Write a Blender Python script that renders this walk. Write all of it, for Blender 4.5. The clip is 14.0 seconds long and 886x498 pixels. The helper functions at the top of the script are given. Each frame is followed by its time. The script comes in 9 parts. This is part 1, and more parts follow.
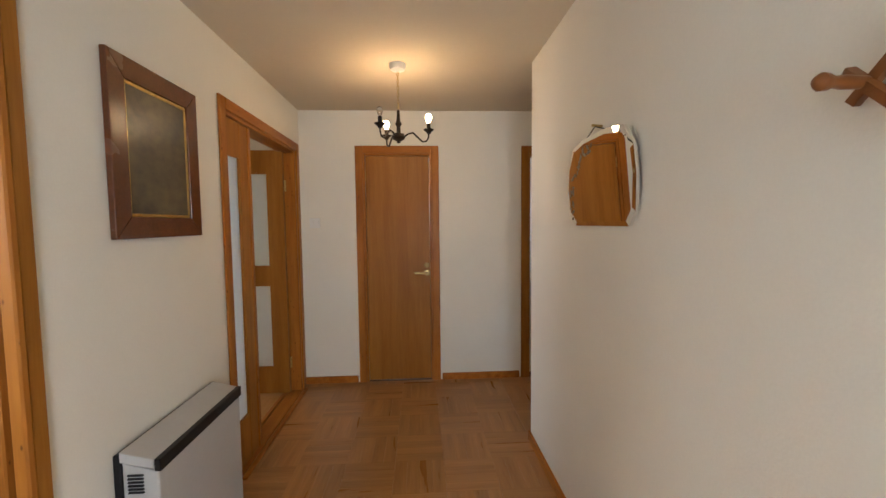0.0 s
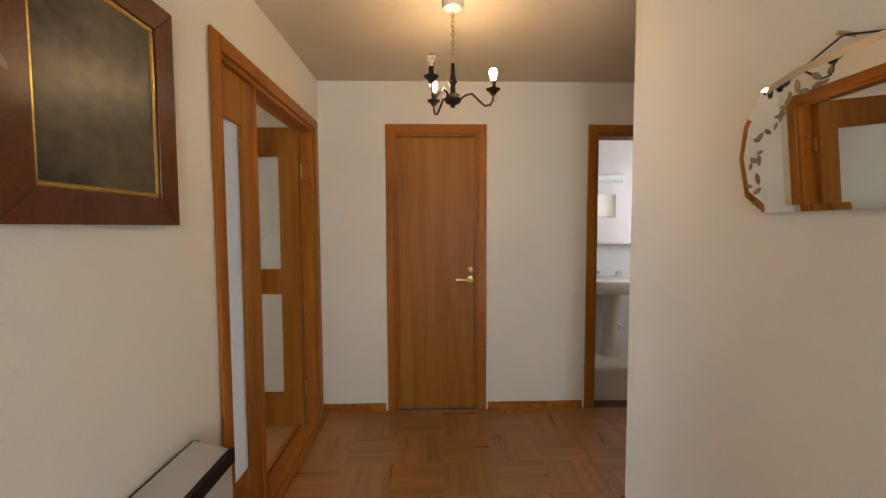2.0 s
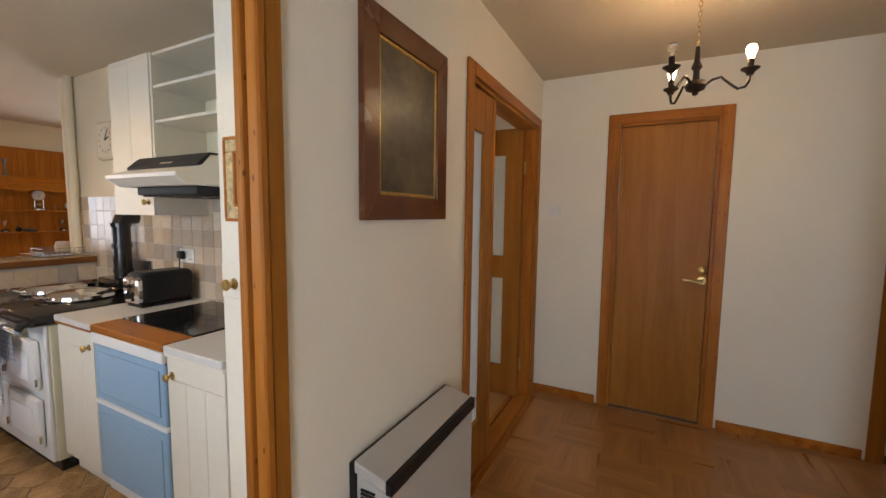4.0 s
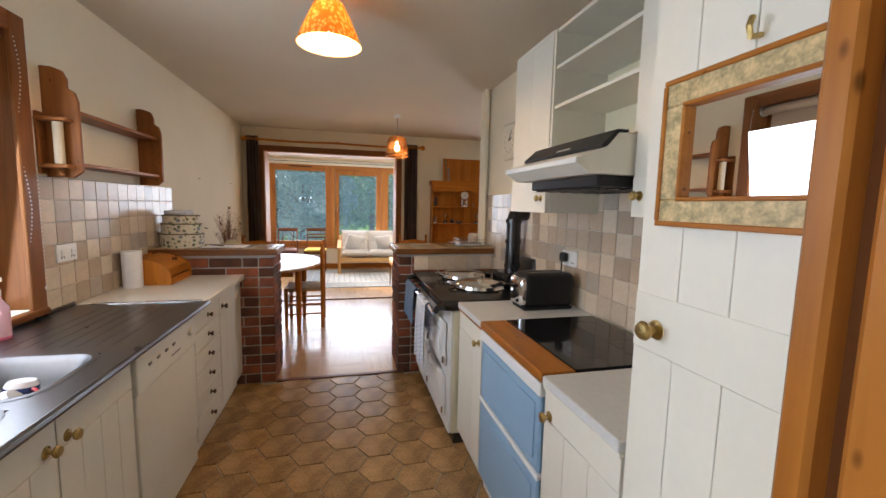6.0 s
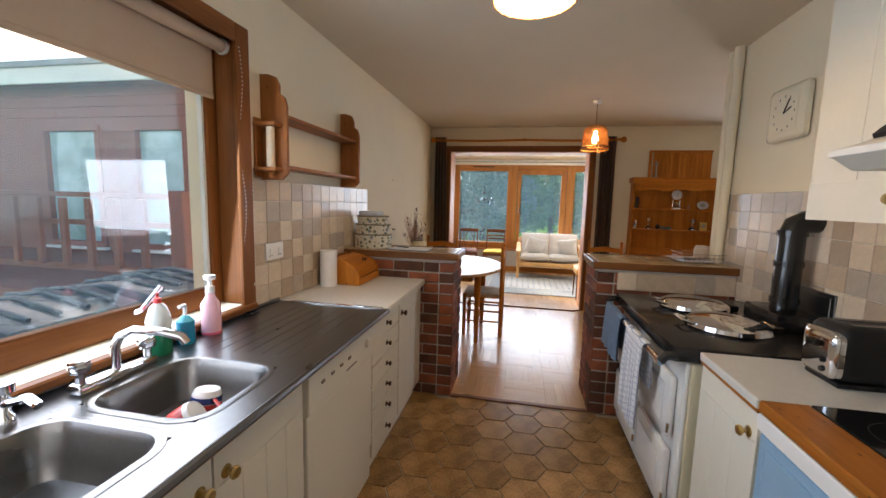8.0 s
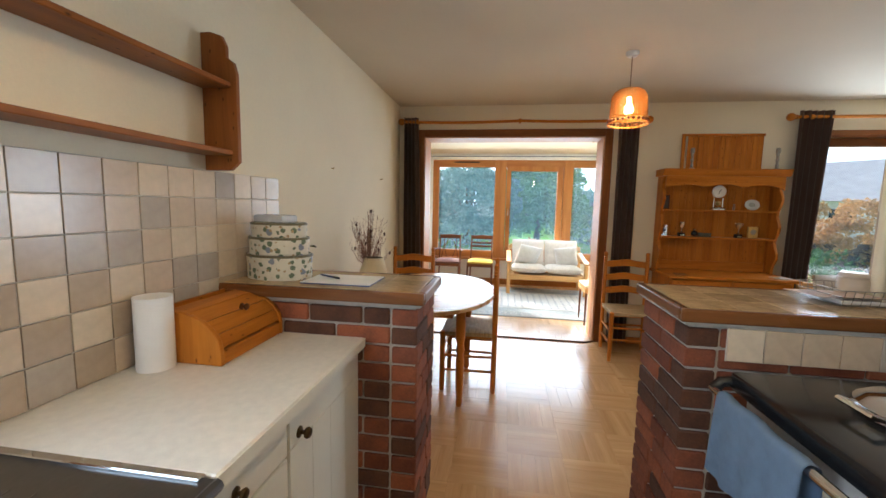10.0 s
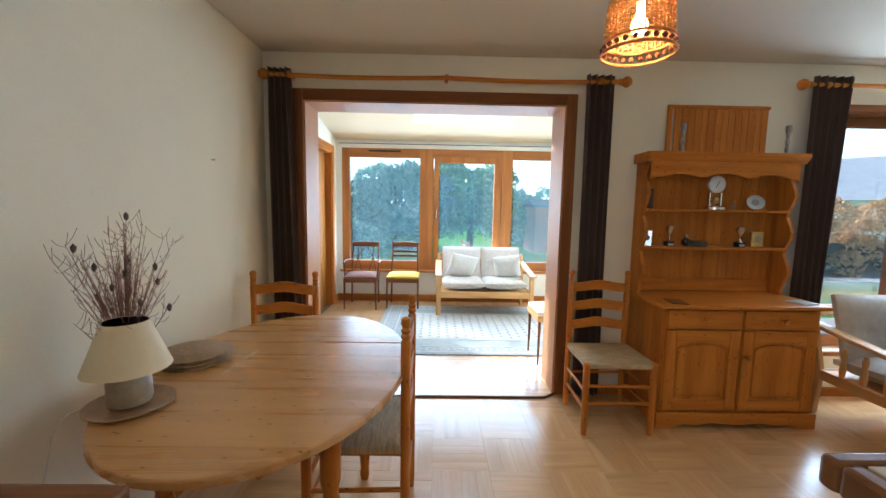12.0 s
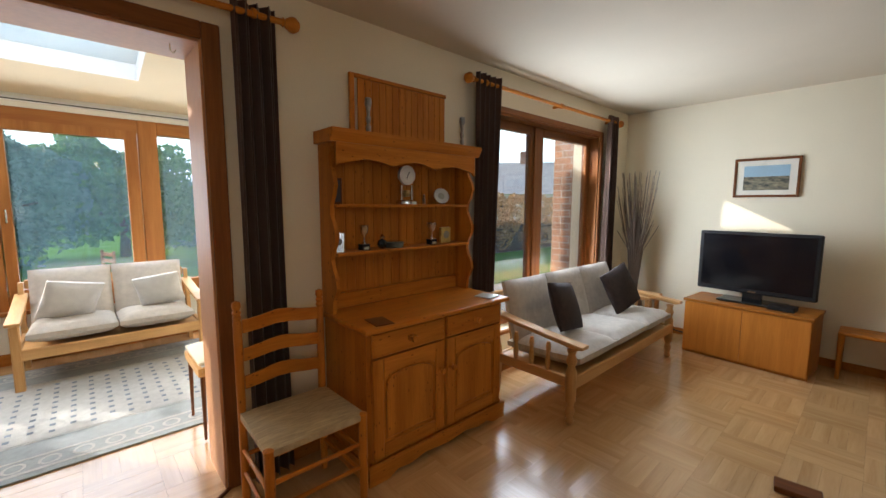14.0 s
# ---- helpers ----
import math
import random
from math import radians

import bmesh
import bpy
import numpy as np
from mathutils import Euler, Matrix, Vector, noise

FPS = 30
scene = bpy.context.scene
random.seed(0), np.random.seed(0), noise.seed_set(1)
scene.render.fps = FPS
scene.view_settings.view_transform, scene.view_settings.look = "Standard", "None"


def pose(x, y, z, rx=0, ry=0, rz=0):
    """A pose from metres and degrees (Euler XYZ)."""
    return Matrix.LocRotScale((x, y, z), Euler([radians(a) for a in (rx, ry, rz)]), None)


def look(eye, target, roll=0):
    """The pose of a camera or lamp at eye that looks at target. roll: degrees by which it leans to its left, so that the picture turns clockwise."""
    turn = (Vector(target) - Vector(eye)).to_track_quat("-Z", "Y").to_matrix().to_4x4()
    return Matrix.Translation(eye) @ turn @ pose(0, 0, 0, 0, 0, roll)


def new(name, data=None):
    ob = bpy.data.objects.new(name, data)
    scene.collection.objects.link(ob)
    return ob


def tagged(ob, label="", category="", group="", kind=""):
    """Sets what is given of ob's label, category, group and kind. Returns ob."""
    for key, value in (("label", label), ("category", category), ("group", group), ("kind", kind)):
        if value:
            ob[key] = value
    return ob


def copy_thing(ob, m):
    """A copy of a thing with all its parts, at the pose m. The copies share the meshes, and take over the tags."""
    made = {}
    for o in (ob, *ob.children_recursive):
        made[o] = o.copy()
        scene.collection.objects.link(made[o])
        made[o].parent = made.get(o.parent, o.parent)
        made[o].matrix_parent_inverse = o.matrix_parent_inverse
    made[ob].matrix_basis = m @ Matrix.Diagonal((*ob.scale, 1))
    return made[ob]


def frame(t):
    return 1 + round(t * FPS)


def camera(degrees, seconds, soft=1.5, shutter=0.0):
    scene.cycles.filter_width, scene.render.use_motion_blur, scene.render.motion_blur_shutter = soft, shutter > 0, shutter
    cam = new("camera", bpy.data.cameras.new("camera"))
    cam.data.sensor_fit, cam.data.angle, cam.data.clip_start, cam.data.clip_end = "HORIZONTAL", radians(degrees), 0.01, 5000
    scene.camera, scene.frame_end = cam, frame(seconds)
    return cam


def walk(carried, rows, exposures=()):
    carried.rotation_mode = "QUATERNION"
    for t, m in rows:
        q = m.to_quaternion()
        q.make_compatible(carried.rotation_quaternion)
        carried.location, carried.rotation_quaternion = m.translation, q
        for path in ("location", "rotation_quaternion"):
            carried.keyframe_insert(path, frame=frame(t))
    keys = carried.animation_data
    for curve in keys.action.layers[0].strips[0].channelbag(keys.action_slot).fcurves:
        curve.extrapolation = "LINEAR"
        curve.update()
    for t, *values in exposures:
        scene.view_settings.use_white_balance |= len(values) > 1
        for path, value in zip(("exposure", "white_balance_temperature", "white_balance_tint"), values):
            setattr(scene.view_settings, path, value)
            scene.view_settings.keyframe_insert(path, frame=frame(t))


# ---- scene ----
cam = camera(96.1, 14.0)
PATH = [
    (0, (0.303, 0.094, 1.423), (0.417, 2.086, 1.295), -0.6),
    (0.5, (0.244, 0.285, 1.409), (0.431, 2.272, 1.281), -0.4),
    (1, (0.111, 0.495, 1.397), (0.437, 2.464, 1.265), -0.4),
    (1.5, (0.065, 0.7, 1.4), (0.374, 2.671, 1.27), -0.5),
    (2, (0.078, 0.743, 1.373), (0.132, 2.739, 1.26), -0.2),
    (2.2, (0.072, 0.714, 1.371), (0.013, 2.71, 1.262), -0.1),
    (4.3, (0.003, 0.556, 1.403), (-1.072, 2.232, 1.208), 0.7),
    (4.5, (-0.061, 0.575, 1.403), (-1.252, 2.169, 1.199), 0.7),
    (5, (-0.252, 0.737, 1.41), (-1.741, 2.057, 1.2), 0.9),
    (5.5, (-0.423, 0.799, 1.401), (-2.199, 1.693, 1.19), 1.0),
    (6, (-0.566, 0.812, 1.398), (-2.496, 1.292, 1.182), 1.3),
    (6.5, (-0.646, 0.85, 1.398), (-2.628, 1.006, 1.18), 1.3),
    (7, (-0.696, 0.862, 1.388), (-2.68, 0.74, 1.168), 1.3),
    (7.5, (-0.804, 0.82, 1.379), (-2.766, 0.505, 1.15), 1.4),
    (8, (-1.048, 0.736, 1.404), (-2.998, 0.357, 1.169), 1.5),
    (8.2, (-1.134, 0.717, 1.401), (-3.084, 0.335, 1.167), 1.5),
    (10.3, (-2.548, 0.596, 1.374), (-4.519, 0.336, 1.158), 1.2),
    (10.5, (-2.701, 0.596, 1.392), (-4.676, 0.366, 1.174), 1.2),
    (11, (-3.042, 0.574, 1.377), (-5.026, 0.446, 1.163), 1.0),
    (11.5, (-3.371, 0.547, 1.394), (-5.359, 0.5, 1.18), 0.9),
    (12, (-3.707, 0.674, 1.373), (-5.696, 0.708, 1.165), 1.0),
    (12.5, (-3.994, 0.787, 1.377), (-5.975, 0.968, 1.166), 0.6),
    (13, (-4.275, 0.865, 1.379), (-6.22, 1.282, 1.173), 0.4),
    (13.5, (-4.451, 0.997, 1.353), (-6.276, 1.791, 1.152), 0.1),
    (14, (-4.507, 1.128, 1.391), (-5.978, 2.464, 1.167), 0.2),
]
walk(cam, [(t, look(eye, target, roll)) for t, eye, target, roll in PATH],
     [(0.0, 1.0, 6400, 15), (2.2, 0.98, 6650, 16), (4.4, 0.74, 6500, 17), (5.0, 0.7, 6400, 17), (6.5, 0.64, 6350, 17), (8.2, 0.55, 6350, 15), (10.3, 0.98, 5700, 6), (11.5, 0.98, 5250, 3), (12.5, 0.85, 5150, 3), (13.2, 0.48, 5300, 5), (14.0, 0.39, 6200, 11)])

# ---- world and light ----
world = bpy.data.worlds.new("world")
scene.world = world
world.use_nodes = True
wn = world.node_tree.nodes
sky = wn.new("ShaderNodeTexSky")
sky.sky_type, sky.sun_disc, sky.dust_density = "NISHITA", False, 3.0
sun_dir = Vector((0.80, 0.60, -0.40)).normalized()  # the way the sunlight travels
sky.sun_elevation = math.asin(-sun_dir.z)
sky.sun_rotation = math.atan2(-sun_dir.x, -sun_dir.y)
world.node_tree.links.new(sky.outputs[0], wn["Background"].inputs[0])
wn["Background"].inputs[1].default_value = 0.15
sun = new("sun", bpy.data.lights.new("sun", "SUN"))
sun.data.energy, sun.data.angle, sun.data.color = 4.0, radians(0.6), (1.0, 0.93, 0.82)
sun.matrix_world = look((0, 0, 10), Vector((0, 0, 10)) + sun_dir)


def window_light(name, eye, target, w, h, watts, color=(0.80, 0.90, 1.0)):
    """An area lamp in a window opening that stands in for the sky's light."""
    la = bpy.data.lights.new(name, "AREA")
    la.shape, la.size, la.size_y, la.energy, la.color = "RECTANGLE", w, h, watts, color
    ob = new(name, la)
    ob.matrix_world = look(eye, target)
    return ob


def bulb_light(name, at, watts, radius=0.03, color=(1.0, 0.80, 0.56)):
    la = bpy.data.lights.new(name, "POINT")
    la.energy, la.shadow_soft_size, la.color = watts, radius, color
    ob = new(name, la)
    ob.location = at
    return ob


# plan, metres
HX, HB, RX, RY = -0.733, 3.655, 1.009, 2.585   # hall: kitchen-side wall, end wall, right-hand wall and its corner
CEIL = 2.41
KX = -0.853                                     # kitchen face of the hall wall
KL, KR = -0.53, 2.06                            # kitchen side walls
WX, WT = -6.56, 0.30                            # garden wall of the dining room and lounge
LY = 5.85                                       # lounge end wall
PX0, PX1 = -3.765, -4.12                        # brick counters, kitchen face and dining face
LPY, RPY = 0.29, 1.24                           # their ends at the gangway
SX, SL, SR = -9.45, -0.76, 3.0                 # sunroom window wall and side walls
WTOP = 0.855                                    # worktops

window_light("sunroom_daylight", (SX + 0.06, 1.0, 1.33), (SX + 1, 1.0, 1.2), 3.2, 1.4, 46)
window_light("lounge_daylight", (WX - 0.03, 4.34, 1.2), (WX + 1, 4.34, 1.16), 1.6, 1.5, 52)
window_light("kitchen_daylight", (-2.0, KL - 0.02, 1.42), (-2.0, KL + 1, 1.25), 1.3, 1.0, 14, (0.72, 0.86, 1.0))
window_light("rooflight_daylight", (-8.44, 0.97, 2.85), (-8.43, 0.97, 0), 1.0, 0.6, 7)
window_light("entrance_daylight", (0.52, -1.66, 1.1), (0.1, 0.4, 0.7), 0.75, 1.7, 20)
# Fill lamp added at a solid wall; the bathroom has no window here.
window_light("bathroom_fill", (2.72, 4.45, 1.6), (1.9, 4.45, 1.6), 0.6, 0.8, 7)


# ---- materials ----
def noodle(name, base, rough=0.5, metal=0.0, vary=0.12, scale=(6, 6, 6), fine=60.0, bump=0.08, bump_scale=None, second=None, spec=0.5, per_object=0.0):
    """A surface with variation at two scales, slight roughness changes and a fine relief."""
    m = bpy.data.materials.new(name)
    m.use_nodes = True
    nt = m.node_tree
    n, l = nt.nodes, nt.links
    b = n["Principled BSDF"]
    b.inputs["Roughness"].default_value, b.inputs["Metallic"].default_value = rough, metal
    b.inputs["Specular IOR Level"].default_value = spec
    tc, mp = n.new("ShaderNodeTexCoord"), n.new("ShaderNodeMapping")
    mp.inputs["Scale"].default_value = scale
    l.new(tc.outputs["Object"], mp.inputs["Vector"])
    big, small = n.new("ShaderNodeTexNoise"), n.new("ShaderNodeTexNoise")
    big.inputs["Scale"].default_value, small.inputs["Scale"].default_value = 1.0, fine / max(scale)
    big.inputs["Detail"].default_value, small.inputs["Detail"].default_value = 4.0, 3.0
    l.new(mp.outputs[0], big.inputs["Vector"]), l.new(mp.outputs[0], small.inputs["Vector"])
    mix = n.new("ShaderNodeMath")
    mix.operation = "MULTIPLY_ADD"
    l.new(big.outputs[0], mix.inputs[0])
    mix.inputs[1].default_value = 0.65
    half = n.new("ShaderNodeMath")
    half.operation = "MULTIPLY"
    half.inputs[1].default_value = 0.35
    l.new(small.outputs[0], half.inputs[0]), l.new(half.outputs[0], mix.inputs[2])
    ramp = n.new("ShaderNodeValToRGB")
    lo = second or tuple(c * (1 - vary) for c in base)
    hi = tuple(min(1, c * (1 + vary)) for c in base)
    ramp.color_ramp.elements[0].position, ramp.color_ramp.elements[1].position = 0.32, 0.68
    ramp.color_ramp.elements[0].color, ramp.color_ramp.elements[1].color = (*lo, 1), (*hi, 1)
    l.new(mix.outputs[0], ramp.inputs[0])
    out = ramp.outputs[0]
    if per_object:
        info, hsv, rng = n.new("ShaderNodeObjectInfo"), n.new("ShaderNodeHueSaturation"), n.new("ShaderNodeMapRange")
        rng.inputs[3].default_value, rng.inputs[4].default_value = 1 - per_object, 1 + per_object
        l.new(info.outputs["Random"], rng.inputs[0]), l.new(rng.outputs[0], hsv.inputs["Value"])
        l.new(out, hsv.inputs["Color"])
        out = hsv.outputs[0]
    l.new(out, b.inputs["Base Color"])
    rr = n.new("ShaderNodeMapRange")
    rr.inputs[3].default_value, rr.inputs[4].default_value = max(0.02, rough - 0.08), min(1, rough + 0.08)
    l.new(big.outputs[0], rr.inputs[0]), l.new(rr.outputs[0], b.inputs["Roughness"])
    if bump:
        bp = n.new("ShaderNodeBump")
        bp.inputs["Strength"].default_value, bp.inputs["Distance"].default_value = bump, 0.004
        l.new(small.outputs[0], bp.inputs["Height"]), l.new(bp.outputs[0], b.inputs["Normal"])
    return m


def wood(name, base, dark, axis, rough=0.35, per_object=0.0, knots=True, contrast=1.0, island=False, spec=0.16):
    """Timber with streaks along an axis, and knots."""
    m = bpy.data.materials.new(name)
    m.use_nodes = True
    nt = m.node_tree
    n, l = nt.nodes, nt.links
    b = n["Principled BSDF"]
    b.inputs["Specular IOR Level"].default_value = spec
    tc, mp = n.new("ShaderNodeTexCoord"), n.new("ShaderNodeMapping")
    sc = [14.0, 14.0, 14.0]
    sc["xyz".index(axis)] = 0.9
    mp.inputs["Scale"].default_value = sc
    l.new(tc.outputs["Object"], mp.inputs["Vector"])
    vec = mp.outputs[0]
    if per_object:
        info, add = n.new("ShaderNodeNewGeometry" if island else "ShaderNodeObjectInfo"), n.new("ShaderNodeVectorMath")
        lot = info.outputs["Random Per Island" if island else "Random"]
        add.operation = "ADD"
        shift = n.new("ShaderNodeVectorMath")
        shift.operation = "SCALE"
        shift.inputs[0].default_value = (37.0, 53.0, 71.0)
        l.new(lot, shift.inputs["Scale"])
        l.new(vec, add.inputs[0]), l.new(shift.outputs[0], add.inputs[1])
        vec = add.outputs[0]
    streak, fine = n.new("ShaderNodeTexNoise"), n.new("ShaderNodeTexNoise")
    streak.inputs["Scale"].default_value, streak.inputs["Detail"].default_value, streak.inputs["Distortion"].default_value = 1.0, 5.0, 0.6
    fine.inputs["Scale"].default_value, fine.inputs["Detail"].default_value = 9.0, 2.0
    l.new(vec, streak.inputs["Vector"]), l.new(vec, fine.inputs["Vector"])
    mixv = n.new("ShaderNodeMath")
    mixv.operation = "MULTIPLY_ADD"
    mixv.inputs[1].default_value = 0.25
    l.new(fine.outputs[0], mixv.inputs[0])
    sm = n.new("ShaderNodeMath")
    sm.operation = "MULTIPLY"
    sm.inputs[1].default_value = 0.75
    l.new(streak.outputs[0], sm.inputs[0]), l.new(sm.outputs[0], mixv.inputs[2])
    ramp = n.new("ShaderNodeValToRGB")
    e = ramp.color_ramp.elements
    e[0].position, e[1].position = 0.5 - 0.17 / contrast, 0.5 + 0.15 / contrast
    e[0].color, e[1].color = (*dark, 1), (*base, 1)
    l.new(mixv.outputs[0], ramp.inputs[0])
    out = ramp.outputs[0]
    if knots:
        kn, km = n.new("ShaderNodeTexVoronoi"), n.new("ShaderNodeMapping")
        ks = [7.0, 7.0, 7.0]
        ks["xyz".index(axis)] = 3.2
        km.inputs["Scale"].default_value = ks
        l.new(tc.outputs["Object"], km.inputs["Vector"]), l.new(km.outputs[0], kn.inputs["Vector"])
        kr = n.new("ShaderNodeValToRGB")
        kr.color_ramp.elements[0].position, kr.color_ramp.elements[1].position = 0.07, 0.16
        kr.color_ramp.elements[0].color, kr.color_ramp.elements[1].color = (0.25, 0.2, 0.18, 1), (1, 1, 1, 1)
        l.new(kn.outputs["Distance"], kr.inputs[0])
        mul = n.new("ShaderNodeMix")
        mul.data_type, mul.blend_type = "RGBA", "MULTIPLY"
        mul.inputs["Factor"].default_value = 0.85
        l.new(out, mul.inputs["A"]), l.new(kr.outputs[0], mul.inputs["B"])
        out = mul.outputs["Result"]
    if per_object:
        hsv, rng = n.new("ShaderNodeHueSaturation"), n.new("ShaderNodeMapRange")
        rng.inputs[3].default_value, rng.inputs[4].default_value = 1 - per_object, 1 + per_object
        l.new(lot, rng.inputs[0]), l.new(rng.outputs[0], hsv.inputs["Value"]), l.new(out, hsv.inputs["Color"])
        out = hsv.outputs[0]
    l.new(out, b.inputs["Base Color"])
    rr = n.new("ShaderNodeMapRange")
    rr.inputs[3].default_value, rr.inputs[4].default_value = rough - 0.06, rough + 0.1
    l.new(streak.outputs[0], rr.inputs[0]), l.new(rr.outputs[0], b.inputs["Roughness"])
    bp = n.new("ShaderNodeBump")
    bp.inputs["Strength"].default_value, bp.inputs["Distance"].default_value = 0.06, 0.003
    l.new(mixv.outputs[0], bp.inputs["Height"]), l.new(bp.outputs[0], b.inputs["Normal"])
    return m


def glass(name, rough=0.0, tint=(1, 1, 1), bump=0.0):
    m = bpy.data.materials.new(name)
    m.use_nodes = True
    n, l = m.node_tree.nodes, m.node_tree.links
    b = n["Principled BSDF"]
    b.inputs["Base Color"].default_value = (*tint, 1)
    b.inputs["Roughness"].default_value, b.inputs["Transmission Weight"].default_value, b.inputs["IOR"].default_value = rough, 1.0, 1.45
    if bump:
        tx, bp = n.new("ShaderNodeTexNoise"), n.new("ShaderNodeBump")
        tc, mp = n.new("ShaderNodeTexCoord"), n.new("ShaderNodeMapping")
        mp.inputs["Scale"].default_value = (30, 30, 7)
        l.new(tc.outputs["Object"], mp.inputs[0]), l.new(mp.outputs[0], tx.inputs["Vector"])
        tx.inputs["Scale"].default_value = 1.0
        bp.inputs["Strength"].default_value, bp.inputs["Distance"].default_value = bump, 0.02
        l.new(tx.outputs[0], bp.inputs["Height"]), l.new(bp.outputs[0], b.inputs["Normal"])
    return m


def glow(name, color, strength):
    m = bpy.data.materials.new(name)
    m.use_nodes = True
    b = m.node_tree.nodes["Principled BSDF"]
    b.inputs["Base Color"].default_value = (*color, 1)
    b.inputs["Emission Color"].default_value = (*color, 1)
    b.inputs["Emission Strength"].default_value = strength
    return m


WALL = noodle("cream wall paint", (0.80, 0.77, 0.69), 0.85, vary=0.03, scale=(2, 2, 2), fine=130, bump=0.12, spec=0.25)
WALL_K = noodle("cream kitchen paint", (0.80, 0.72, 0.55), 0.8, vary=0.04, scale=(2, 2, 2), fine=120, bump=0.1, spec=0.25)
# Ceiling base is darkened: its dimness is put into the paint colour.
CEILM = noodle("dimmed off white ceiling paint", (0.63, 0.55, 0.43), 0.9, vary=0.03, scale=(2, 2, 2), fine=150, bump=0.15, spec=0.2)
PINE = {a: wood("orange pine " + a, (0.45, 0.17, 0.028), (0.27, 0.085, 0.012), a, 0.33) for a in "xyz"}
PINEF = {a: wood("honey pine furniture " + a, (0.58, 0.212, 0.027), (0.37, 0.115, 0.011), a, 0.36) for a in "xyz"}
PALE = {a: wood("pale beech " + a, (0.66, 0.40, 0.17), (0.50, 0.27, 0.10), a, 0.38, knots=False) for a in "xyz"}
VENEER = {a: wood("teak door veneer " + a, (0.40, 0.165, 0.028), (0.27, 0.10, 0.014), a, 0.38, knots=False) for a in "xyz"}
DARKW = {a: wood("dark stained hardwood " + a, (0.19, 0.07, 0.025), (0.10, 0.035, 0.014), a, 0.32, knots=False) for a in "xyz"}
TABLEW = wood("worn pine tabletop", (0.60, 0.335, 0.12), (0.47, 0.235, 0.072), "y", 0.26, spec=0.55)
PARQ = {a: wood("hall parquet " + a, (0.46, 0.225, 0.075), (0.30, 0.13, 0.036), a, 0.28, per_object=0.11, knots=False, spec=0.5) for a in "xy"}
PARQ2 = {a: wood("living room parquet " + a, (0.63, 0.39, 0.185), (0.48, 0.27, 0.108), a, 0.18, per_object=0.06, knots=False, spec=1.0, island=True) for a in "xy"}
PARQR = {a: wood("hall parquet rest " + a, (0.46, 0.225, 0.075), (0.30, 0.13, 0.036), a, 0.28, per_object=0.11, knots=False, spec=0.5, island=True) for a in "xy"}
PARQ2S = {a: wood("living room parquet near " + a, (0.63, 0.39, 0.185), (0.48, 0.27, 0.108), a, 0.18, per_object=0.06, knots=False, spec=1.0) for a in "xy"}
WHITE = noodle("cream cabinet paint", (0.75, 0.72, 0.62), 0.4, vary=0.03, scale=(3, 3, 3), fine=50, bump=0.03)
GREYW = noodle("white enamel", (0.78, 0.78, 0.76), 0.3, vary=0.02, scale=(3, 3, 3), fine=50, bump=0.02)
LAM = noodle("speckled laminate", (0.72, 0.68, 0.60), 0.35, vary=0.08, scale=(40, 40, 40), fine=300, bump=0.02)
BRASS = noodle("aged brass", (0.50, 0.36, 0.14), 0.3, 1.0, vary=0.2, scale=(60, 60, 60), fine=200, bump=0.02)
CHROME = noodle("chrome", (0.75, 0.76, 0.78), 0.12, 1.0, vary=0.03, bump=0.0)
STEEL = noodle("brushed stainless steel", (0.20, 0.195, 0.19), 0.30, 1.0, vary=0.10, scale=(4, 7, 4), fine=90, bump=0.006)
BLACK = noodle("black enamel", (0.012, 0.012, 0.013), 0.18, vary=0.1, bump=0.02)
BLACKP = noodle("black plastic", (0.012, 0.012, 0.013), 0.45, vary=0.15, bump=0.05, spec=0.3)
GLASS = glass("hazed window glass")
# A blue translucent veil in the panes stands in for outdoor haze.
n_, l_ = GLASS.node_tree.nodes, GLASS.node_tree.links
haze_veil, film_, dn = n_.new("ShaderNodeBsdfTranslucent"), n_.new("ShaderNodeMixShader"), n_.new("ShaderNodeTexNoise")
haze_veil.inputs[0].default_value = (0.40, 0.76, 1.0, 1)
dn.inputs["Scale"].default_value, dn.inputs["Detail"].default_value = 3.0, 6.0
dr_ = n_.new("ShaderNodeMapRange")
dr_.inputs[3].default_value, dr_.inputs[4].default_value = 0.02, 0.07
l_.new(dn.outputs[0], dr_.inputs[0]), l_.new(dr_.outputs[0], film_.inputs[0])
l_.new(n_["Principled BSDF"].outputs[0], film_.inputs[1]), l_.new(haze_veil.outputs[0], film_.inputs[2]), l_.new(film_.outputs[0], n_["Material Output"].inputs[0])
FROST = glass("rippled glass", 0.38, (0.95, 0.98, 0.98), 0.25)
n_, l_ = FROST.node_tree.nodes, FROST.node_tree.links
haze, blend = n_.new("ShaderNodeBsdfTranslucent"), n_.new("ShaderNodeMixShader")
haze.inputs[0].default_value, blend.inputs[0].default_value = (0.88, 0.97, 1.0, 1), 0.55
l_.new(n_["Principled BSDF"].outputs[0], blend.inputs[1]), l_.new(haze.outputs[0], blend.inputs[2]), l_.new(blend.outputs[0], n_["Material Output"].inputs[0])
MIRROR = noodle("mirror silvering", (0.9, 0.9, 0.88), 0.02, 1.0, vary=0.0, bump=0.0)
for shiny, r_ in ((MIRROR, 0.004), (CHROME, 0.07)):
    b_ = shiny.node_tree.nodes["Principled BSDF"]
    shiny.node_tree.links.remove(b_.inputs["Roughness"].links[0])
    b_.inputs["Roughness"].default_value = r_


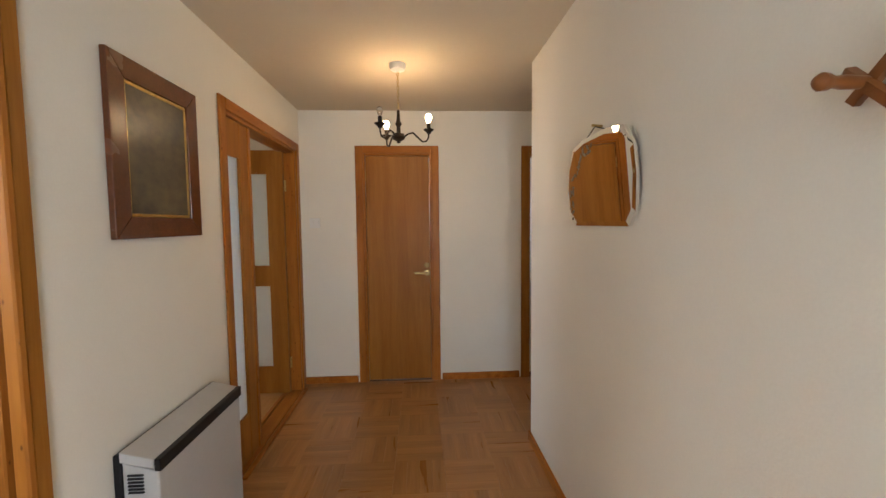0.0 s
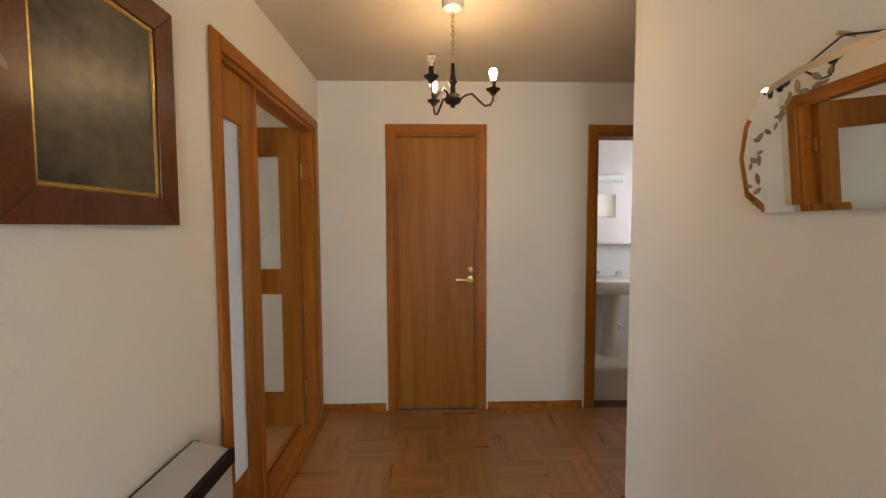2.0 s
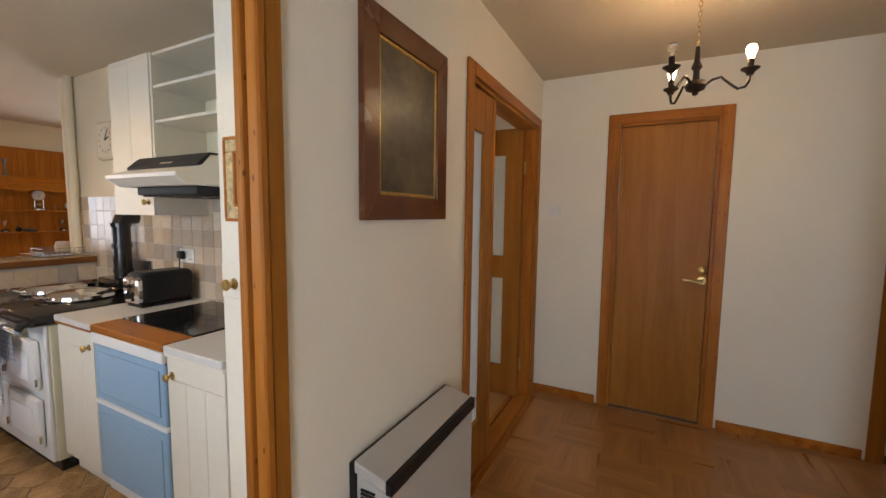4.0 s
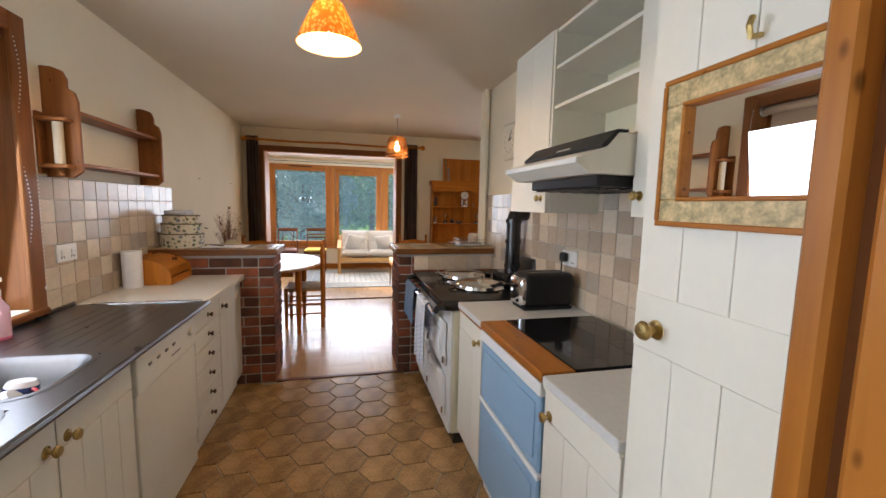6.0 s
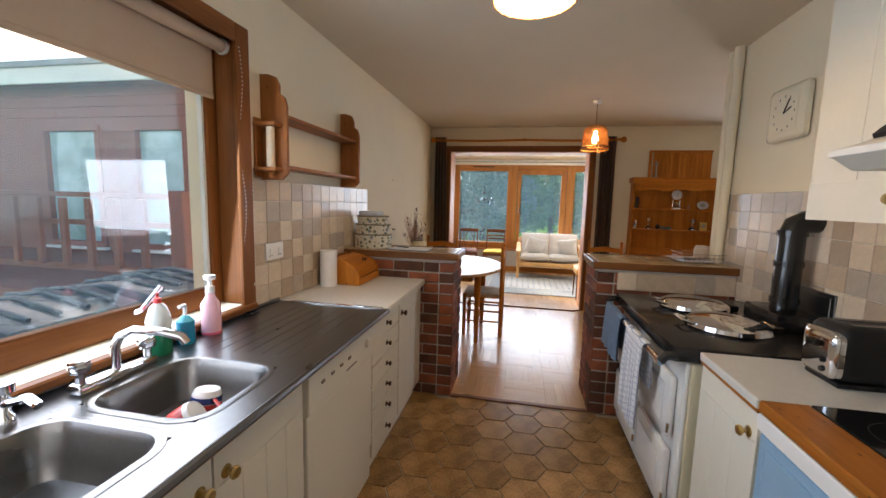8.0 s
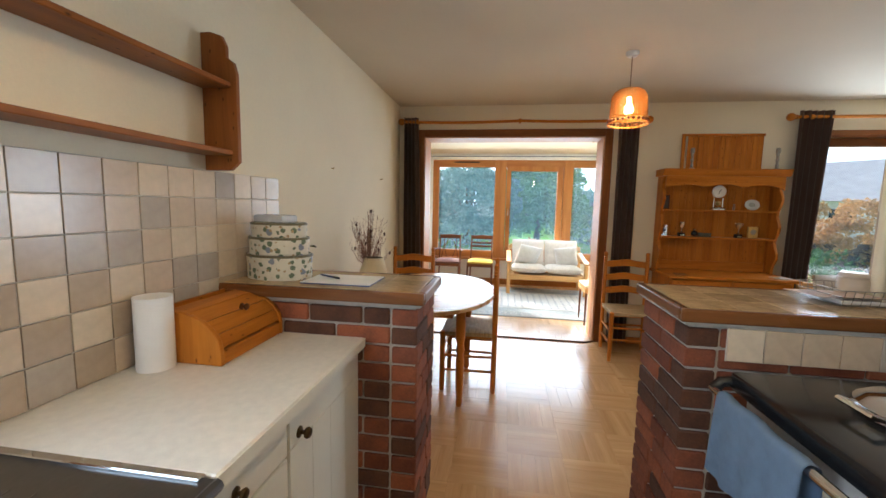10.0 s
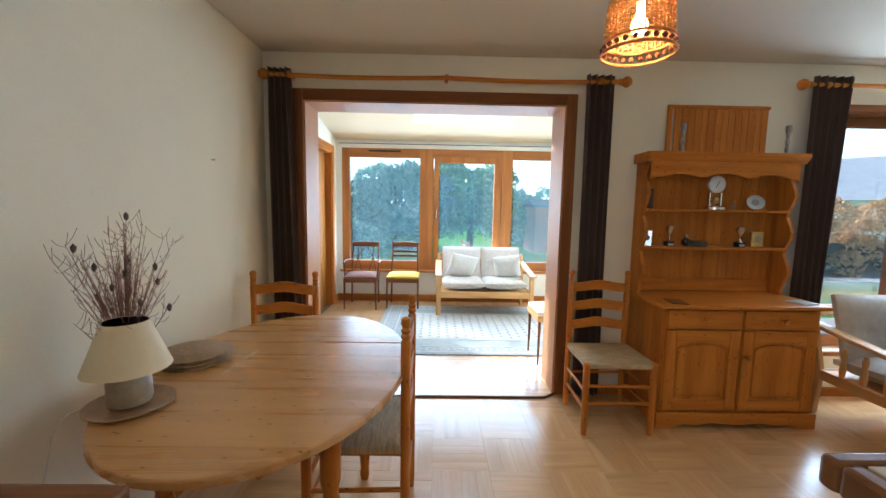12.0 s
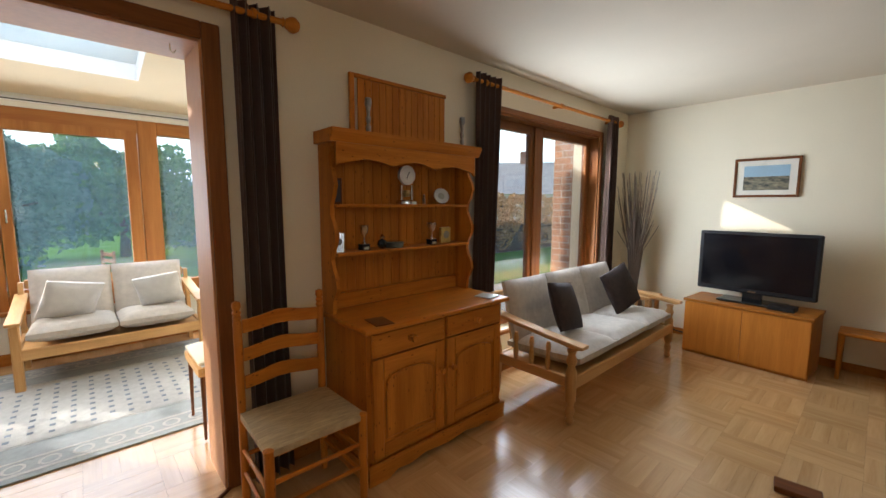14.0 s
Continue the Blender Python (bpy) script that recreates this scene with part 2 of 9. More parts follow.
# ---- helpers ----
def thing(name, at=(0, 0, 0), rz=0, label="", category="", group="", kind=""):
    ob = new(name)
    ob.empty_display_size = 0.1
    ob.matrix_basis = pose(*at, 0, 0, rz)
    return tagged(ob, label, category, group, kind)


def part(name, bm, material, parent=None, label="", smooth=False):
    me = bpy.data.meshes.new(name)
    bmesh.ops.recalc_face_normals(bm, faces=bm.faces)
    bm.to_mesh(me)
    bm.free()
    for m in (material if isinstance(material, (list, tuple)) else [material]):
        me.materials.append(m)
    if smooth:
        for p in me.polygons:
            p.use_smooth = True
        me.set_sharp_from_angle(angle=radians(40))
    ob = new(name, me)
    ob.parent = parent
    if label:
        ob["label"] = label
    return ob


def solid(name, bm, material, label="", category="", kind="", group="", smooth=False):
    return tagged(part(name, bm, material, None, "", smooth), label, category, group, kind)


def share(name, like, m, parent=None):
    """Another object on the same mesh."""
    ob = new(name, like.data)
    ob.parent = parent
    ob.matrix_basis = m
    return ob


def box(x0, x1, y0, y1, z0, z1, bevel=0.0, bm=None, segments=1):
    """A block, with its edges eased when bevel is given."""
    bm = bm or bmesh.new()
    x0, x1, y0, y1, z0, z1 = min(x0, x1), max(x0, x1), min(y0, y1), max(y0, y1), min(z0, z1), max(z0, z1)
    g = bmesh.ops.create_cube(bm, size=1.0, matrix=Matrix.LocRotScale(((x0 + x1) / 2, (y0 + y1) / 2, (z0 + z1) / 2), None, (x1 - x0, y1 - y0, z1 - z0)))
    if bevel:
        edges = list({e for v in g["verts"] for e in v.link_edges})
        bmesh.ops.bevel(bm, geom=edges, offset=bevel, segments=segments, affect="EDGES", profile=0.5)
    return bm


def boxes(*bs, bevel=0.0):
    bm = bmesh.new()
    for b in bs:
        box(*b, bevel, bm)
    return bm


def lathe(profile, segments=20, bm=None, m=None, caps=True):
    """A turned shape from (radius, height) pairs."""
    bm = bm or bmesh.new()
    m = m or Matrix()
    rings = []
    for r, z in profile:
        rings.append([bm.verts.new(m @ Vector((max(r, 1e-4) * math.cos(2 * math.pi * k / segments), max(r, 1e-4) * math.sin(2 * math.pi * k / segments), z))) for k in range(segments)])
    for a, b in zip(rings, rings[1:]):
        for k in range(segments):
            bm.faces.new((a[k], a[(k + 1) % segments], b[(k + 1) % segments], b[k]))
    if caps:
        bm.faces.new(rings[0]), bm.faces.new(rings[-1])
    return bm


def tube(points, r, segments=10, bm=None, closed_ends=True, radii=None):
    """A round bar through points."""
    bm = bm or bmesh.new()
    pts = [Vector(p) for p in points]
    rings, side = [], None
    for i, p in enumerate(pts):
        d = (pts[min(i + 1, len(pts) - 1)] - pts[max(i - 1, 0)]).normalized()
        if side is None:
            side = d.orthogonal().normalized()
        side = (side - d * side.dot(d)).normalized()
        up = d.cross(side)
        rr = radii[i] if radii else r
        rings.append([bm.verts.new(p + rr * (math.cos(2 * math.pi * k / segments) * side + math.sin(2 * math.pi * k / segments) * up)) for k in range(segments)])
    for a, b in zip(rings, rings[1:]):
        for k in range(segments):
            bm.faces.new((a[k], a[(k + 1) % segments], b[(k + 1) % segments], b[k]))
    if closed_ends:
        bm.faces.new(rings[0]), bm.faces.new(rings[-1])
    return bm


def slab(outline, axis, a, b, bm=None, bevel=0.0):
    """A flat outline given in the other two axes, made thick along axis from a to b."""
    bm = bm or bmesh.new()

    def at(u, v, w):
        return {"x": (w, u, v), "y": (u, w, v), "z": (u, v, w)}[axis]
    lo = [bm.verts.new(at(u, v, a)) for u, v in outline]
    hi = [bm.verts.new(at(u, v, b)) for u, v in outline]
    f1, f2 = bm.faces.new(lo), bm.faces.new(hi)
    k = len(lo)
    for i in range(k):
        bm.faces.new((lo[i], lo[(i + 1) % k], hi[(i + 1) % k], hi[i]))
    if bevel:
        edges = [e for f in (f1, f2) for e in f.edges]
        bmesh.ops.recalc_face_normals(bm, faces=bm.faces)
        bmesh.ops.bevel(bm, geom=edges, offset=bevel, segments=2, affect="EDGES", profile=0.5)
    return bm


def holed(axis, a, b, u0, u1, v0, v1, holes):
    """Blocks that make a wall, thick along axis from a to b, with rectangular openings (u0, u1, v0, v1)."""
    bm = bmesh.new()
    us = sorted({u0, u1, *[h[0] for h in holes], *[h[1] for h in holes]})
    for p, q in zip(us, us[1:]):
        free = [(v0, v1)]
        for h in holes:
            if h[0] < q - 1e-6 and h[1] > p + 1e-6:
                free = [s for lo, hi in free for s in ((lo, min(hi, h[2])), (max(lo, h[3]), hi)) if s[1] - s[0] > 1e-6]
        for lo, hi in free:
            if axis == "x":
                box(a, b, p, q, lo, hi, 0, bm)
            elif axis == "y":
                box(p, q, a, b, lo, hi, 0, bm)
            else:
                box(p, q, lo, hi, a, b, 0, bm)
    bmesh.ops.remove_doubles(bm, verts=bm.verts, dist=1e-5)
    seen = {}
    for f in bm.faces:
        seen.setdefault(tuple(round(c, 4) for c in f.calc_center_median()), []).append(f)
    bmesh.ops.delete(bm, geom=[f for fs in seen.values() if len(fs) > 1 for f in fs], context="FACES_ONLY")
    return bm


# ---- the large structure ----
KD = (0.32, 1.33)              # kitchen doorway along y
GDY = (2.30, 3.53)             # glazed door and side light
solid("wall_hall_west", holed("x", KX, HX, -1.75, HB, 0, CEIL, [(*KD, -1, 2.04), (*GDY, -1, 2.05)]), WALL, "cream painted hall wall with two doorways", "wall", "structure")
solid("wall_kitchen_door_side", box(HX - 0.05, HX, 1.1805, 1.33, 0, 2.04), WALL, "thin cream painted wall beside the kitchen doorway", "wall", "structure")
solid("wall_hall_end", holed("y", HB, HB + 0.12, KX, 2.75, 0, CEIL, [(-0.2, 0.42, -1, 2.05), (1.27, 2.0, -1, 2.05)]), WALL, "cream painted hall end wall", "wall", "structure")
solid("wall_hall_east", boxes((RX, RX + 0.12, -1.75, RY, 0, CEIL), (RX + 0.12, 2.75, RY - 0.12, RY, 0, CEIL)), WALL, "cream painted hall wall with a corner", "wall", "structure")
solid("wall_hall_south", holed("y", -1.75, -1.63, KX, RX + 0.12, 0, CEIL, [(0.08, 0.96, 0.2, 2.05)]), WALL, "cream painted wall by the entrance", "wall", "structure")
solid("window_entrance", box(0.08, 0.96, -1.74, -1.73, 0.2, 2.05), FROST, "rippled glass panel beside the entrance", "window", "structure")
solid("wall_passage_end", box(2.75, 2.87, RY - 0.12, 5.7, 0, CEIL), WALL, "cream painted passage end wall", "wall", "structure")
solid("wall_kitchen_south", holed("y", KL - 0.3, KL, KX, WX, 0, CEIL, [(-2.70, -1.30, 0.90, 2.12)]), WALL_K, "cream painted kitchen and dining wall", "wall", "structure")
solid("wall_kitchen_north", box(KX, -4.13, KR, KR + 0.12, 0, CEIL), WALL_K, "cream painted kitchen wall", "wall", "structure")
OPY, OPZ = (-0.27, 1.58), 2.105
LWY, LWZ = (3.48, 5.20), (0.35, 2.10)
solid("wall_garden", holed("x", WX - WT, WX, KL - 0.3, LY + 0.3, 0, CEIL + 0.5, [(*OPY, -1, OPZ), (*LWY, *LWZ)]), WALL_K, "cream painted wall with wide opening and window", "wall", "structure")
solid("wall_lounge_end", box(KX, WX, LY, LY + 0.12, 0, CEIL), WALL_K, "cream painted lounge end wall", "wall", "structure")
solid("wall_lounge_east", box(KX, KX + 0.12, HB, LY + 0.12, 0, CEIL), WALL_K, "cream painted lounge wall", "wall", "structure")
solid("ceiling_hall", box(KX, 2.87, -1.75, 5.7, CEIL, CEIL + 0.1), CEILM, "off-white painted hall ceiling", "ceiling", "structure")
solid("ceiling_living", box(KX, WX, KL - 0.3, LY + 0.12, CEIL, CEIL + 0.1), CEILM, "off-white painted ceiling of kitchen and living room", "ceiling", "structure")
SW = (-0.68, 2.75, 0.46, 2.19)
solid("wall_sunroom_garden", holed("x", SX - 0.25, SX, SL - 0.25, SR + 0.25, 0, 3.1, [SW]), WALL, "cream painted sunroom wall under the windows", "wall", "structure")
solid("wall_sunroom_south", holed("y", SL - 0.25, SL, SX, WX - WT, 0, 3.1, [(-9.2, -8.46, -1, 2.1)]), WALL, "cream painted sunroom side wall", "wall", "structure")
solid("wall_sunroom_north", box(SX, WX - WT, SR, SR + 0.25, 0, 2.9), WALL, "cream painted sunroom side wall", "wall", "structure")


def slope(x):
    return 2.30 + (x - SX) * 0.155


SKX, SKY = (-8.78, -8.1), (0.38, 1.57)
bm = bmesh.new()
for x0, x1, y0, y1 in ((SX, SKX[0], SL, SR), (SKX[1], WX - WT, SL, SR), (SKX[0], SKX[1], SL, SKY[0]), (SKX[0], SKX[1], SKY[1], SR)):
    slab([(x0, slope(x0)), (x1, slope(x1)), (x1, slope(x1) + 0.11), (x0, slope(x0) + 0.11)], "y", y0, y1, bm)
solid("ceiling_sunroom", bm, noodle("tan sunroom ceiling paint", (0.70, 0.58, 0.40), 0.85, vary=0.04, scale=(2, 2, 2), fine=120, bump=0.1, spec=0.25), "sloping cream sunroom ceiling with roof light", "ceiling", "structure")
SUBF = noodle("floor bedding", (0.12, 0.06, 0.03), 0.9, vary=0.2)
GROUT = noodle("pale tile grout", (0.36, 0.29, 0.20), 0.9, vary=0.2, scale=(20, 20, 20), fine=200, bump=0.2)
floor_hall = solid("floor_hall", box(KX + 0.06, 2.87, -1.75, 5.7, -0.1, -0.008), SUBF, "hall floor of brown parquet blocks", "floor", "structure")
floor_living = solid("floor_living", boxes((PX0 - 0.02, WX - WT - 0.02, KL - 0.2, LY + 0.1, -0.1, -0.008), (KX + 0.06, PX0 - 0.02, KR + 0.06, LY + 0.1, -0.1, -0.008)), SUBF, "living room floor of pale parquet blocks", "floor", "structure")
floor_kitchen = solid("floor_kitchen", box(KX + 0.06, PX0 - 0.02, KL - 0.2, KR + 0.06, -0.1, -0.007), GROUT, "kitchen floor of brown hexagonal tiles", "floor", "structure")
floor_sunroom = solid("floor_sunroom", box(WX - WT - 0.02, SX - 0.2, SL - 0.2, SR + 0.2, -0.1, -0.008), SUBF, "sunroom floor of pale parquet", "floor", "structure")
solid("threshold_step", box(PX0 - 0.005, PX0 - 0.045, LPY, RPY, -0.008, 0.006, 0.003), DARKW["y"], "dark wooden threshold strip on the floor", "threshold", "structure")
solid("threshold_hall", box(HX + 0.0, KX, KD[0], 1.136, -0.008, 0.005, 0.002), PINE["y"], "pine threshold board in the kitchen doorway", "threshold", "structure")
solid("threshold_lounge", boxes((HX + 0.05, HX + 0.02, *GDY, -0.008, 0.012), (HX + 0.012, KX + 0.02, *GDY, -0.008, 0.008), (KX + 0.012, KX - 0.02, *GDY, -0.008, 0.012), bevel=0.003), PINE["y"], "grooved pine threshold at the glazed door", "threshold", "structure")
bm = tube([(WX + 0.085, -0.2, 0.004), (WX + 0.085, 1.48, 0.004), (WX + 0.01, 1.58, 0.004)], 0.011, 6)
solid("threshold_sunroom", bm, DARKW["y"], "dark strip along the sunroom opening", "threshold", "structure")


def skirting(name, pieces):
    bm = bmesh.new()
    for p in pieces:
        box(*p, 0.003, bm)
    solid(name, bm, PINE["y"], "low varnished pine skirting board", "skirting", "structure")


skirting("baseboard_hall", [(HX, HX + 0.014, 1.23, 2.22, -0.005, 0.06), (-0.735, -0.27, HB - 0.014, HB, -0.005, 0.06), (0.49, 1.2, HB - 0.014, HB, -0.005, 0.06), (RX - 0.014, RX, -1.6, RY, -0.005, 0.06), (RX - 0.014, 2.75, RY, RY + 0.014, -0.005, 0.06), (HX, HX + 0.014, -1.6, 0.24, -0.005, 0.06)])
skirting("baseboard_living", [(PX1, WX, KL, KL + 0.014, -0.005, 0.07), (WX, WX + 0.014, 1.66, 5.85, -0.005, 0.07), (KX - 0.02, WX, LY - 0.014, LY, -0.005, 0.07), (KX, -4.13, KR + 0.12, KR + 0.134, -0.005, 0.07)])
skirting("baseboard_sunroom", [(SX, SX + 0.014, SL, SR, -0.005, 0.1), (SX, -9.29, SL, SL + 0.014, -0.005, 0.1), (-8.37, WX - WT, SL, SL + 0.014, -0.005, 0.1)])


# door linings and architraves
def doorway(name, axis, a, b, u0, u1, head, mats, label, wide=0.065, faces=(1, 1)):
    """Lining boards through a wall (from a to b along axis) and architraves on its faces."""
    t = thing(name, label=label, category="door frame", kind="structure")

    def put(n, w0, w1, p, q, z0, z1, m, bev=0.004):
        if axis == "x":
            part(n, box(w0, w1, p, q, z0, z1, bev), m, t)
        else:
            part(n, box(p, q, w0, w1, z0, z1, bev), m, t)
    e = 0.002
    put("jamb", a - e, b + e, u0, u0 + 0.028, -0.004, head, mats["z"])
    put("jamb", a - e, b + e, u1 - 0.028, u1, -0.004, head, mats["z"])
    put("head", a - e, b + e, u0 + 0.029, u1 - 0.029, head - 0.028, head, mats["y" if axis == "x" else "x"])
    for on, lo, hi in ((faces[0], b + e + 0.0005, b + 0.018), (faces[1], a - 0.018, a - e - 0.0005)):
        if on:
            put("architrave", lo, hi, u0 - wide + 0.01, u0 + 0.01, -0.004, head + wide - 0.01, mats["z"])
            put("architrave", lo, hi, u1 - 0.01, u1 + wide - 0.01, -0.004, head + wide - 0.01, mats["z"])
            put("architrave", lo, hi, u0 + 0.0105, u1 - 0.0105, head - 0.01, head + wide - 0.01, mats["y" if axis == "x" else "x"])
    return t


kdf = thing("doorframe_kitchen", label="knotty pine frame of the kitchen doorway", category="door frame", kind="structure")
part("jamb", box(HX - 0.047, HX + 0.002, KD[0], KD[0] + 0.028, -0.004, 2.04, 0.004), PINE["z"], kdf)
part("head", box(HX - 0.047, HX + 0.002, KD[0] + 0.029, 1.1365, 2.012, 2.04, 0.004), PINE["y"], kdf)
part("architrave", box(HX + 0.0025, HX + 0.018, KD[0] - 0.075, KD[0] + 0.01, -0.004, 2.115, 0.004), PINE["z"], kdf)
part("architrave", box(HX + 0.0025, HX + 0.018, KD[0] + 0.0105, 1.137, 2.03, 2.115, 0.004), PINE["y"], kdf)
part("jamb", box(HX - 0.055, HX - 0.031, 1.137, 1.18, -0.004, 2.04, 0.004), PINE["z"], kdf, "inner strip of the rebated jamb")
# The recess shade is put into this strip's dark wood colour.
part("rebate", box(HX - 0.0305, HX - 0.0165, 1.158, 1.18, -0.004, 2.04), DARKW["z"], kdf, "rebate between the strips, coloured dark for its shade")
part("jamb", box(HX - 0.016, HX + 0.022, 1.139, 1.163, -0.004, 2.115, 0.005), PINE["z"], kdf, "outer strip of the rebated jamb")
# Shadow on this architrave is given by a darker wood than the jambs.
part("architrave", box(HX + 0.0025, HX + 0.016, 1.1635, 1.212, -0.004, 2.115, 0.004), VENEER["z"], kdf, "architrave in a darker wood for its shade")
doorway("doorframe_lounge", "x", KX, HX, *GDY, 2.05, PINE, "varnished pine frame of the glazed lounge door")
doorway("doorframe_closet", "y", HB, HB + 0.12, -0.2, 0.42, 2.05, PINE, "varnished pine frame of the flush door", faces=(0, 1))
doorway("doorframe_bathroom", "y", HB, HB + 0.12, 1.27, 2.0, 2.05, VENEER, "reddish wooden frame of the bathroom doorway")
doorway("doorframe_sunroom", "y", SL - 0.25, SL, -9.2, -8.46, 2.1, PINE, "varnished pine frame in the sunroom side wall", 0.09, (1, 0))
solid("door_sunroom", box(-9.17, -8.49, SL - 0.12, SL - 0.08, 0, 2.07, 0.003), VENEER["z"], "closed brown wooden door in the sunroom", "door", "structure")


def lever(parent, at, side=1, m=None):
    """A lever handle with its rose, on a face that looks along -y."""
    m = m or BRASS
    x, y, z = at
    h = part("door_handle", tube([(x, y, z), (x, y - 0.045, z), (x - side * 0.02, y - 0.05, z), (x - side * 0.11, y - 0.05, z + 0.004)], 0.009, 8), m, parent, "brass lever handle", True)
    part("rose", lathe([(0.0, 0), (0.026, 0), (0.026, 0.006), (0.0, 0.008)], 16, None, Matrix.Translation((x, y, z)) @ Matrix.Rotation(radians(90), 4, "X")), m, parent)
    return h


closet = thing("door_closet", label="closed flush teak-veneer door at the end of the hall", category="door", kind="structure")
part("leaf", box(-0.17, 0.39, HB + 0.02, HB + 0.06, 0.006, 2.02, 0.003), VENEER["z"], closet)
lever(closet, (0.36, HB + 0.02, 0.98))
part("lock", lathe([(0.0, 0), (0.024, 0), (0.024, 0.006), (0.009, 0.012), (0.0, 0.012)], 16, None, Matrix.Translation((0.36, HB + 0.02, 1.05)) @ Matrix.Rotation(radians(90), 4, "X")), BRASS, closet, "dark round lock plate")
for z in (0.25, 1.8):
    part("hinge", tube([(-0.175, HB + 0.012, z), (-0.175, HB + 0.012, z + 0.09)], 0.007, 8), BRASS, closet)

# glazed door and side light
glz = thing("side_light", label="fixed wooden side light with rippled glass", category="side light", kind="structure")
X0, X1 = HX - 0.055, HX - 0.015
for b in ((2.33, 2.37, 0.0, 2.02), (2.525, 2.633, 0.0, 2.02)):
    part("stile", box(X0, X1, b[0], b[1], b[2] + 0.006, b[3], 0.003), VENEER["z"], glz)
part("rail", box(X0, X1, 2.371, 2.524, 0.006, 0.28, 0.003), VENEER["z"], glz)
part("rail", box(X0, X1, 2.371, 2.524, 1.815, 2.02, 0.003), VENEER["z"], glz)
part("pane", box(X0 + 0.015, X1 - 0.018, 2.365, 2.53, 0.275, 1.82), FROST, glz, "rippled glass pane")
part("post", box(X0 - 0.004, X1 + 0.006, 2.634, 2.668, 0.006, 2.022, 0.003), PINE["z"], glz)

gd = thing("door_lounge", (-0.812, 3.484, 0), 0.5, "open wooden door with two rippled glass panels", "door", kind="structure")
part("leaf", holed("y", -0.04, 0.0, -0.74, 0.0, 0.012, 2.03, [(-0.60, -0.13, 1.09, 1.84), (-0.60, -0.13, 0.24, 0.92)]), VENEER["z"], gd)
for z0, z1 in ((1.09, 1.84), (0.24, 0.92)):
    part("pane", box(-0.605, -0.125, -0.026, -0.014, z0 - 0.005, z1 + 0.005), FROST, gd, "rippled glass panel")
for z in (0.22, 1.7):
    part("hinge", tube([(0.012, -0.02, z), (0.012, -0.02, z + 0.09)], 0.008, 8), BRASS, gd)
part("door_handle", tube([(-0.70, -0.04, 1.0), (-0.70, -0.09, 1.0), (-0.60, -0.095, 1.0)], 0.009, 8), BRASS, gd, "brass lever handle", True)

# picture
pic = thing("framed_picture", label="old dark painting in a broad mahogany frame", category="picture")
PY, PZ, FW = (1.487, 2.012), (1.380, 2.015), 0.078
FRAMEM = noodle("red brown varnished frame", (0.12, 0.036, 0.012), 0.25, vary=0.25, scale=(8, 8, 8), fine=90, bump=0.04)
GILT = noodle("gilt slip", (0.62, 0.42, 0.14), 0.35, 1.0, vary=0.2, scale=(50, 50, 50), fine=200)
PAINTING = noodle("dark landscape painting", (0.075, 0.058, 0.03), 0.33, vary=0.9, scale=(9, 5, 7), fine=40, bump=0.05, second=(0.018, 0.018, 0.018))
y0, y1, z0, z1 = PY[0], PY[1], PZ[0], PZ[1]
for q in ([(y0, z0), (y1, z0), (y1 - FW, z0 + FW), (y0 + FW, z0 + FW)], [(y0, z1), (y1, z1), (y1 - FW, z1 - FW), (y0 + FW, z1 - FW)], [(y0, z0), (y0, z1), (y0 + FW, z1 - FW), (y0 + FW, z0 + FW)], [(y1, z0), (y1, z1), (y1 - FW, z1 - FW), (y1 - FW, z0 + FW)]):
    part("frame_bar", slab(q, "x", HX + 0.002, HX + 0.024, bevel=0.003), FRAMEM, pic)
g = 0.012
for y0, y1, z0, z1 in ((PY[0] + FW, PY[1] - FW, PZ[0] + FW, PZ[0] + FW + g), (PY[0] + FW, PY[1] - FW, PZ[1] - FW - g, PZ[1] - FW), (PY[0] + FW, PY[0] + FW + g, PZ[0] + FW + g, PZ[1] - FW - g), (PY[1] - FW - g, PY[1] - FW, PZ[0] + FW + g, PZ[1] - FW - g)):
    part("slip", box(HX + 0.004, HX + 0.018, y0, y1, z0, z1, 0.003), GILT, pic, "gilt inner slip")
part("painting", box(HX + 0.004, HX + 0.014, PY[0] + FW + g - 0.002, PY[1] - FW - g + 0.002, PZ[0] + FW + g - 0.002, PZ[1] - FW - g + 0.002), PAINTING, pic)

# storage heater
heat = thing("storage_heater", label="grey-white slimline storage heater on the hall wall", category="heater")
HEATM = noodle("grey white stove enamel", (0.50, 0.50, 0.49), 0.35, vary=0.04, scale=(3, 3, 3), fine=60, bump=0.02)
hy0, hy1 = 1.435, 2.035
part("casing", slab([(HX + 0.03, 0.05), (HX + 0.148, 0.05), (HX + 0.148, 0.60), (HX + 0.03, 0.635)], "y", hy0, hy1, bevel=0.006), HEATM, heat)
part("lid", slab([(HX + 0.025, 0.637), (HX + 0.136, 0.612), (HX + 0.136, 0.645), (HX + 0.025, 0.672)], "y", hy0 - 0.004, hy1 + 0.004, bevel=0.004), HEATM, heat)
part("grille", slab([(HX + 0.137, 0.604), (HX + 0.156, 0.602), (HX + 0.156, 0.645), (HX + 0.137, 0.645)], "y", hy0 - 0.004, hy1 + 0.004, bevel=0.003), BLACKP, heat, "black air outlet strip")
part("back_plate", box(HX, HX + 0.028, hy0 + 0.0, hy1 + 0.03, 0.04, 0.66, 0.004), BLACKP, heat)
for k in range(6):
    part("slot", box(HX + 0.05, HX + 0.10, hy0 - 0.0065, hy0 - 0.001, 0.53 + 0.012 * k, 0.535 + 0.012 * k), BLACKP, heat)
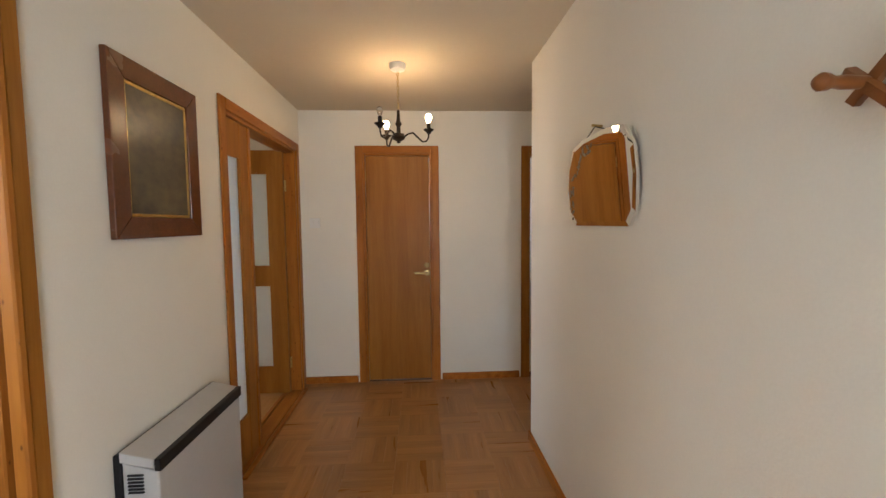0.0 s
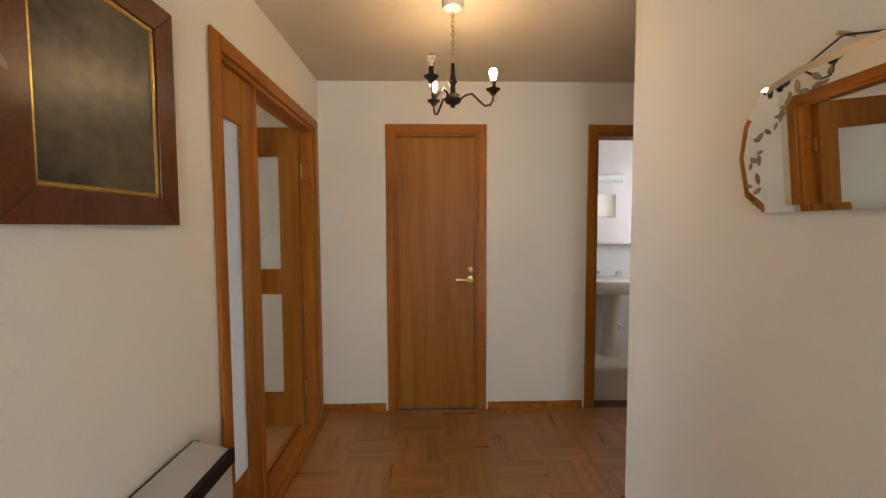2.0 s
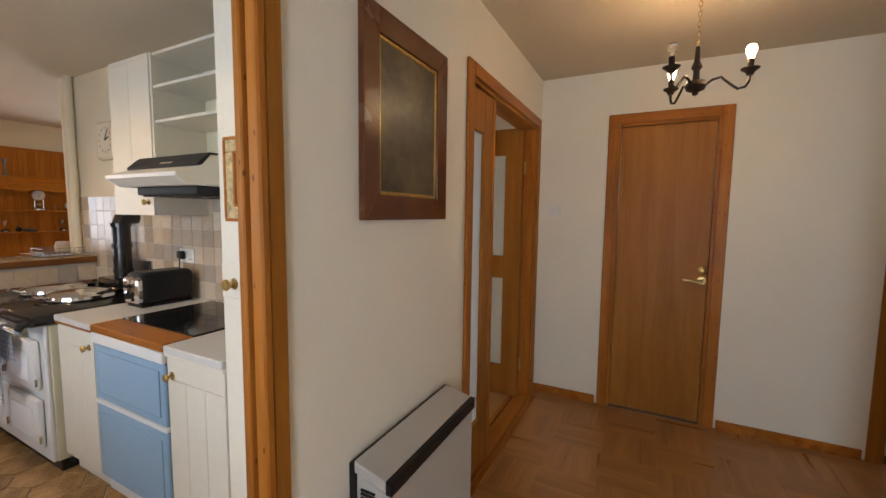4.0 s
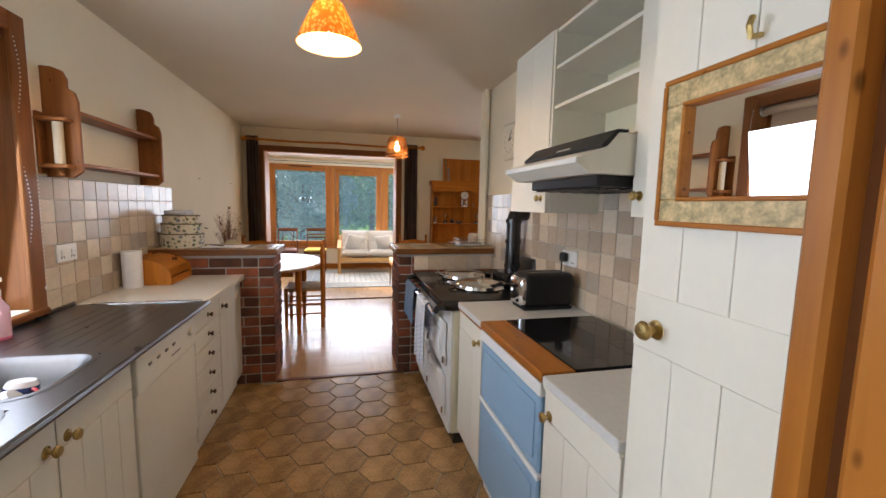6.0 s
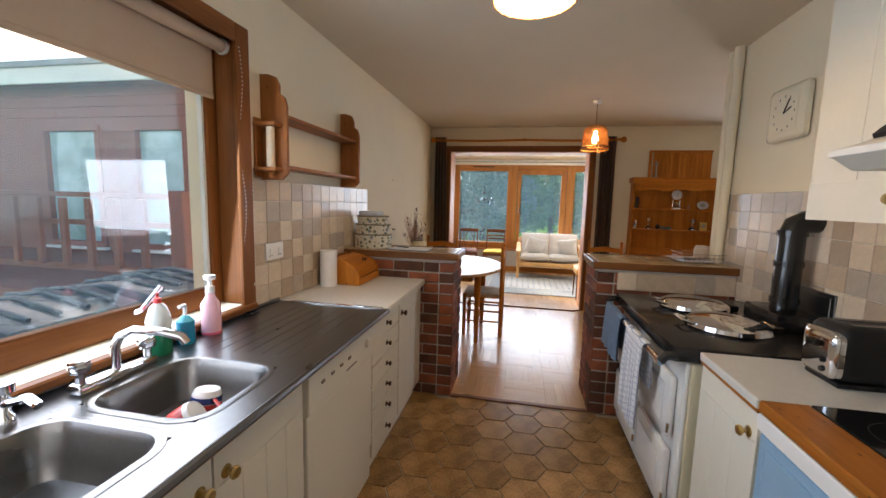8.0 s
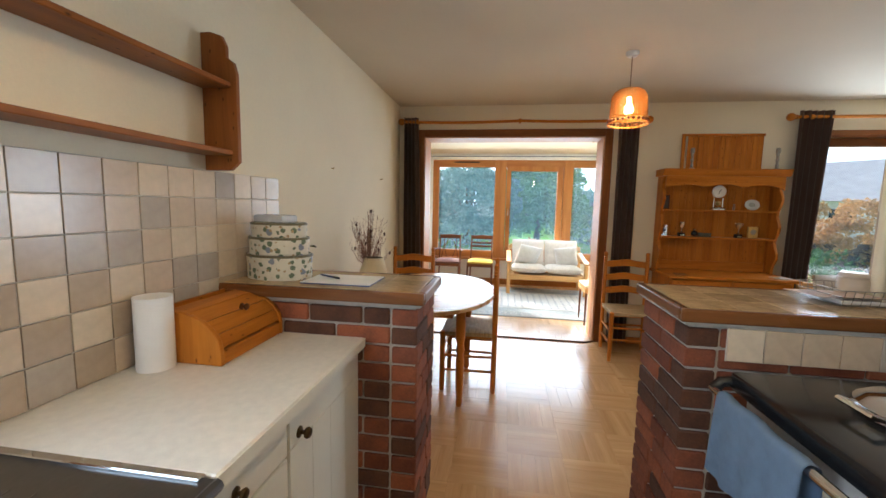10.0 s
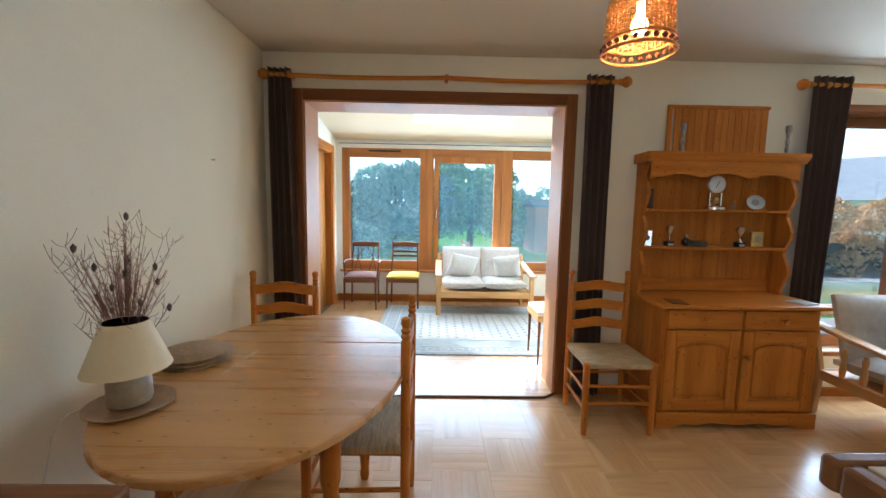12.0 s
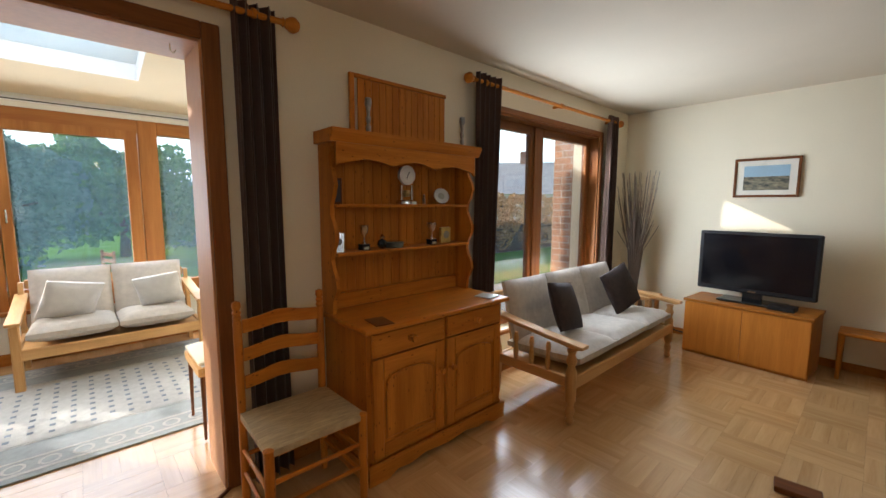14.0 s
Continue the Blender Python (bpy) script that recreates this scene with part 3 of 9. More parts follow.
for y in (1.5, 1.95):
    part("foot", box(HX + 0.04, HX + 0.14, y, y + 0.05, 0, 0.05, 0.003), BLACKP, heat)


def plate(name, axis, face, u, z, w=0.09, h=0.085, sign=1, rockers=2, label="white double light switch on the wall", category="light switch", dark=False):
    """A wall plate with its rockers or sockets."""
    t = thing(name, label=label, category=category)
    PL = GREYW

    def put(n, d0, d1, a, b, c, d, m, bv=0.002):
        d0, d1 = face + sign * d0, face + sign * d1
        part(n, box(d0, d1, a, b, c, d, bv) if axis == "x" else box(a, b, d0, d1, c, d, bv), m, t)
    put("plate", 0, 0.009, u, u + w, z, z + h, PL)
    for k in range(rockers):
        c = u + w * (k + 0.5) / rockers
        put("rocker", 0.0095, 0.014, c - 0.011, c + 0.011, z + h / 2 - 0.016, z + h / 2 + 0.016, PL)
        if dark:
            for dx in (-0.009, 0.009):
                put("slot", 0.0095, 0.0105, c + dx - 0.003, c + dx + 0.003, z + 0.018, z + 0.026, BLACKP, 0)
    return t


plate("light_switch", "y", HB, -0.66, 1.395, sign=-1)

# bevelled hall mirror
mir = thing("wall_mirror", label="clear wall mirror with brown leaf spray, hanging on a cord", category="mirror")
my0, my1, mz0, mz1 = 1.318, 1.905, 1.408, 1.748
out = [(my0 + 0.055, mz0), (my1 - 0.085, mz0), (my1 - 0.02, mz0 + 0.05), (my1, mz0 + 0.16), (my1 - 0.02, mz1 - 0.09), (my1 - 0.08, mz1 - 0.01), (my1 - 0.19, mz1 + 0.012), (my0 + 0.19, mz1 + 0.012), (my0 + 0.07, mz1 - 0.005), (my0 + 0.012, mz1 - 0.08), (my0, mz1 - 0.17), (my0 + 0.012, mz0 + 0.05)]
cy, cz = (my0 + my1) / 2, (mz0 + mz1) / 2
inn = [(cy + (u - cy) * 0.935, cz + (v - cz) * 0.90) for u, v in out]
bm = bmesh.new()
a = [bm.verts.new((RX - 0.0172, u, v)) for u, v in out]
b = [bm.verts.new((RX - 0.019, u, v)) for u, v in inn]
c = [bm.verts.new((RX - 0.006, u, v)) for u, v in out]
bm.faces.new(b), bm.faces.new(c)
for k in range(len(out)):
    j = (k + 1) % len(out)
    bm.faces.new((a[k], a[j], b[j], b[k])), bm.faces.new((a[k], a[j], c[j], c[k]))
part("mirror_glass", bm, MIRROR, mir)
part("backing", slab([(cy + (u - cy) * 0.97, cz + (v - cz) * 0.97) for u, v in out], "x", RX - 0.0055, RX - 0.0), DARKW["y"], mir)
part("cord", tube([(RX - 0.004, 1.76, 1.742), (RX - 0.008, 1.617, 1.79), (RX - 0.004, 1.48, 1.742)], 0.0025, 6), BLACKP, mir)
part("nail", tube([(RX + 0.02, 1.617, 1.79), (RX - 0.02, 1.617, 1.795)], 0.005, 8), BRASS, mir)
ETCH = noodle("etched leaf decoration", (0.22, 0.17, 0.10), 0.5, vary=0.3, scale=(60, 60, 60))
rng = random.Random(4)
for k in range(24):
    s = k / 23
    ly, lz = 1.86 - 0.22 * s ** 1.6 + rng.uniform(-0.022, 0.022), 1.45 + 0.26 * (1 - (1 - s) ** 2) + rng.uniform(-0.014, 0.014)
    an = rng.uniform(0, 6.3)
    L = rng.uniform(0.010, 0.018)
    pts = [(ly + L * q * math.cos(an) - w * L * math.sin(an), lz + L * q * math.sin(an) + w * L * math.cos(an)) for q, w in ((-1, 0), (-0.3, 0.45), (0.5, 0.35), (1, 0), (0.5, -0.35), (-0.3, -0.45))]
    part("etched_leaf", slab(pts, "x", RX - 0.0202, RX - 0.0193), ETCH, mir)

mir.matrix_basis = Matrix.Translation((RX, 0, mz0)) @ Matrix.Rotation(radians(-3.0), 4, "Y") @ Matrix.Translation((-RX, 0, -mz0))  # leans out on its cord

# folding coat rack
RACKW = {a: wood("reddish rack wood " + a, (0.24, 0.085, 0.022), (0.14, 0.045, 0.012), a, 0.3, knots=False, spec=0.4) for a in "xy"}
rack = thing("coat_rack", label="reddish wooden lattice coat rack with turned pegs", category="coat rack")
ry, rz = 0.681, 1.632
for sgn, off in ((1, 0.0), (-1, 0.011)):
    for k in range(4):
        yc = ry - 0.16 * k
        back = 0.025 if k == 0 else 0.085
        part("slat", tube([(RX - 0.012 - off, yc + back, rz - sgn * back), (RX - 0.012 - off, yc - 0.085, rz + sgn * 0.085)], 0.011, 4), RACKW["y"], rack)
for k in range(4):
    part("peg", lathe([(0.010, 0), (0.011, 0.04), (0.009, 0.054), (0.013, 0.064), (0.014, 0.074), (0.008, 0.082), (0.0, 0.084)], 12, None, Matrix.Translation((RX - 0.02, ry - 0.16 * k, rz)) @ Matrix.Rotation(radians(-90), 4, "Y")), RACKW["x"], rack, "", True)

# chandelier
ch = thing("chandelier", (0.178, 2.64, 0), -2, "dark metal three-arm chandelier, one bulb unlit", "chandelier")
IRON = noodle("dark bronze metal", (0.035, 0.025, 0.018), 0.4, 0.8, vary=0.3, scale=(40, 40, 40), fine=150)
part("ceiling_rose", lathe([(0.05, CEIL), (0.052, CEIL - 0.012), (0.044, CEIL - 0.035), (0.012, CEIL - 0.045), (0.0, CEIL - 0.046)], 24), GREYW, ch, "white ceiling rose", True)
bm = bmesh.new()
for k in range(13):
    z = CEIL - 0.06 - 0.021 * k
    m = Matrix.Translation((0, 0, z)) @ Matrix.Rotation(radians(90 * (k % 2)), 4, "Z") @ Matrix.Rotation(radians(90), 4, "X")
    ring = [m @ Vector((0.0065 * math.cos(t), 0.014 * math.sin(t), 0)) for t in [2 * math.pi * j / 10 for j in range(11)]]
    tube(ring, 0.0018, 5, bm)
part("chain", bm, BRASS, ch, "brass chain")
part("hub", lathe([(0.0, 1.925), (0.012, 1.93), (0.012, 1.94), (0.035, 1.95), (0.042, 1.965), (0.035, 1.985), (0.014, 1.99), (0.012, 2.03), (0.022, 2.045), (0.012, 2.07), (0.008, 2.13), (0.0, 2.135)], 20), IRON, ch, "", True)
CRYST = glass("clear glass drop")
BULB = glow("lit candle bulb", (1.0, 0.72, 0.38), 45.0)
DEAD = glass("clear bulb", 0.05)
for k in range(3):
    arm = part("arm", tube([(0.03, 0, 1.965), (0.06, 0, 1.985), (0.09, 0, 1.992), (0.12, 0, 1.962), (0.15, 0, 1.935), (0.175, 0, 1.94), (0.186, 0, 1.96), (0.188, 0, 1.985)], 0.0055, 8), IRON, ch, "", True)
    cup = part("drip_pan", lathe([(0.0, 1.985), (0.012, 1.985), (0.016, 1.995), (0.033, 2.008), (0.034, 2.012), (0.012, 2.012), (0.013, 2.05), (0.0, 2.052)], 16, None, Matrix.Translation((0.188, 0, 0))), IRON, ch, "", True)
    bl = part("bulb", lathe([(0.009, 2.05), (0.010, 2.060), (0.017, 2.076), (0.019, 2.088), (0.015, 2.102), (0.0, 2.108)], 16, None, Matrix.Translation((0.188, 0, 0))), DEAD if k == 2 else BULB, ch, "clear unlit bulb" if k == 2 else "glowing bulb", True)
    for o in (arm, cup, bl):
        o.matrix_basis = Matrix.Rotation(radians(120 * k), 4, "Z")
bulb_light("chandelier_light", (0.178, 2.64, 2.06), 5.0, 0.035, (1.0, 0.66, 0.33))

# bathroom beyond the passage
BT = noodle("pale bathroom tile", (0.72, 0.72, 0.70), 0.25, vary=0.03, scale=(3, 3, 3))
BPINK = noodle("bathroom wall paint", (0.72, 0.66, 0.62), 0.7, vary=0.03)
solid("wall_bathroom_back", box(0.9, 2.75, 5.1, 5.2, 0, CEIL), BPINK, "pale painted bathroom wall", "wall", "structure")
solid("wall_bathroom_west", box(1.05, 1.15, HB + 0.12, 5.1, 0, CEIL), BPINK, "pale painted bathroom side wall", "wall", "structure")
solid("floor_bathroom", box(1.15, 2.75, HB + 0.125, 5.1, -0.004, 0.008), noodle("beige vinyl floor", (0.55, 0.47, 0.33), 0.4, vary=0.1, scale=(8, 8, 8)), "beige vinyl bathroom floor", "floor", "structure")
bas = thing("wash_basin", (1.96, 4.86, 0), 0, "cream pedestal wash basin with chrome taps", "wash basin")
CER = noodle("cream glazed ceramic", (0.72, 0.66, 0.55), 0.12, vary=0.02, bump=0.0)
part("bowl", slab([(-0.27, 0.2), (0.27, 0.2), (0.27, -0.1), (0.2, -0.22), (-0.2, -0.22), (-0.27, -0.1)], "z", 0.68, 0.82, bevel=0.03), CER, bas, "", True)
part("bowl_hollow", slab([(-0.2, 0.08), (0.2, 0.08), (0.2, -0.08), (0.14, -0.16), (-0.14, -0.16), (-0.2, -0.08)], "z", 0.8195, 0.8215), CER, bas)
part("pedestal", lathe([(0.1, 0.009), (0.085, 0.1), (0.075, 0.4), (0.1, 0.68)], 20), CER, bas, "", True)
for x in (-0.12, 0.12):
    part("tap", tube([(x, 0.14, 0.82), (x, 0.14, 0.88), (x, 0.05, 0.885), (x, 0.05, 0.86)], 0.012, 8), CHROME, bas, "chrome tap", True)
part("waste_pipe", tube([(0.08, 0.12, 0.7), (0.08, 0.12, 0.35), (0.16, 0.12, 0.3), (0.16, 0.2, 0.05)], 0.02, 8), GREYW, bas, "white waste pipe", True)
solid("tile_splashback", box(1.55, 2.4, 5.088, 5.1, 0.0, 1.12), BT, "pale tiled splashback behind the basin", "splashback", "structure")
shl = thing("bathroom_shelf", label="glass shelf on chrome brackets above the basin", category="shelf")
part("shelf", box(1.68, 2.3, 4.97, 5.1, 1.17, 1.178), CRYST, shl)
for x in (1.72, 2.24):
    part("bracket", tube([(x, 5.1, 1.165), (x, 4.98, 1.165), (x, 4.975, 1.2)], 0.006, 6), CHROME, shl)
shv = thing("shaver_light", label="grey strip light above the bathroom basin", category="wall lamp")
part("body", box(1.76, 2.16, 5.03, 5.1, 1.86, 1.93, 0.012), GREYW, shv)
part("diffuser", box(1.77, 2.15, 5.02, 5.09, 1.835, 1.858, 0.008), noodle("opal diffuser", (0.8, 0.8, 0.8), 0.3, vary=0.02), shv)
cab = thing("bathroom_mirror", label="small square mirror on the bathroom wall", category="mirror")
part("glass", box(1.86, 2.1, 5.085, 5.1, 1.47, 1.72, 0.003), MIRROR, cab)
bdoor = thing("door_bathroom", (1.985, HB + 0.125, 0), 82, "open brown flush bathroom door", "door", kind="structure")
part("leaf", box(0.0, 0.7, 0.0, 0.04, 0.012, 2.01, 0.003), VENEER["z"], bdoor)
part("door_handle", tube([(0.64, 0.04, 1.0), (0.64, 0.085, 1.0), (0.54, 0.09, 1.0)], 0.009, 8), BRASS, bdoor, "brass lever handle", True)


# ---- kitchen ----
def knob(parent, at, face="y", sign=1, m=None, r=0.016, name="knob"):
    """A turned door knob with its back plate; sign gives the side on which it stands out."""
    turn = Matrix.Rotation(radians(-90 * sign), 4, "X") if face == "y" else Matrix.Rotation(radians(90 * sign), 4, "Y")
    k = r / 0.016
    return part(name, lathe([(0.0, 0), (0.017 * k, 0), (0.016 * k, 0.003), (0.006 * k, 0.006), (0.006 * k, 0.016 * k), (0.014 * k, 0.02 * k), (0.0165 * k, 0.026 * k), (0.013 * k, 0.032 * k), (0.0, 0.034 * k)], 16, None, Matrix.Translation(at) @ turn), m or BRASS, parent, "", True)


def boarded(parent, x0, x1, z0, z1, y, sign, boards=4, rail=0.1, t=0.018):
    """A grooved cupboard door: a backing leaf, a plain rail, and boards with open grooves between."""
    ya, yb = (y - t, y) if sign > 0 else (y, y + t)
    lo, hi = min(x0, x1), max(x0, x1)
    d = part("door", box(lo, hi, ya if sign > 0 else ya + 0.004, yb - 0.004 if sign > 0 else yb, z0, z1), WHITE, parent)
    fy0, fy1 = (yb - 0.0038, yb) if sign > 0 else (ya, ya + 0.0038)
    part("rail", box(lo, hi, fy0, fy1, z1 - rail, z1, 0.0012), WHITE, d)
    w = (hi - lo) / boards
    for k in range(boards):
        part("board", box(lo + w * k + (0.0008 if k else 0), lo + w * (k + 1) - (0.0008 if k < boards - 1 else 0), fy0, fy1, z0, z1 - rail - 0.0015, 0.0012), WHITE, d)
    return d


DKNOB = noodle("dark bronze knob", (0.09, 0.055, 0.025), 0.35, 0.9, vary=0.3, scale=(60, 60, 60))
FY = 0.055  # front of the sink-side units


def base_unit(name, x0, x1, doors, label, knobs, dm=BRASS, high=0.815):
    t = thing(name, label=label, category="cabinet", group="sink side cabinets")
    part("carcass", box(x0, x1, KL + 0.01, FY - 0.02, 0.1, high), WHITE, t)
    part("plinth", box(x0, x1, KL + 0.05, FY - 0.045, 0.0, 0.099), WHITE, t)
    for (a, b), k in zip(doors, knobs):
        d = boarded(t, a, b, 0.105, 0.81, FY, 1)
        knob(d, (k, FY, 0.735), m=dm)
    return t


base_unit("sink_cabinet", -1.275, -2.19, [(-1.40, -1.793), (-1.799, -2.187)], "cream grooved double sink cabinet with brass knobs", (-1.755, -1.838), high=0.685)
base_unit("base_cabinet", -3.245, PX0 + 0.004, [(-3.25, PX0 + 0.008)], "cream cupboard beside the brick counter", (-3.30,), DKNOB)
dr = thing("drawer_unit", label="cream narrow drawer unit with dark knobs", category="drawers", group="sink side cabinets")
part("carcass", box(-2.815, -3.24, KL + 0.01, FY - 0.02, 0.1, 0.815), WHITE, dr)
part("plinth", box(-2.815, -3.24, KL + 0.05, FY - 0.045, 0, 0.099), WHITE, dr)
zs = [0.81, 0.70, 0.585, 0.47, 0.355, 0.235, 0.105]
for z1, z0 in zip(zs, zs[1:]):
    d = part("drawer", box(-2.82, -3.237, FY - 0.018, FY, z0 + 0.003, z1 - 0.003, 0.003), WHITE, dr)
    knob(d, (-3.03, FY, (z0 + z1) / 2), m=DKNOB, r=0.013)
PEWB = noodle("grey brown button", (0.20, 0.17, 0.14), 0.5, vary=0.1)
dw = thing("dishwasher", label="cream built-in dishwasher with button panel", category="dishwasher", group="sink side cabinets")
part("body", box(-2.2, -2.805, KL + 0.01, FY - 0.035, 0.02, 0.815), WHITE, dw)
part("door", box(-2.205, -2.8, FY - 0.034, FY + 0.004, 0.205, 0.665, 0.004), WHITE, dw)
part("kick_panel", box(-2.205, -2.8, FY - 0.034, FY - 0.004, 0.03, 0.198, 0.003), WHITE, dw)
pan = part("control_panel", box(-2.205, -2.8, FY - 0.034, FY + 0.012, 0.67, 0.812, 0.004), WHITE, dw)
for k in range(4):
    part("button", box(-2.29 - 0.075 * k, -2.312 - 0.075 * k, FY + 0.0115, FY + 0.017, 0.75, 0.762, 0.001), PEWB, pan)
part("grip", box(-2.50, -2.60, FY + 0.0112, FY + 0.0125, 0.706, 0.714), PEWB, pan)
part("dial", lathe([(0.022, 0), (0.02, 0.016), (0.0, 0.017)], 16, None, Matrix.Translation((-2.71, FY + 0.012, 0.755)) @ Matrix.Rotation(radians(-90), 4, "X")), LAM, pan)

fr = thing("fridge", label="white upright fridge beside the sink", category="fridge")
FRW = noodle("white fridge enamel", (0.74, 0.74, 0.74), 0.35, vary=0.03, scale=(4, 4, 4), fine=90, bump=0.05)
part("body", box(-0.87, -1.255, KL + 0.03, 0.235, 0.02, 1.375, 0.006), FRW, fr)
part("door", box(-0.87, -1.255, 0.238, 0.285, 0.05, 1.372, 0.01), FRW, fr)
for x in (-0.9, -1.22):
    part("foot", lathe([(0.02, 0), (0.02, 0.02)], 10, None, Matrix.Translation((x, 0.2, 0))), BLACKP, fr)


def rounded(x0, x1, y0, y1, r, n=6):
    pts = []
    for cx, cy, a in ((x1 - r, y1 - r, 0), (x0 + r, y1 - r, 90), (x0 + r, y0 + r, 180), (x1 - r, y0 + r, 270)):
        pts += [(cx + r * math.cos(radians(a + 90 * k / n)), cy + r * math.sin(radians(a + 90 * k / n))) for k in range(n + 1)]
    return pts


# stainless sink top with two bowls
sink = thing("kitchen_sink", label="stainless steel double sink with ribbed drainer", category="sink")
BOWLS = [(-2.165, -1.83, -0.37, -0.02), (-1.765, -1.42, -0.37, -0.02)]
part("top", holed("z", 0.843, WTOP, -2.94, -1.258, KL, 0.088, [(b[0] + 0.0, b[1], b[2], b[3]) for b in BOWLS]), STEEL, sink)
for x0, x1, y0, y1 in BOWLS:
    bm = bmesh.new()
    rings = []
    for g, z in ((-0.022, WTOP + 0.0015), (-0.01, WTOP + 0.003), (0.0, WTOP + 0.001), (0.012, WTOP - 0.02), (0.02, 0.775), (0.04, 0.735), (0.09, 0.728)):
        rings.append([bm.verts.new((u, v, z)) for u, v in rounded(x0 + g, x1 - g, y0 + g, y1 - g, 0.075 - min(g, 0.03))])
    for a, b in zip(rings, rings[1:]):
        for k in range(len(a)):
            bm.faces.new((a[k], a[(k + 1) % len(a)], b[(k + 1) % len(a)], b[k]))
    bm.faces.new(rings[-1])
    part("bowl", bm, STEEL, sink, "steel bowl", True)
part("front_roll", tube([(-1.258, 0.088, 0.845), (-2.94, 0.088, 0.845)], 0.013, 8), STEEL, sink, "", True)
part("end_bead", box(-2.925, -2.945, KL + 0.08, 0.06, WTOP, WTOP + 0.006, 0.002), CHROME, sink)
for k in range(7):
    y = -0.36 + 0.055 * k
    part("drainer_rib", tube([(-2.25, y, WTOP - 0.0028), (-2.85, y, WTOP - 0.0028)], 0.004, 8), STEEL, sink)
part("upstand", box(-1.258, -2.94, KL, KL + 0.012, WTOP, WTOP + 0.02, 0.004), STEEL, sink)
wt = thing("worktop", label="speckled cream laminate worktop with a dark shadow line under its edge", category="worktop")
part("slab", box(-2.947, PX0 + 0.003, KL, 0.08, 0.818, WTOP + 0.002, 0.004), LAM, wt)
part("front_edge", box(-2.947, PX0 + 0.003, 0.0805, 0.084, 0.82, WTOP, 0.001), WHITE, wt, "pale moulded edge strip")
# Thin dark strip added as the shade beneath the worktop overhang.
part("shadow_line", box(-2.947, PX0 + 0.003, KL + 0.02, 0.05, 0.8155, 0.8178), DARKW["x"], wt)

tap = thing("mixer_tap", label="chrome mixer tap with curved spout and two handles", category="tap")
tx, ty = -1.98, -0.43
part("base", box(tx - 0.12, tx + 0.12, ty - 0.025, ty + 0.025, WTOP, WTOP + 0.03, 0.01, segments=2), CHROME, tap, "", True)
part("spout", tube([(tx, ty, WTOP + 0.03), (tx, ty, 0.95), (tx, ty + 0.02, 0.985), (tx - 0.01, ty + 0.06, 1.005), (tx - 0.03, ty + 0.14, 1.0), (tx - 0.045, ty + 0.19, 0.985), (tx - 0.05, ty + 0.2, 0.965)], 0.013, 12), CHROME, tap, "", True)
for sx in (-0.1, 0.1):
    part("handle", lathe([(0.012, WTOP + 0.03), (0.012, WTOP + 0.055), (0.024, WTOP + 0.06), (0.027, WTOP + 0.08), (0.02, WTOP + 0.095), (0.0, WTOP + 0.097)], 8, None, Matrix.Translation((tx + sx, ty, 0))), CHROME, tap, "", True)
tap2 = thing("pillar_tap", label="chrome pillar tap beside the second bowl", category="tap")
part("body", lathe([(0.024, WTOP), (0.022, WTOP + 0.02), (0.014, WTOP + 0.03), (0.014, WTOP + 0.07), (0.024, WTOP + 0.078), (0.025, WTOP + 0.1), (0.0, WTOP + 0.11)], 12, None, Matrix.Translation((-1.72, -0.44, 0))), CHROME, tap2, "", True)
part("spout", tube([(-1.72, -0.44, WTOP + 0.05), (-1.72, -0.36, WTOP + 0.075), (-1.72, -0.33, WTOP + 0.06)], 0.011, 8), CHROME, tap2, "", True)


def bottle(name, at, prof, mat, label, liquid, cap, capmat):
    t = thing(name, at, rng.uniform(0, 90), label, "bottle")
    part("body", lathe(prof, 18), mat, t, "", True)
    part("liquid", lathe([(r * 1.012, z) for r, z in prof if z < liquid], 18), mat if capmat is None else LIQ[name], t, "", True)
    part("cap", cap, capmat or GREYW, t, "", True)
    return t


def flat(name, c, rough=0.3, **k):
    return noodle(name, c, rough, vary=0.06, scale=(10, 10, 10), **k)


LIQ = {"washing_up_bottle": flat("green liquid", (0.01, 0.16, 0.07), 0.12), "hand_soap": flat("blue soap", (0.02, 0.25, 0.42), 0.12), "pump_bottle": flat("pink soap", (0.80, 0.16, 0.26), 0.12)}
CLEARP = noodle("milky clear plastic", (0.70, 0.74, 0.72), 0.2, vary=0.04)
WHITEP = flat("white plastic", (0.8, 0.8, 0.8))
bottle("washing_up_bottle", (-2.17, -0.475, WTOP), [(0.036, 0), (0.038, 0.01), (0.037, 0.055), (0.036, 0.09), (0.039, 0.12), (0.026, 0.165), (0.012, 0.18), (0.0, 0.181)], CLEARP, "washing-up liquid bottle with a red cap behind the sink", 0.095, lathe([(0.013, 0.18), (0.012, 0.195), (0.005, 0.2), (0.005, 0.215), (0.0, 0.216)], 12), flat("red cap", (0.65, 0.04, 0.03)))
bottle("hand_soap", (-2.28, -0.475, WTOP), [(0.03, 0), (0.031, 0.01), (0.03, 0.085), (0.012, 0.105), (0.0, 0.106)], flat("teal soap bottle", (0.10, 0.42, 0.52), 0.15), "small blue hand soap pump bottle", 0.09, tube([(0, 0, 0.105), (0, 0, 0.14), (0.0, 0.0, 0.143), (0.035, 0, 0.145)], 0.007, 8), WHITEP)
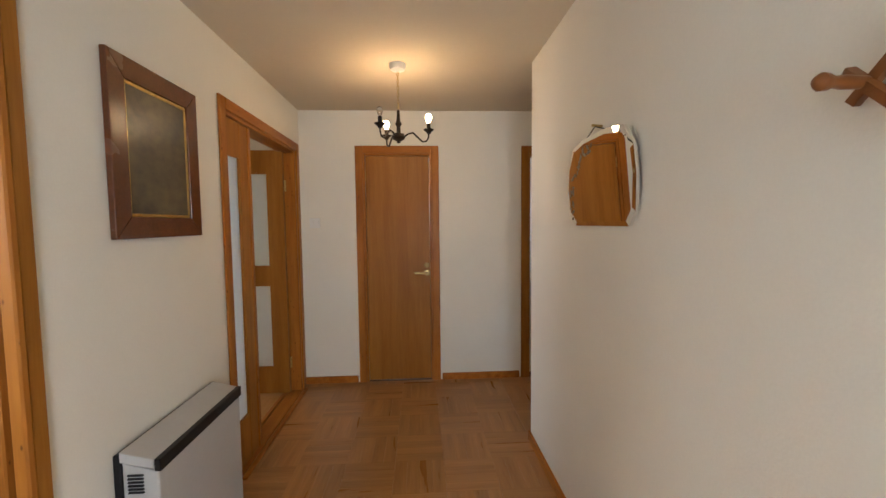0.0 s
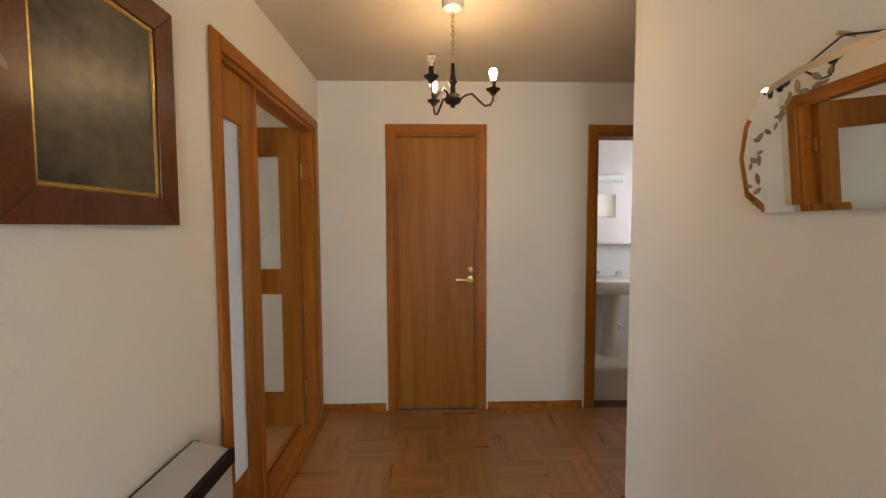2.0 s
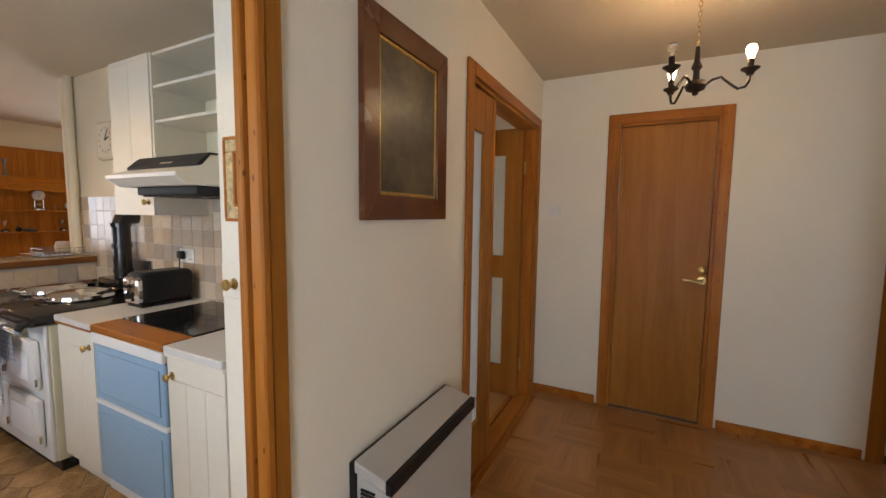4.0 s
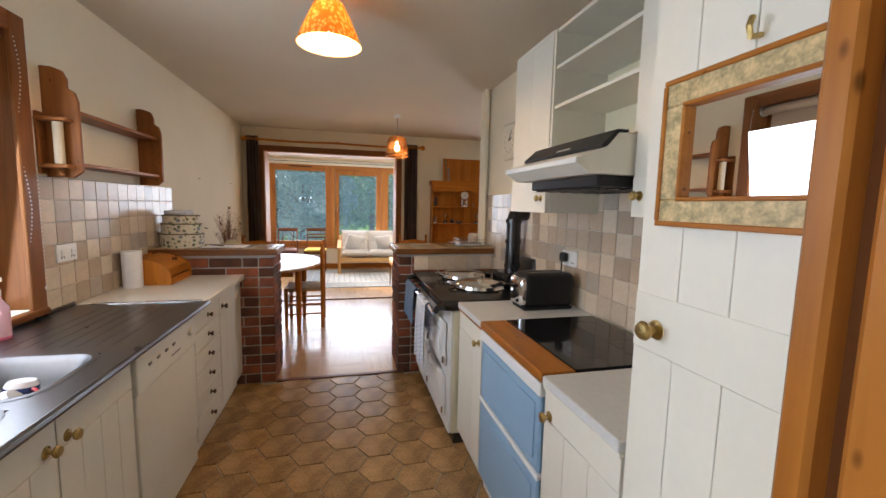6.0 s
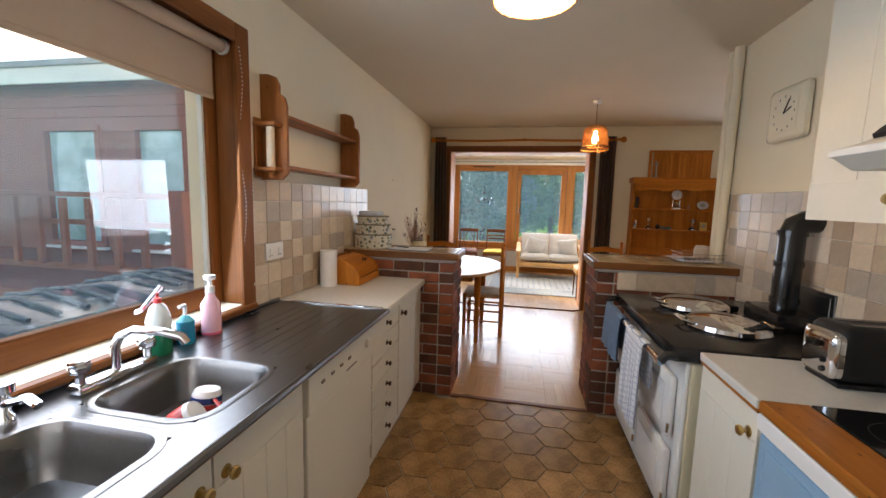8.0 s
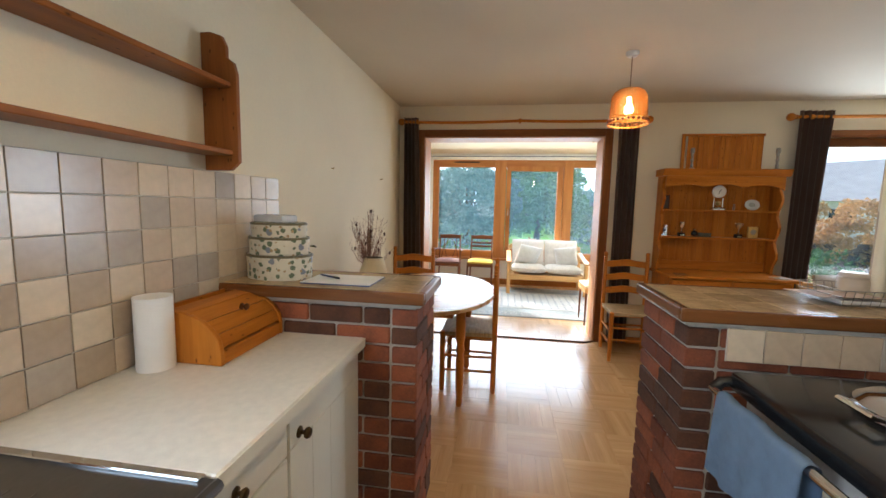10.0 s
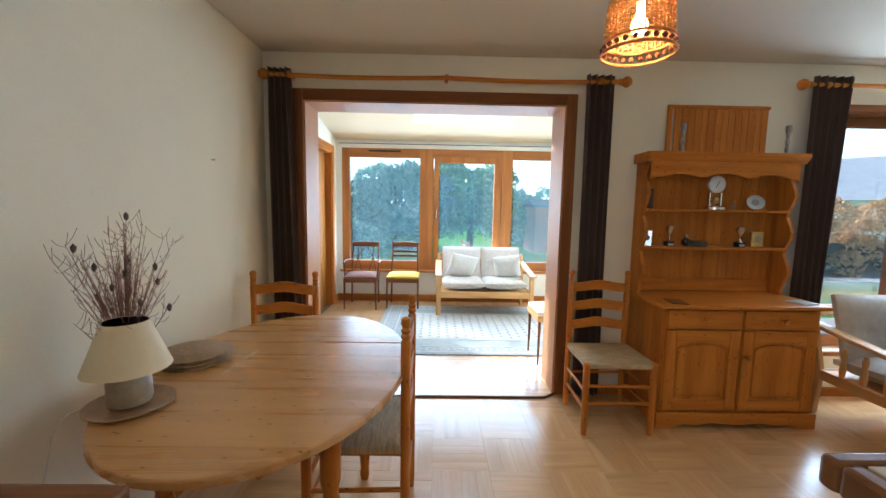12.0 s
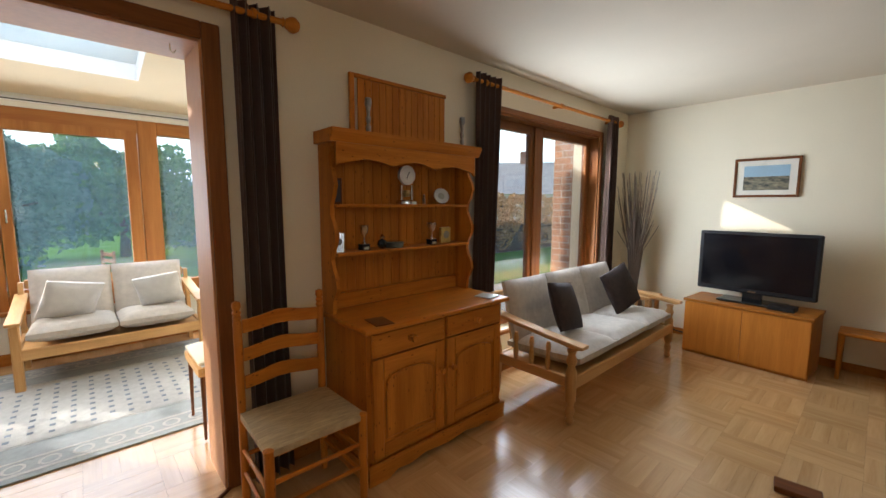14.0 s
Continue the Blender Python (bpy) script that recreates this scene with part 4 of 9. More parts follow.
bottle("pump_bottle", (-2.40, -0.47, WTOP), [(0.036, 0), (0.037, 0.01), (0.036, 0.12), (0.018, 0.15), (0.016, 0.165), (0.0, 0.166)], flat("pale pink bottle", (0.80, 0.46, 0.52), 0.12), "pink liquid soap bottle with a white pump", 0.09, lathe([(0.017, 0.165), (0.017, 0.19), (0.008, 0.195), (0.008, 0.215), (0.022, 0.22), (0.022, 0.235), (0.0, 0.237)], 12), WHITEP)
# cups in the bowl
REDW = flat("red and white glazed ware", (0.62, 0.07, 0.06), 0.2)
NAVY = flat("navy blue print", (0.03, 0.05, 0.16), 0.25)
for k, (x, y, tilt, rz) in enumerate(((-1.93, -0.15, 128, 20), (-2.03, -0.17, 172, 70))):
    m = thing("mug", label="white mug with red and blue print, lying in the sink", category="mug", group="mugs in the sink")
    m.matrix_basis = pose(x, y, 0.735, tilt, 0, rz)
    part("cup", lathe([(0.0, -0.04), (0.034, -0.042), (0.04, -0.03), (0.042, 0.05), (0.038, 0.05), (0.036, -0.03), (0.0, -0.034)], 20), flat("white glaze", (0.8, 0.78, 0.75), 0.15), m, "", True)
    part("red_band", lathe([(0.0425, -0.006), (0.0428, 0.03)] if k else [(0.0405, -0.03), (0.0425, 0.02)], 20, caps=False), REDW, m)
    part("blue_band", lathe([(0.0412, -0.026), (0.0422, -0.008)] if k else [(0.0427, 0.03), (0.043, 0.044)], 20, caps=False), NAVY, m)
    part("handle", tube([(0.041, 0, 0.035), (0.065, 0, 0.03), (0.068, 0, -0.01), (0.04, 0, -0.02)], 0.006, 8), REDW, m, "", True)
for a in (bpy.data.objects.get("mug"), bpy.data.objects.get("mug.001")):
    a.location.z = 0.784

# kitchen window
WINF = {a: wood("reddish window timber " + a, (0.27, 0.10, 0.028), (0.15, 0.052, 0.015), a, 0.35, knots=False) for a in "xyz"}
kw = thing("window_kitchen", label="wide wooden kitchen window with one fixed pane", category="window", kind="structure")
A0, A1, B0, B1 = -2.70, -1.30, 0.90, 2.12
for b, a in (((A0 - 0.035, A0 + 0.05, B0 - 0.03, B1 + 0.03), "z"), ((A1 - 0.05, A1 + 0.035, B0 - 0.03, B1 + 0.03), "z"), ((A0 + 0.051, A1 - 0.051, B1 - 0.05, B1 + 0.03), "x")):
    part("architrave", box(b[0], b[1], KL + 0.001, KL + 0.02, b[2], b[3], 0.004), WINF[a], kw)
for b, a in (((A0, A0 + 0.03, B0, B1), "z"), ((A1 - 0.03, A1, B0, B1), "z"), ((A0 + 0.031, A1 - 0.031, B1 - 0.03, B1), "x")):
    part("lining", box(b[0], b[1], KL - 0.11, KL, b[2], b[3], 0.003), WINF[a], kw)
for b, a in (((A0 + 0.001, A0 + 0.085, B0, B1), "z"), ((A1 - 0.085, A1 - 0.001, B0, B1), "z"), ((A0 + 0.086, A1 - 0.086, B1 - 0.08, B1), "x"), ((A0 + 0.086, A1 - 0.086, B0, B0 + 0.09), "x")):
    part("frame_bar", box(b[0], b[1], KL - 0.16, KL - 0.111, b[2], b[3], 0.006), WINF[a], kw)
part("sill", box(A0 - 0.03, A1 + 0.03, KL - 0.11, KL + 0.035, B0 - 0.032, B0 - 0.001, 0.006), WINF["x"], kw, "varnished wooden sill")
p = part("pane", box(A0 + 0.08, A1 - 0.08, KL - 0.142, KL - 0.136, B0 + 0.085, B1 - 0.075), GLASS, kw)
p.visible_shadow = False
for z0, z1, x0, x1 in ((B0 + 0.09, B1 - 0.08, A0 + 0.086, A0 + 0.098),):
    part("glazing_bead", box(x0, x1, KL - 0.15, KL - 0.125, z0, z1), GREYW, kw, "white glazing bead")
part("latch", tube([(-2.22, KL - 0.1, 0.975), (-2.22, KL - 0.07, 0.985), (-2.29, KL - 0.055, 1.06)], 0.009, 8), CHROME, kw, "chrome window latch")
bl = thing("roller_blind", label="beige roller blind with a beaded chain, nearly raised", category="blind")
BLINDM = noodle("beige blind cloth", (0.50, 0.38, 0.28), 0.9, vary=0.08, scale=(5, 5, 5), fine=400, bump=0.1)
part("roller", tube([(A0 + 0.06, KL - 0.05, 2.05), (A1 - 0.06, KL - 0.05, 2.05)], 0.028, 14), BLINDM, bl, "", True)
part("cloth", box(A0 + 0.08, A1 - 0.08, KL - 0.08, KL - 0.078, 1.84, 2.05), BLINDM, bl)
part("bottom_bar", box(A0 + 0.08, A1 - 0.08, KL - 0.086, KL - 0.072, 1.822, 1.843, 0.004), BLINDM, bl)
part("bracket", lathe([(0.034, 0), (0.034, 0.012), (0.0, 0.013)], 14, None, Matrix.Translation((A0 + 0.045, KL - 0.05, 2.05)) @ Matrix.Rotation(radians(90), 4, "Y")), GREYW, bl)
bm = bmesh.new()
loop = [(A0 + 0.036, KL + 0.022 + 0.012 * math.sin(0.2 * k), 2.05 - 1.06 * k / 60) for k in range(61)] + [(A0 - 0.012, KL + 0.03, 0.985 + 0.004 * abs(k - 2)) for k in range(4)] + [(A0 - 0.02, KL + 0.03, 2.04 - 1.04 * (60 - k) / 60) for k in range(61)]
for q in loop:
    bmesh.ops.create_icosphere(bm, subdivisions=1, radius=0.003, matrix=Matrix.Translation(q))
part("bead_chain", bm, GREYW, bl, "white beaded pull chain", True)["kind"] = "stuff"

# pine wall shelf with roll holder
ps = thing("wall_shelf", label="small reddish pine two-tier wall shelf with roll holder", category="shelf")
SHM = {a: wood("red pine shelf " + a, (0.33, 0.12, 0.032), (0.21, 0.07, 0.018), a, 0.35) for a in "xyz"}


def scroll(z0, z1, y0, d):
    return [(y0, z0), (y0 + d * 0.75, z0), (y0 + d, z0 + 0.03), (y0 + d, z1 - 0.15), (y0 + d * 0.92, z1 - 0.11), (y0 + d * 0.72, z1 - 0.09), (y0 + d * 0.72, z1 - 0.05), (y0 + d * 0.6, z1 - 0.015), (y0 + d * 0.3, z1), (y0, z1)]


part("side", slab(scroll(1.49, 1.99, KL, 0.14), "x", -2.83, -2.85, bevel=0.003), SHM["z"], ps)
part("side", slab(scroll(1.49, 1.99, KL, 0.14), "x", -3.70, -3.72, bevel=0.003), SHM["z"], ps)
part("shelf", box(-2.851, -3.699, KL, KL + 0.12, 1.79, 1.808, 0.003), SHM["x"], ps)
part("shelf", box(-2.851, -3.699, KL, KL + 0.12, 1.545, 1.563, 0.003), SHM["x"], ps)
hold = thing("roll_holder", label="wooden kitchen roll holder under the shelf", category="roll holder")
for z in (1.53, 1.74):
    part("arm", box(-2.765, -2.828, KL, KL + 0.12, z, z + 0.018, 0.004), SHM["y"], hold)
part("back", box(-2.77, -2.826, KL, KL + 0.014, 1.5, 1.78, 0.004), SHM["z"], hold)
part("roll_core", tube([(-2.797, KL + 0.075, 1.548), (-2.797, KL + 0.075, 1.738)], 0.02, 12), flat("pale cardboard tube", (0.6, 0.48, 0.33), 0.8), hold)
part("finial", lathe([(0.0, 1.49), (0.012, 1.497), (0.014, 1.507), (0.007, 1.515), (0.016, 1.524), (0.0, 1.53)], 14, None, Matrix.Translation((-2.797, KL + 0.075, 0))), SHM["z"], hold, "", True)

# things on the worktop
kr = thing("kitchen_roll", (-3.36, -0.45, WTOP + 0.002), 0, "white paper kitchen roll standing on the worktop", "kitchen roll")
part("paper", lathe([(0.02, 0), (0.052, 0), (0.052, 0.225), (0.02, 0.225)], 28), noodle("paper towel", (0.80, 0.80, 0.80), 0.95, vary=0.03, scale=(20, 20, 20), fine=250, bump=0.3), kr, "", True)
part("core", lathe([(0.0195, 0.003), (0.0195, 0.222)], 16), flat("cardboard", (0.35, 0.25, 0.15), 0.9), kr)
bb = thing("bread_bin", label="honey pine roll-top bread bin", category="bread bin")
b0, b1, c0, c1, bz = -3.40, -3.755, -0.505, -0.26, WTOP + 0.002
arc = [(c1, bz), (c1, bz + 0.05)] + [(c0 + 0.05 + (c1 - c0 - 0.05) * math.cos(radians(a)), bz + 0.05 + 0.12 * math.sin(radians(a))) for a in range(15, 91, 15)] + [(c0, bz + 0.17), (c0, bz)]
for x in (b0, b1 + 0.018):
    part("end_board", slab(arc, "x", x - 0.018, x, bevel=0.003), PINEF["z"], bb)
part("back", box(b0 - 0.019, b1 + 0.019, c0, c0 + 0.012, bz, bz + 0.168, 0.002), PINEF["x"], bb)
part("base", box(b0 - 0.019, b1 + 0.019, c0 + 0.013, c1, bz, bz + 0.045, 0.003), PINEF["x"], bb)
for k in range(4):
    a0, a1 = radians(2 + 22 * k), radians(23 + 22 * k)
    q = [(c0 + 0.05 + (c1 - c0 - 0.055 - d) * math.cos(a), bz + 0.05 + (0.118 - d) * math.sin(a)) for d, a in ((0, a0), (0, a1), (0.012, a1), (0.012, a0))]
    part("slat", slab(q, "x", b0 - 0.0195, b1 + 0.0195), PINEF["x"], bb)
knob(bb, ((b0 + b1) / 2, c1 - 0.05, bz + 0.147), "y", 1, DARKW["y"], 0.012)
for x in (-3.42, -3.735):
    part("foot", box(x - 0.02, x + 0.02, c0, c1 + 0.006, bz - 0.0015, bz + 0.0, 0), DARKW["x"], bb)


# right-hand run
RF = 1.446


def right_unit(name, x0, x1, label, kx, edge=False):
    t = thing(name, label=label, category="cabinet", group="cooker side cabinets")
    part("carcass", box(x0, x1, RF + 0.02, KR - 0.01, 0.1, 0.815), WHITE, t)
    part("plinth", box(x0, x1, RF + 0.05, KR - 0.02, 0, 0.099), WHITE, t)
    d = boarded(t, x0 - 0.003, x1 + 0.003, 0.105, 0.81, RF, -1, 3, 0.09)
    knob(d, (kx, RF, 0.735), "y", -1)
    part("worktop", box(x0, x1, RF - 0.012, KR, 0.828, WTOP + 0.003, 0.003), noodle("pale grey laminate", (0.60, 0.60, 0.58), 0.4, vary=0.06, scale=(60, 60, 60), fine=400, bump=0.02), t, "pale grey laminate top")
    part("edge_strip", box(x0, x1, RF - 0.008, RF + 0.015, 0.814, 0.827, 0.002), PINE["x"] if edge else WHITE, t, "pine edge strip" if edge else "")
    return t


right_unit("corner_cabinet", -1.317, -1.69, "cream base cupboard between larder and hob", -1.655)
right_unit("range_cabinet", -2.305, -2.685, "cream base cupboard beside the range cooker", -2.35, True)
hob = thing("oven_unit", label="blue double oven front under a black glass hob", category="oven")
OVB = noodle("powder blue enamel", (0.26, 0.42, 0.58), 0.3, vary=0.04, scale=(3, 3, 3), fine=60, bump=0.02)
part("body", box(-1.695, -2.30, RF + 0.03, KR - 0.01, 0.02, 0.82), GREYW, hob)
u = part("upper_door", box(-1.705, -2.29, RF - 0.004, RF + 0.028, 0.50, 0.772, 0.006), OVB, hob, "blue upper oven door")
part("inset", box(-1.74, -2.255, RF - 0.008, RF - 0.0042, 0.535, 0.74, 0.004), OVB, u)
l2 = part("lower_door", box(-1.705, -2.29, RF - 0.004, RF + 0.028, 0.11, 0.475, 0.006), OVB, hob, "blue lower oven door")
part("inset", box(-1.74, -2.255, RF - 0.008, RF - 0.0042, 0.15, 0.44, 0.004), OVB, l2)
part("grip_rail", box(-1.70, -2.295, RF - 0.010, RF + 0.027, 0.478, 0.496, 0.004), GREYW, hob)
part("grip_rail", box(-1.70, -2.295, RF - 0.014, RF + 0.027, 0.776, 0.824, 0.004), GREYW, hob, "pale metal trim")
part("wood_edge", box(-1.698, -2.298, RF - 0.012, RF + 0.115, 0.826, WTOP + 0.006, 0.004), PINE["x"], hob, "varnished pine front edge")
part("glass_top", box(-1.702, -2.296, RF + 0.117, KR - 0.03, 0.83, WTOP + 0.007, 0.002), noodle("black ceramic glass", (0.008, 0.008, 0.009), 0.06, vary=0.05, bump=0.0), hob, "black ceramic hob glass")
for x, y, r in ((-1.86, 1.70, 0.07), (-2.14, 1.70, 0.09), (-1.86, 1.90, 0.09), (-2.14, 1.90, 0.07)):
    part("ring_mark", lathe([(r, WTOP + 0.0072), (r + 0.003, WTOP + 0.0074), (r + 0.003, WTOP + 0.0072)], 28, None, Matrix.Translation((x, y, 0)), False), noodle("ring print", (0.05, 0.05, 0.05), 0.2, vary=0.05), hob)

# larder with the hung mirror
lar = thing("larder_cupboard", label="tall cream boarded larder cupboard with brass knobs", category="cupboard")
part("carcass", box(-0.87, -1.312, RF + 0.02, KR - 0.01, 0.0, 2.24), WHITE, lar)
d1 = boarded(lar, -0.873, -1.309, 0.06, 1.16, RF, -1, 4, 0.06)
d2 = boarded(lar, -0.873, -1.309, 1.165, 2.235, RF, -1, 4, 0.02)
part("lock_rail", box(-0.874, -1.308, RF - 0.003, RF + 0.001, 1.1, 1.22, 0.001), WHITE, lar)
knob(d1, (-1.244, RF - 0.002, 1.15), "y", -1, None, 0.02)
km = thing("kitchen_mirror", label="small mirror in a painted floral pine frame, on a hook", category="mirror")
FLOR = noodle("painted floral border", (0.55, 0.40, 0.20), 0.5, vary=0.35, scale=(45, 45, 45), fine=160, bump=0.1, second=(0.20, 0.17, 0.07))
ma, mb, mc, md = -0.865, -1.244, 1.374, 1.641
for i, (x0, x1, z0, z1) in enumerate(((ma, mb, mc, mc + 0.045), (ma, mb, md - 0.045, md), (ma, ma - 0.045, mc + 0.045, md - 0.045), (mb + 0.045, mb, mc + 0.045, md - 0.045))):
    part("frame_bar", box(x0, x1, RF - 0.022, RF - 0.001, z0, z1, 0.003), FLOR, km, "floral painted frame bar")
for x0, x1, z0, z1 in ((ma + 0.004, mb - 0.004, mc - 0.006, mc + 0.004), (ma + 0.004, mb - 0.004, md - 0.004, md + 0.006), (ma + 0.006, ma - 0.004, mc + 0.004, md - 0.004), (mb + 0.004, mb - 0.006, mc + 0.004, md - 0.004), (ma - 0.042, mb + 0.042, mc + 0.042, mc + 0.05), (ma - 0.042, mb + 0.042, md - 0.05, md - 0.042), (ma - 0.042, ma - 0.05, mc + 0.05, md - 0.05), (mb + 0.05, mb + 0.042, mc + 0.05, md - 0.05)):
    part("bead", box(x0, x1, RF - 0.026, RF - 0.0005, z0, z1, 0.002), PINE["x"], km)
part("glass", box(ma - 0.04, mb + 0.04, RF - 0.012, RF - 0.008, mc + 0.04, md - 0.04), MIRROR, km)
part("hook", tube([(-1.085, RF, 1.675), (-1.085, RF - 0.02, 1.67), (-1.085, RF - 0.025, 1.685), (-1.085, RF - 0.02, 1.70)], 0.005, 8), BRASS, km, "brass hook")

# wall cabinets, open shelves, hood
WY = 1.76
SHELFI = noodle("pale primrose cabinet inside", (0.74, 0.69, 0.50), 0.5, vary=0.03, scale=(3, 3, 3))


def wall_unit(name, x0, x1, z0, label, kx):
    t = thing(name, label=label, category="cabinet", group="wall cabinets")
    part("carcass", box(x0, x1, WY + 0.02, KR - 0.002, z0, 2.22), WHITE, t)
    d = boarded(t, x0 - 0.002, x1 + 0.002, z0, 2.22, WY, -1, 2, 0.02)
    part("bottom_rail", box(x0 - 0.002, x1 + 0.002, WY - 0.003, WY + 0.001, z0, z0 + 0.13, 0.001), WHITE, t)
    knob(d, (kx, WY - 0.002, z0 + 0.07), "y", -1)
    return t


wall_unit("wall_cabinet", -2.335, -2.745, 1.375, "cream wall cupboard beside the cooker hood", -2.385)
wall_unit("narrow_wall_cabinet", -1.317, -1.735, 1.375, "cream wall cupboard next to the larder", -1.70)
osh = thing("open_shelf_unit", label="open cream shelf unit above the cooker hood", category="shelf")
part("side", box(-1.737, -1.752, WY + 0.005, KR - 0.002, 1.66, 2.22, 0.001), WHITE, osh)
part("side", box(-2.318, -2.333, WY + 0.005, KR - 0.002, 1.66, 2.22, 0.001), WHITE, osh)
part("back", box(-1.753, -2.317, KR - 0.012, KR - 0.002, 1.66, 2.22), SHELFI, osh)
for z in (1.66, 1.86, 2.04, 2.205):
    part("shelf", box(-1.753, -2.317, WY + 0.012, KR - 0.013, z, z + 0.015, 0.001), WHITE, osh)
hd = thing("cooker_hood", label="cream and black cooker hood under open shelves", category="cooker hood")
part("canopy", slab([(KR - 0.002, 1.515), (1.60, 1.515), (1.545, 1.552), (1.545, 1.566), (1.655, 1.605), (1.70, 1.655), (KR - 0.002, 1.655)], "x", -1.745, -2.33, bevel=0.004), WHITE, hd)
part("control_strip", slab([(1.642, 1.601), (1.637, 1.612), (1.668, 1.641), (1.694, 1.665), (1.735, 1.665), (1.735, 1.657), (1.702, 1.657), (1.658, 1.607)], "x", -1.742, -2.333, bevel=0.002), BLACKP, hd, "black control strip")
part("badge", slab([(1.6470, 1.6205), (1.6462, 1.6215), (1.6555, 1.6300), (1.6563, 1.6290)], "x", -1.96, -2.06), CHROME, hd)
part("lip", box(-1.744, -2.331, 1.543, 1.551, 1.548, 1.568, 0.002), GREYW, hd, "pale front lip")
part("filter", box(-1.76, -2.25, 1.64, KR - 0.02, 1.475, 1.514, 0.004), BLACKP, hd, "dark grease filter")
for k in range(6):
    part("filter_slat", box(-1.77, -2.24, 1.66 + 0.06 * k, 1.68 + 0.06 * k, 1.468, 1.475, 0.001), BLACK, hd)
jug = thing("jug", (-1.6, 1.9, 2.22), 0, "white china jug on top of the wall cabinets", "jug")
part("body", lathe([(0.035, 0), (0.05, 0.03), (0.045, 0.09), (0.035, 0.12), (0.042, 0.135), (0.038, 0.135), (0.03, 0.12), (0.0, 0.03)], 20), GREYW, jug, "", True)
part("handle", tube([(0.04, 0, 0.11), (0.07, 0, 0.1), (0.07, 0, 0.06), (0.048, 0, 0.04)], 0.006, 8), GREYW, jug, "", True)

# range cooker
rc = thing("range_cooker", label="white cast-iron range cooker with black top and chrome lids", category="range cooker")
CREAMS = noodle("cream side panel", (0.68, 0.62, 0.44), 0.35, vary=0.04, scale=(3, 3, 3))
RX0, RX1 = -2.70, -3.68
part("body", box(RX0, RX1, 1.415, KR - 0.03, 0.06, 0.80, 0.006), CREAMS, rc)
part("front", box(RX0 - 0.002, RX1 + 0.002, 1.398, 1.414, 0.065, 0.80, 0.004), GREYW, rc, "white enamel front")
part("plinth", box(RX0, RX1, 1.43, KR - 0.03, 0, 0.059), BLACK, rc)
part("top", box(RX0 + 0.004, RX1 - 0.004, 1.345, KR - 0.012, 0.803, 0.865, 0.012, segments=2), BLACK, rc, "black enamel top plate", True)
for x0, x1, z0, z1 in ((-2.76, -3.14, 0.14, 0.40), (-2.76, -3.14, 0.45, 0.72), (-3.20, -3.62, 0.14, 0.40), (-3.20, -3.62, 0.45, 0.72)):
    d = part("oven_door", box(x0, x1, 1.365, 1.397, z0, z1, 0.014, segments=2), GREYW, rc, "white enamel oven door", True)
    part("panel", box(x0 - 0.05, x1 + 0.05, 1.360, 1.3655, z0 + 0.05, z1 - 0.05, 0.004), GREYW, d)
    part("hinge", tube([(x0 + 0.006, 1.372, z0 + 0.03), (x0 + 0.006, 1.372, z0 + 0.07)], 0.008, 8), CHROME, d)
part("rail", tube([(RX0 + 0.01, 1.30, 0.80), (RX1 - 0.01, 1.30, 0.80)], 0.013, 10), CHROME, rc, "chrome towel rail", True)
for x in (RX0, RX1):
    part("rail_bracket", tube([(x, 1.36, 0.83), (x, 1.32, 0.825), (x, 1.30, 0.80)], 0.018, 10), BLACK, rc, "black rail bracket", True)
for cx, cy in ((-3.03, 1.68), (-3.40, 1.68)):
    lid = part("lid", lathe([(0.165, 0.868), (0.17, 0.876), (0.165, 0.893), (0.14, 0.908), (0.08, 0.917), (0.0, 0.919)], 32, None, Matrix.Translation((cx, cy, 0))), CHROME, rc, "domed chrome hotplate lid", True)
    part("lid_handle", tube([(cx + 0.05, cy - 0.16, 0.89), (cx + 0.05, cy - 0.20, 0.90), (cx - 0.05, cy - 0.20, 0.90), (cx - 0.05, cy - 0.16, 0.89)], 0.008, 8), CHROME, lid, "", True)
    part("lid_hinge", box(cx - 0.05, cx + 0.05, cy + 0.16, cy + 0.20, 0.866, 0.90, 0.006), BLACK, lid)
part("flue_box", box(-3.02, -3.30, 1.87, KR - 0.016, 0.866, 0.945, 0.012, segments=2), BLACK, rc, "black flue box", True)
part("flue_pipe", tube([(-3.14, 1.955, 0.945), (-3.14, 1.955, 1.30), (-3.14, 1.965, 1.335), (-3.14, 2.0, 1.355), (-3.14, KR - 0.002, 1.36)], 0.052, 18), BLACK, rc, "black enamel flue pipe", True)
for z in (0.98, 1.15, 1.29):
    part("flue_collar", tube([(-3.14, 1.955, z), (-3.14, 1.955, z + 0.025)], 0.057, 18), BLACK, rc)


def towel(name, x0, x1, mat, label, z0, back=0.2):
    """A cloth folded over the rail, with soft folds."""
    bm = bmesh.new()
    n, prof = 26, [(1.325, 0.80 - back)] + [(1.322, 0.78)] + [(1.30 + 0.018 * math.cos(radians(a)), 0.80 + 0.018 * math.sin(radians(a))) for a in range(0, 181, 30)] + [(1.278, 0.70), (1.276, 0.6), (1.274, z0)]
    for off in (0.0, 0.004):
        rows = []
        for k in range(n + 1):
            x = x0 + (x1 - x0) * k / n
            w = [0.007 * math.sin(k * 0.9) * min(1, max(0, (0.8 - z) * 4)) for y, z in prof]
            rows.append([bm.verts.new((x, y + d - (off if i > 3 else -off), z + 0.004 * math.sin(k * 0.5))) for i, ((y, z), d) in enumerate(zip(prof, w))])
        for a, b in zip(rows, rows[1:]):
            for i in range(len(prof) - 1):
                bm.faces.new((a[i], a[i + 1], b[i + 1], b[i]))
    return solid(name, bm, mat, label, "towel", smooth=True)


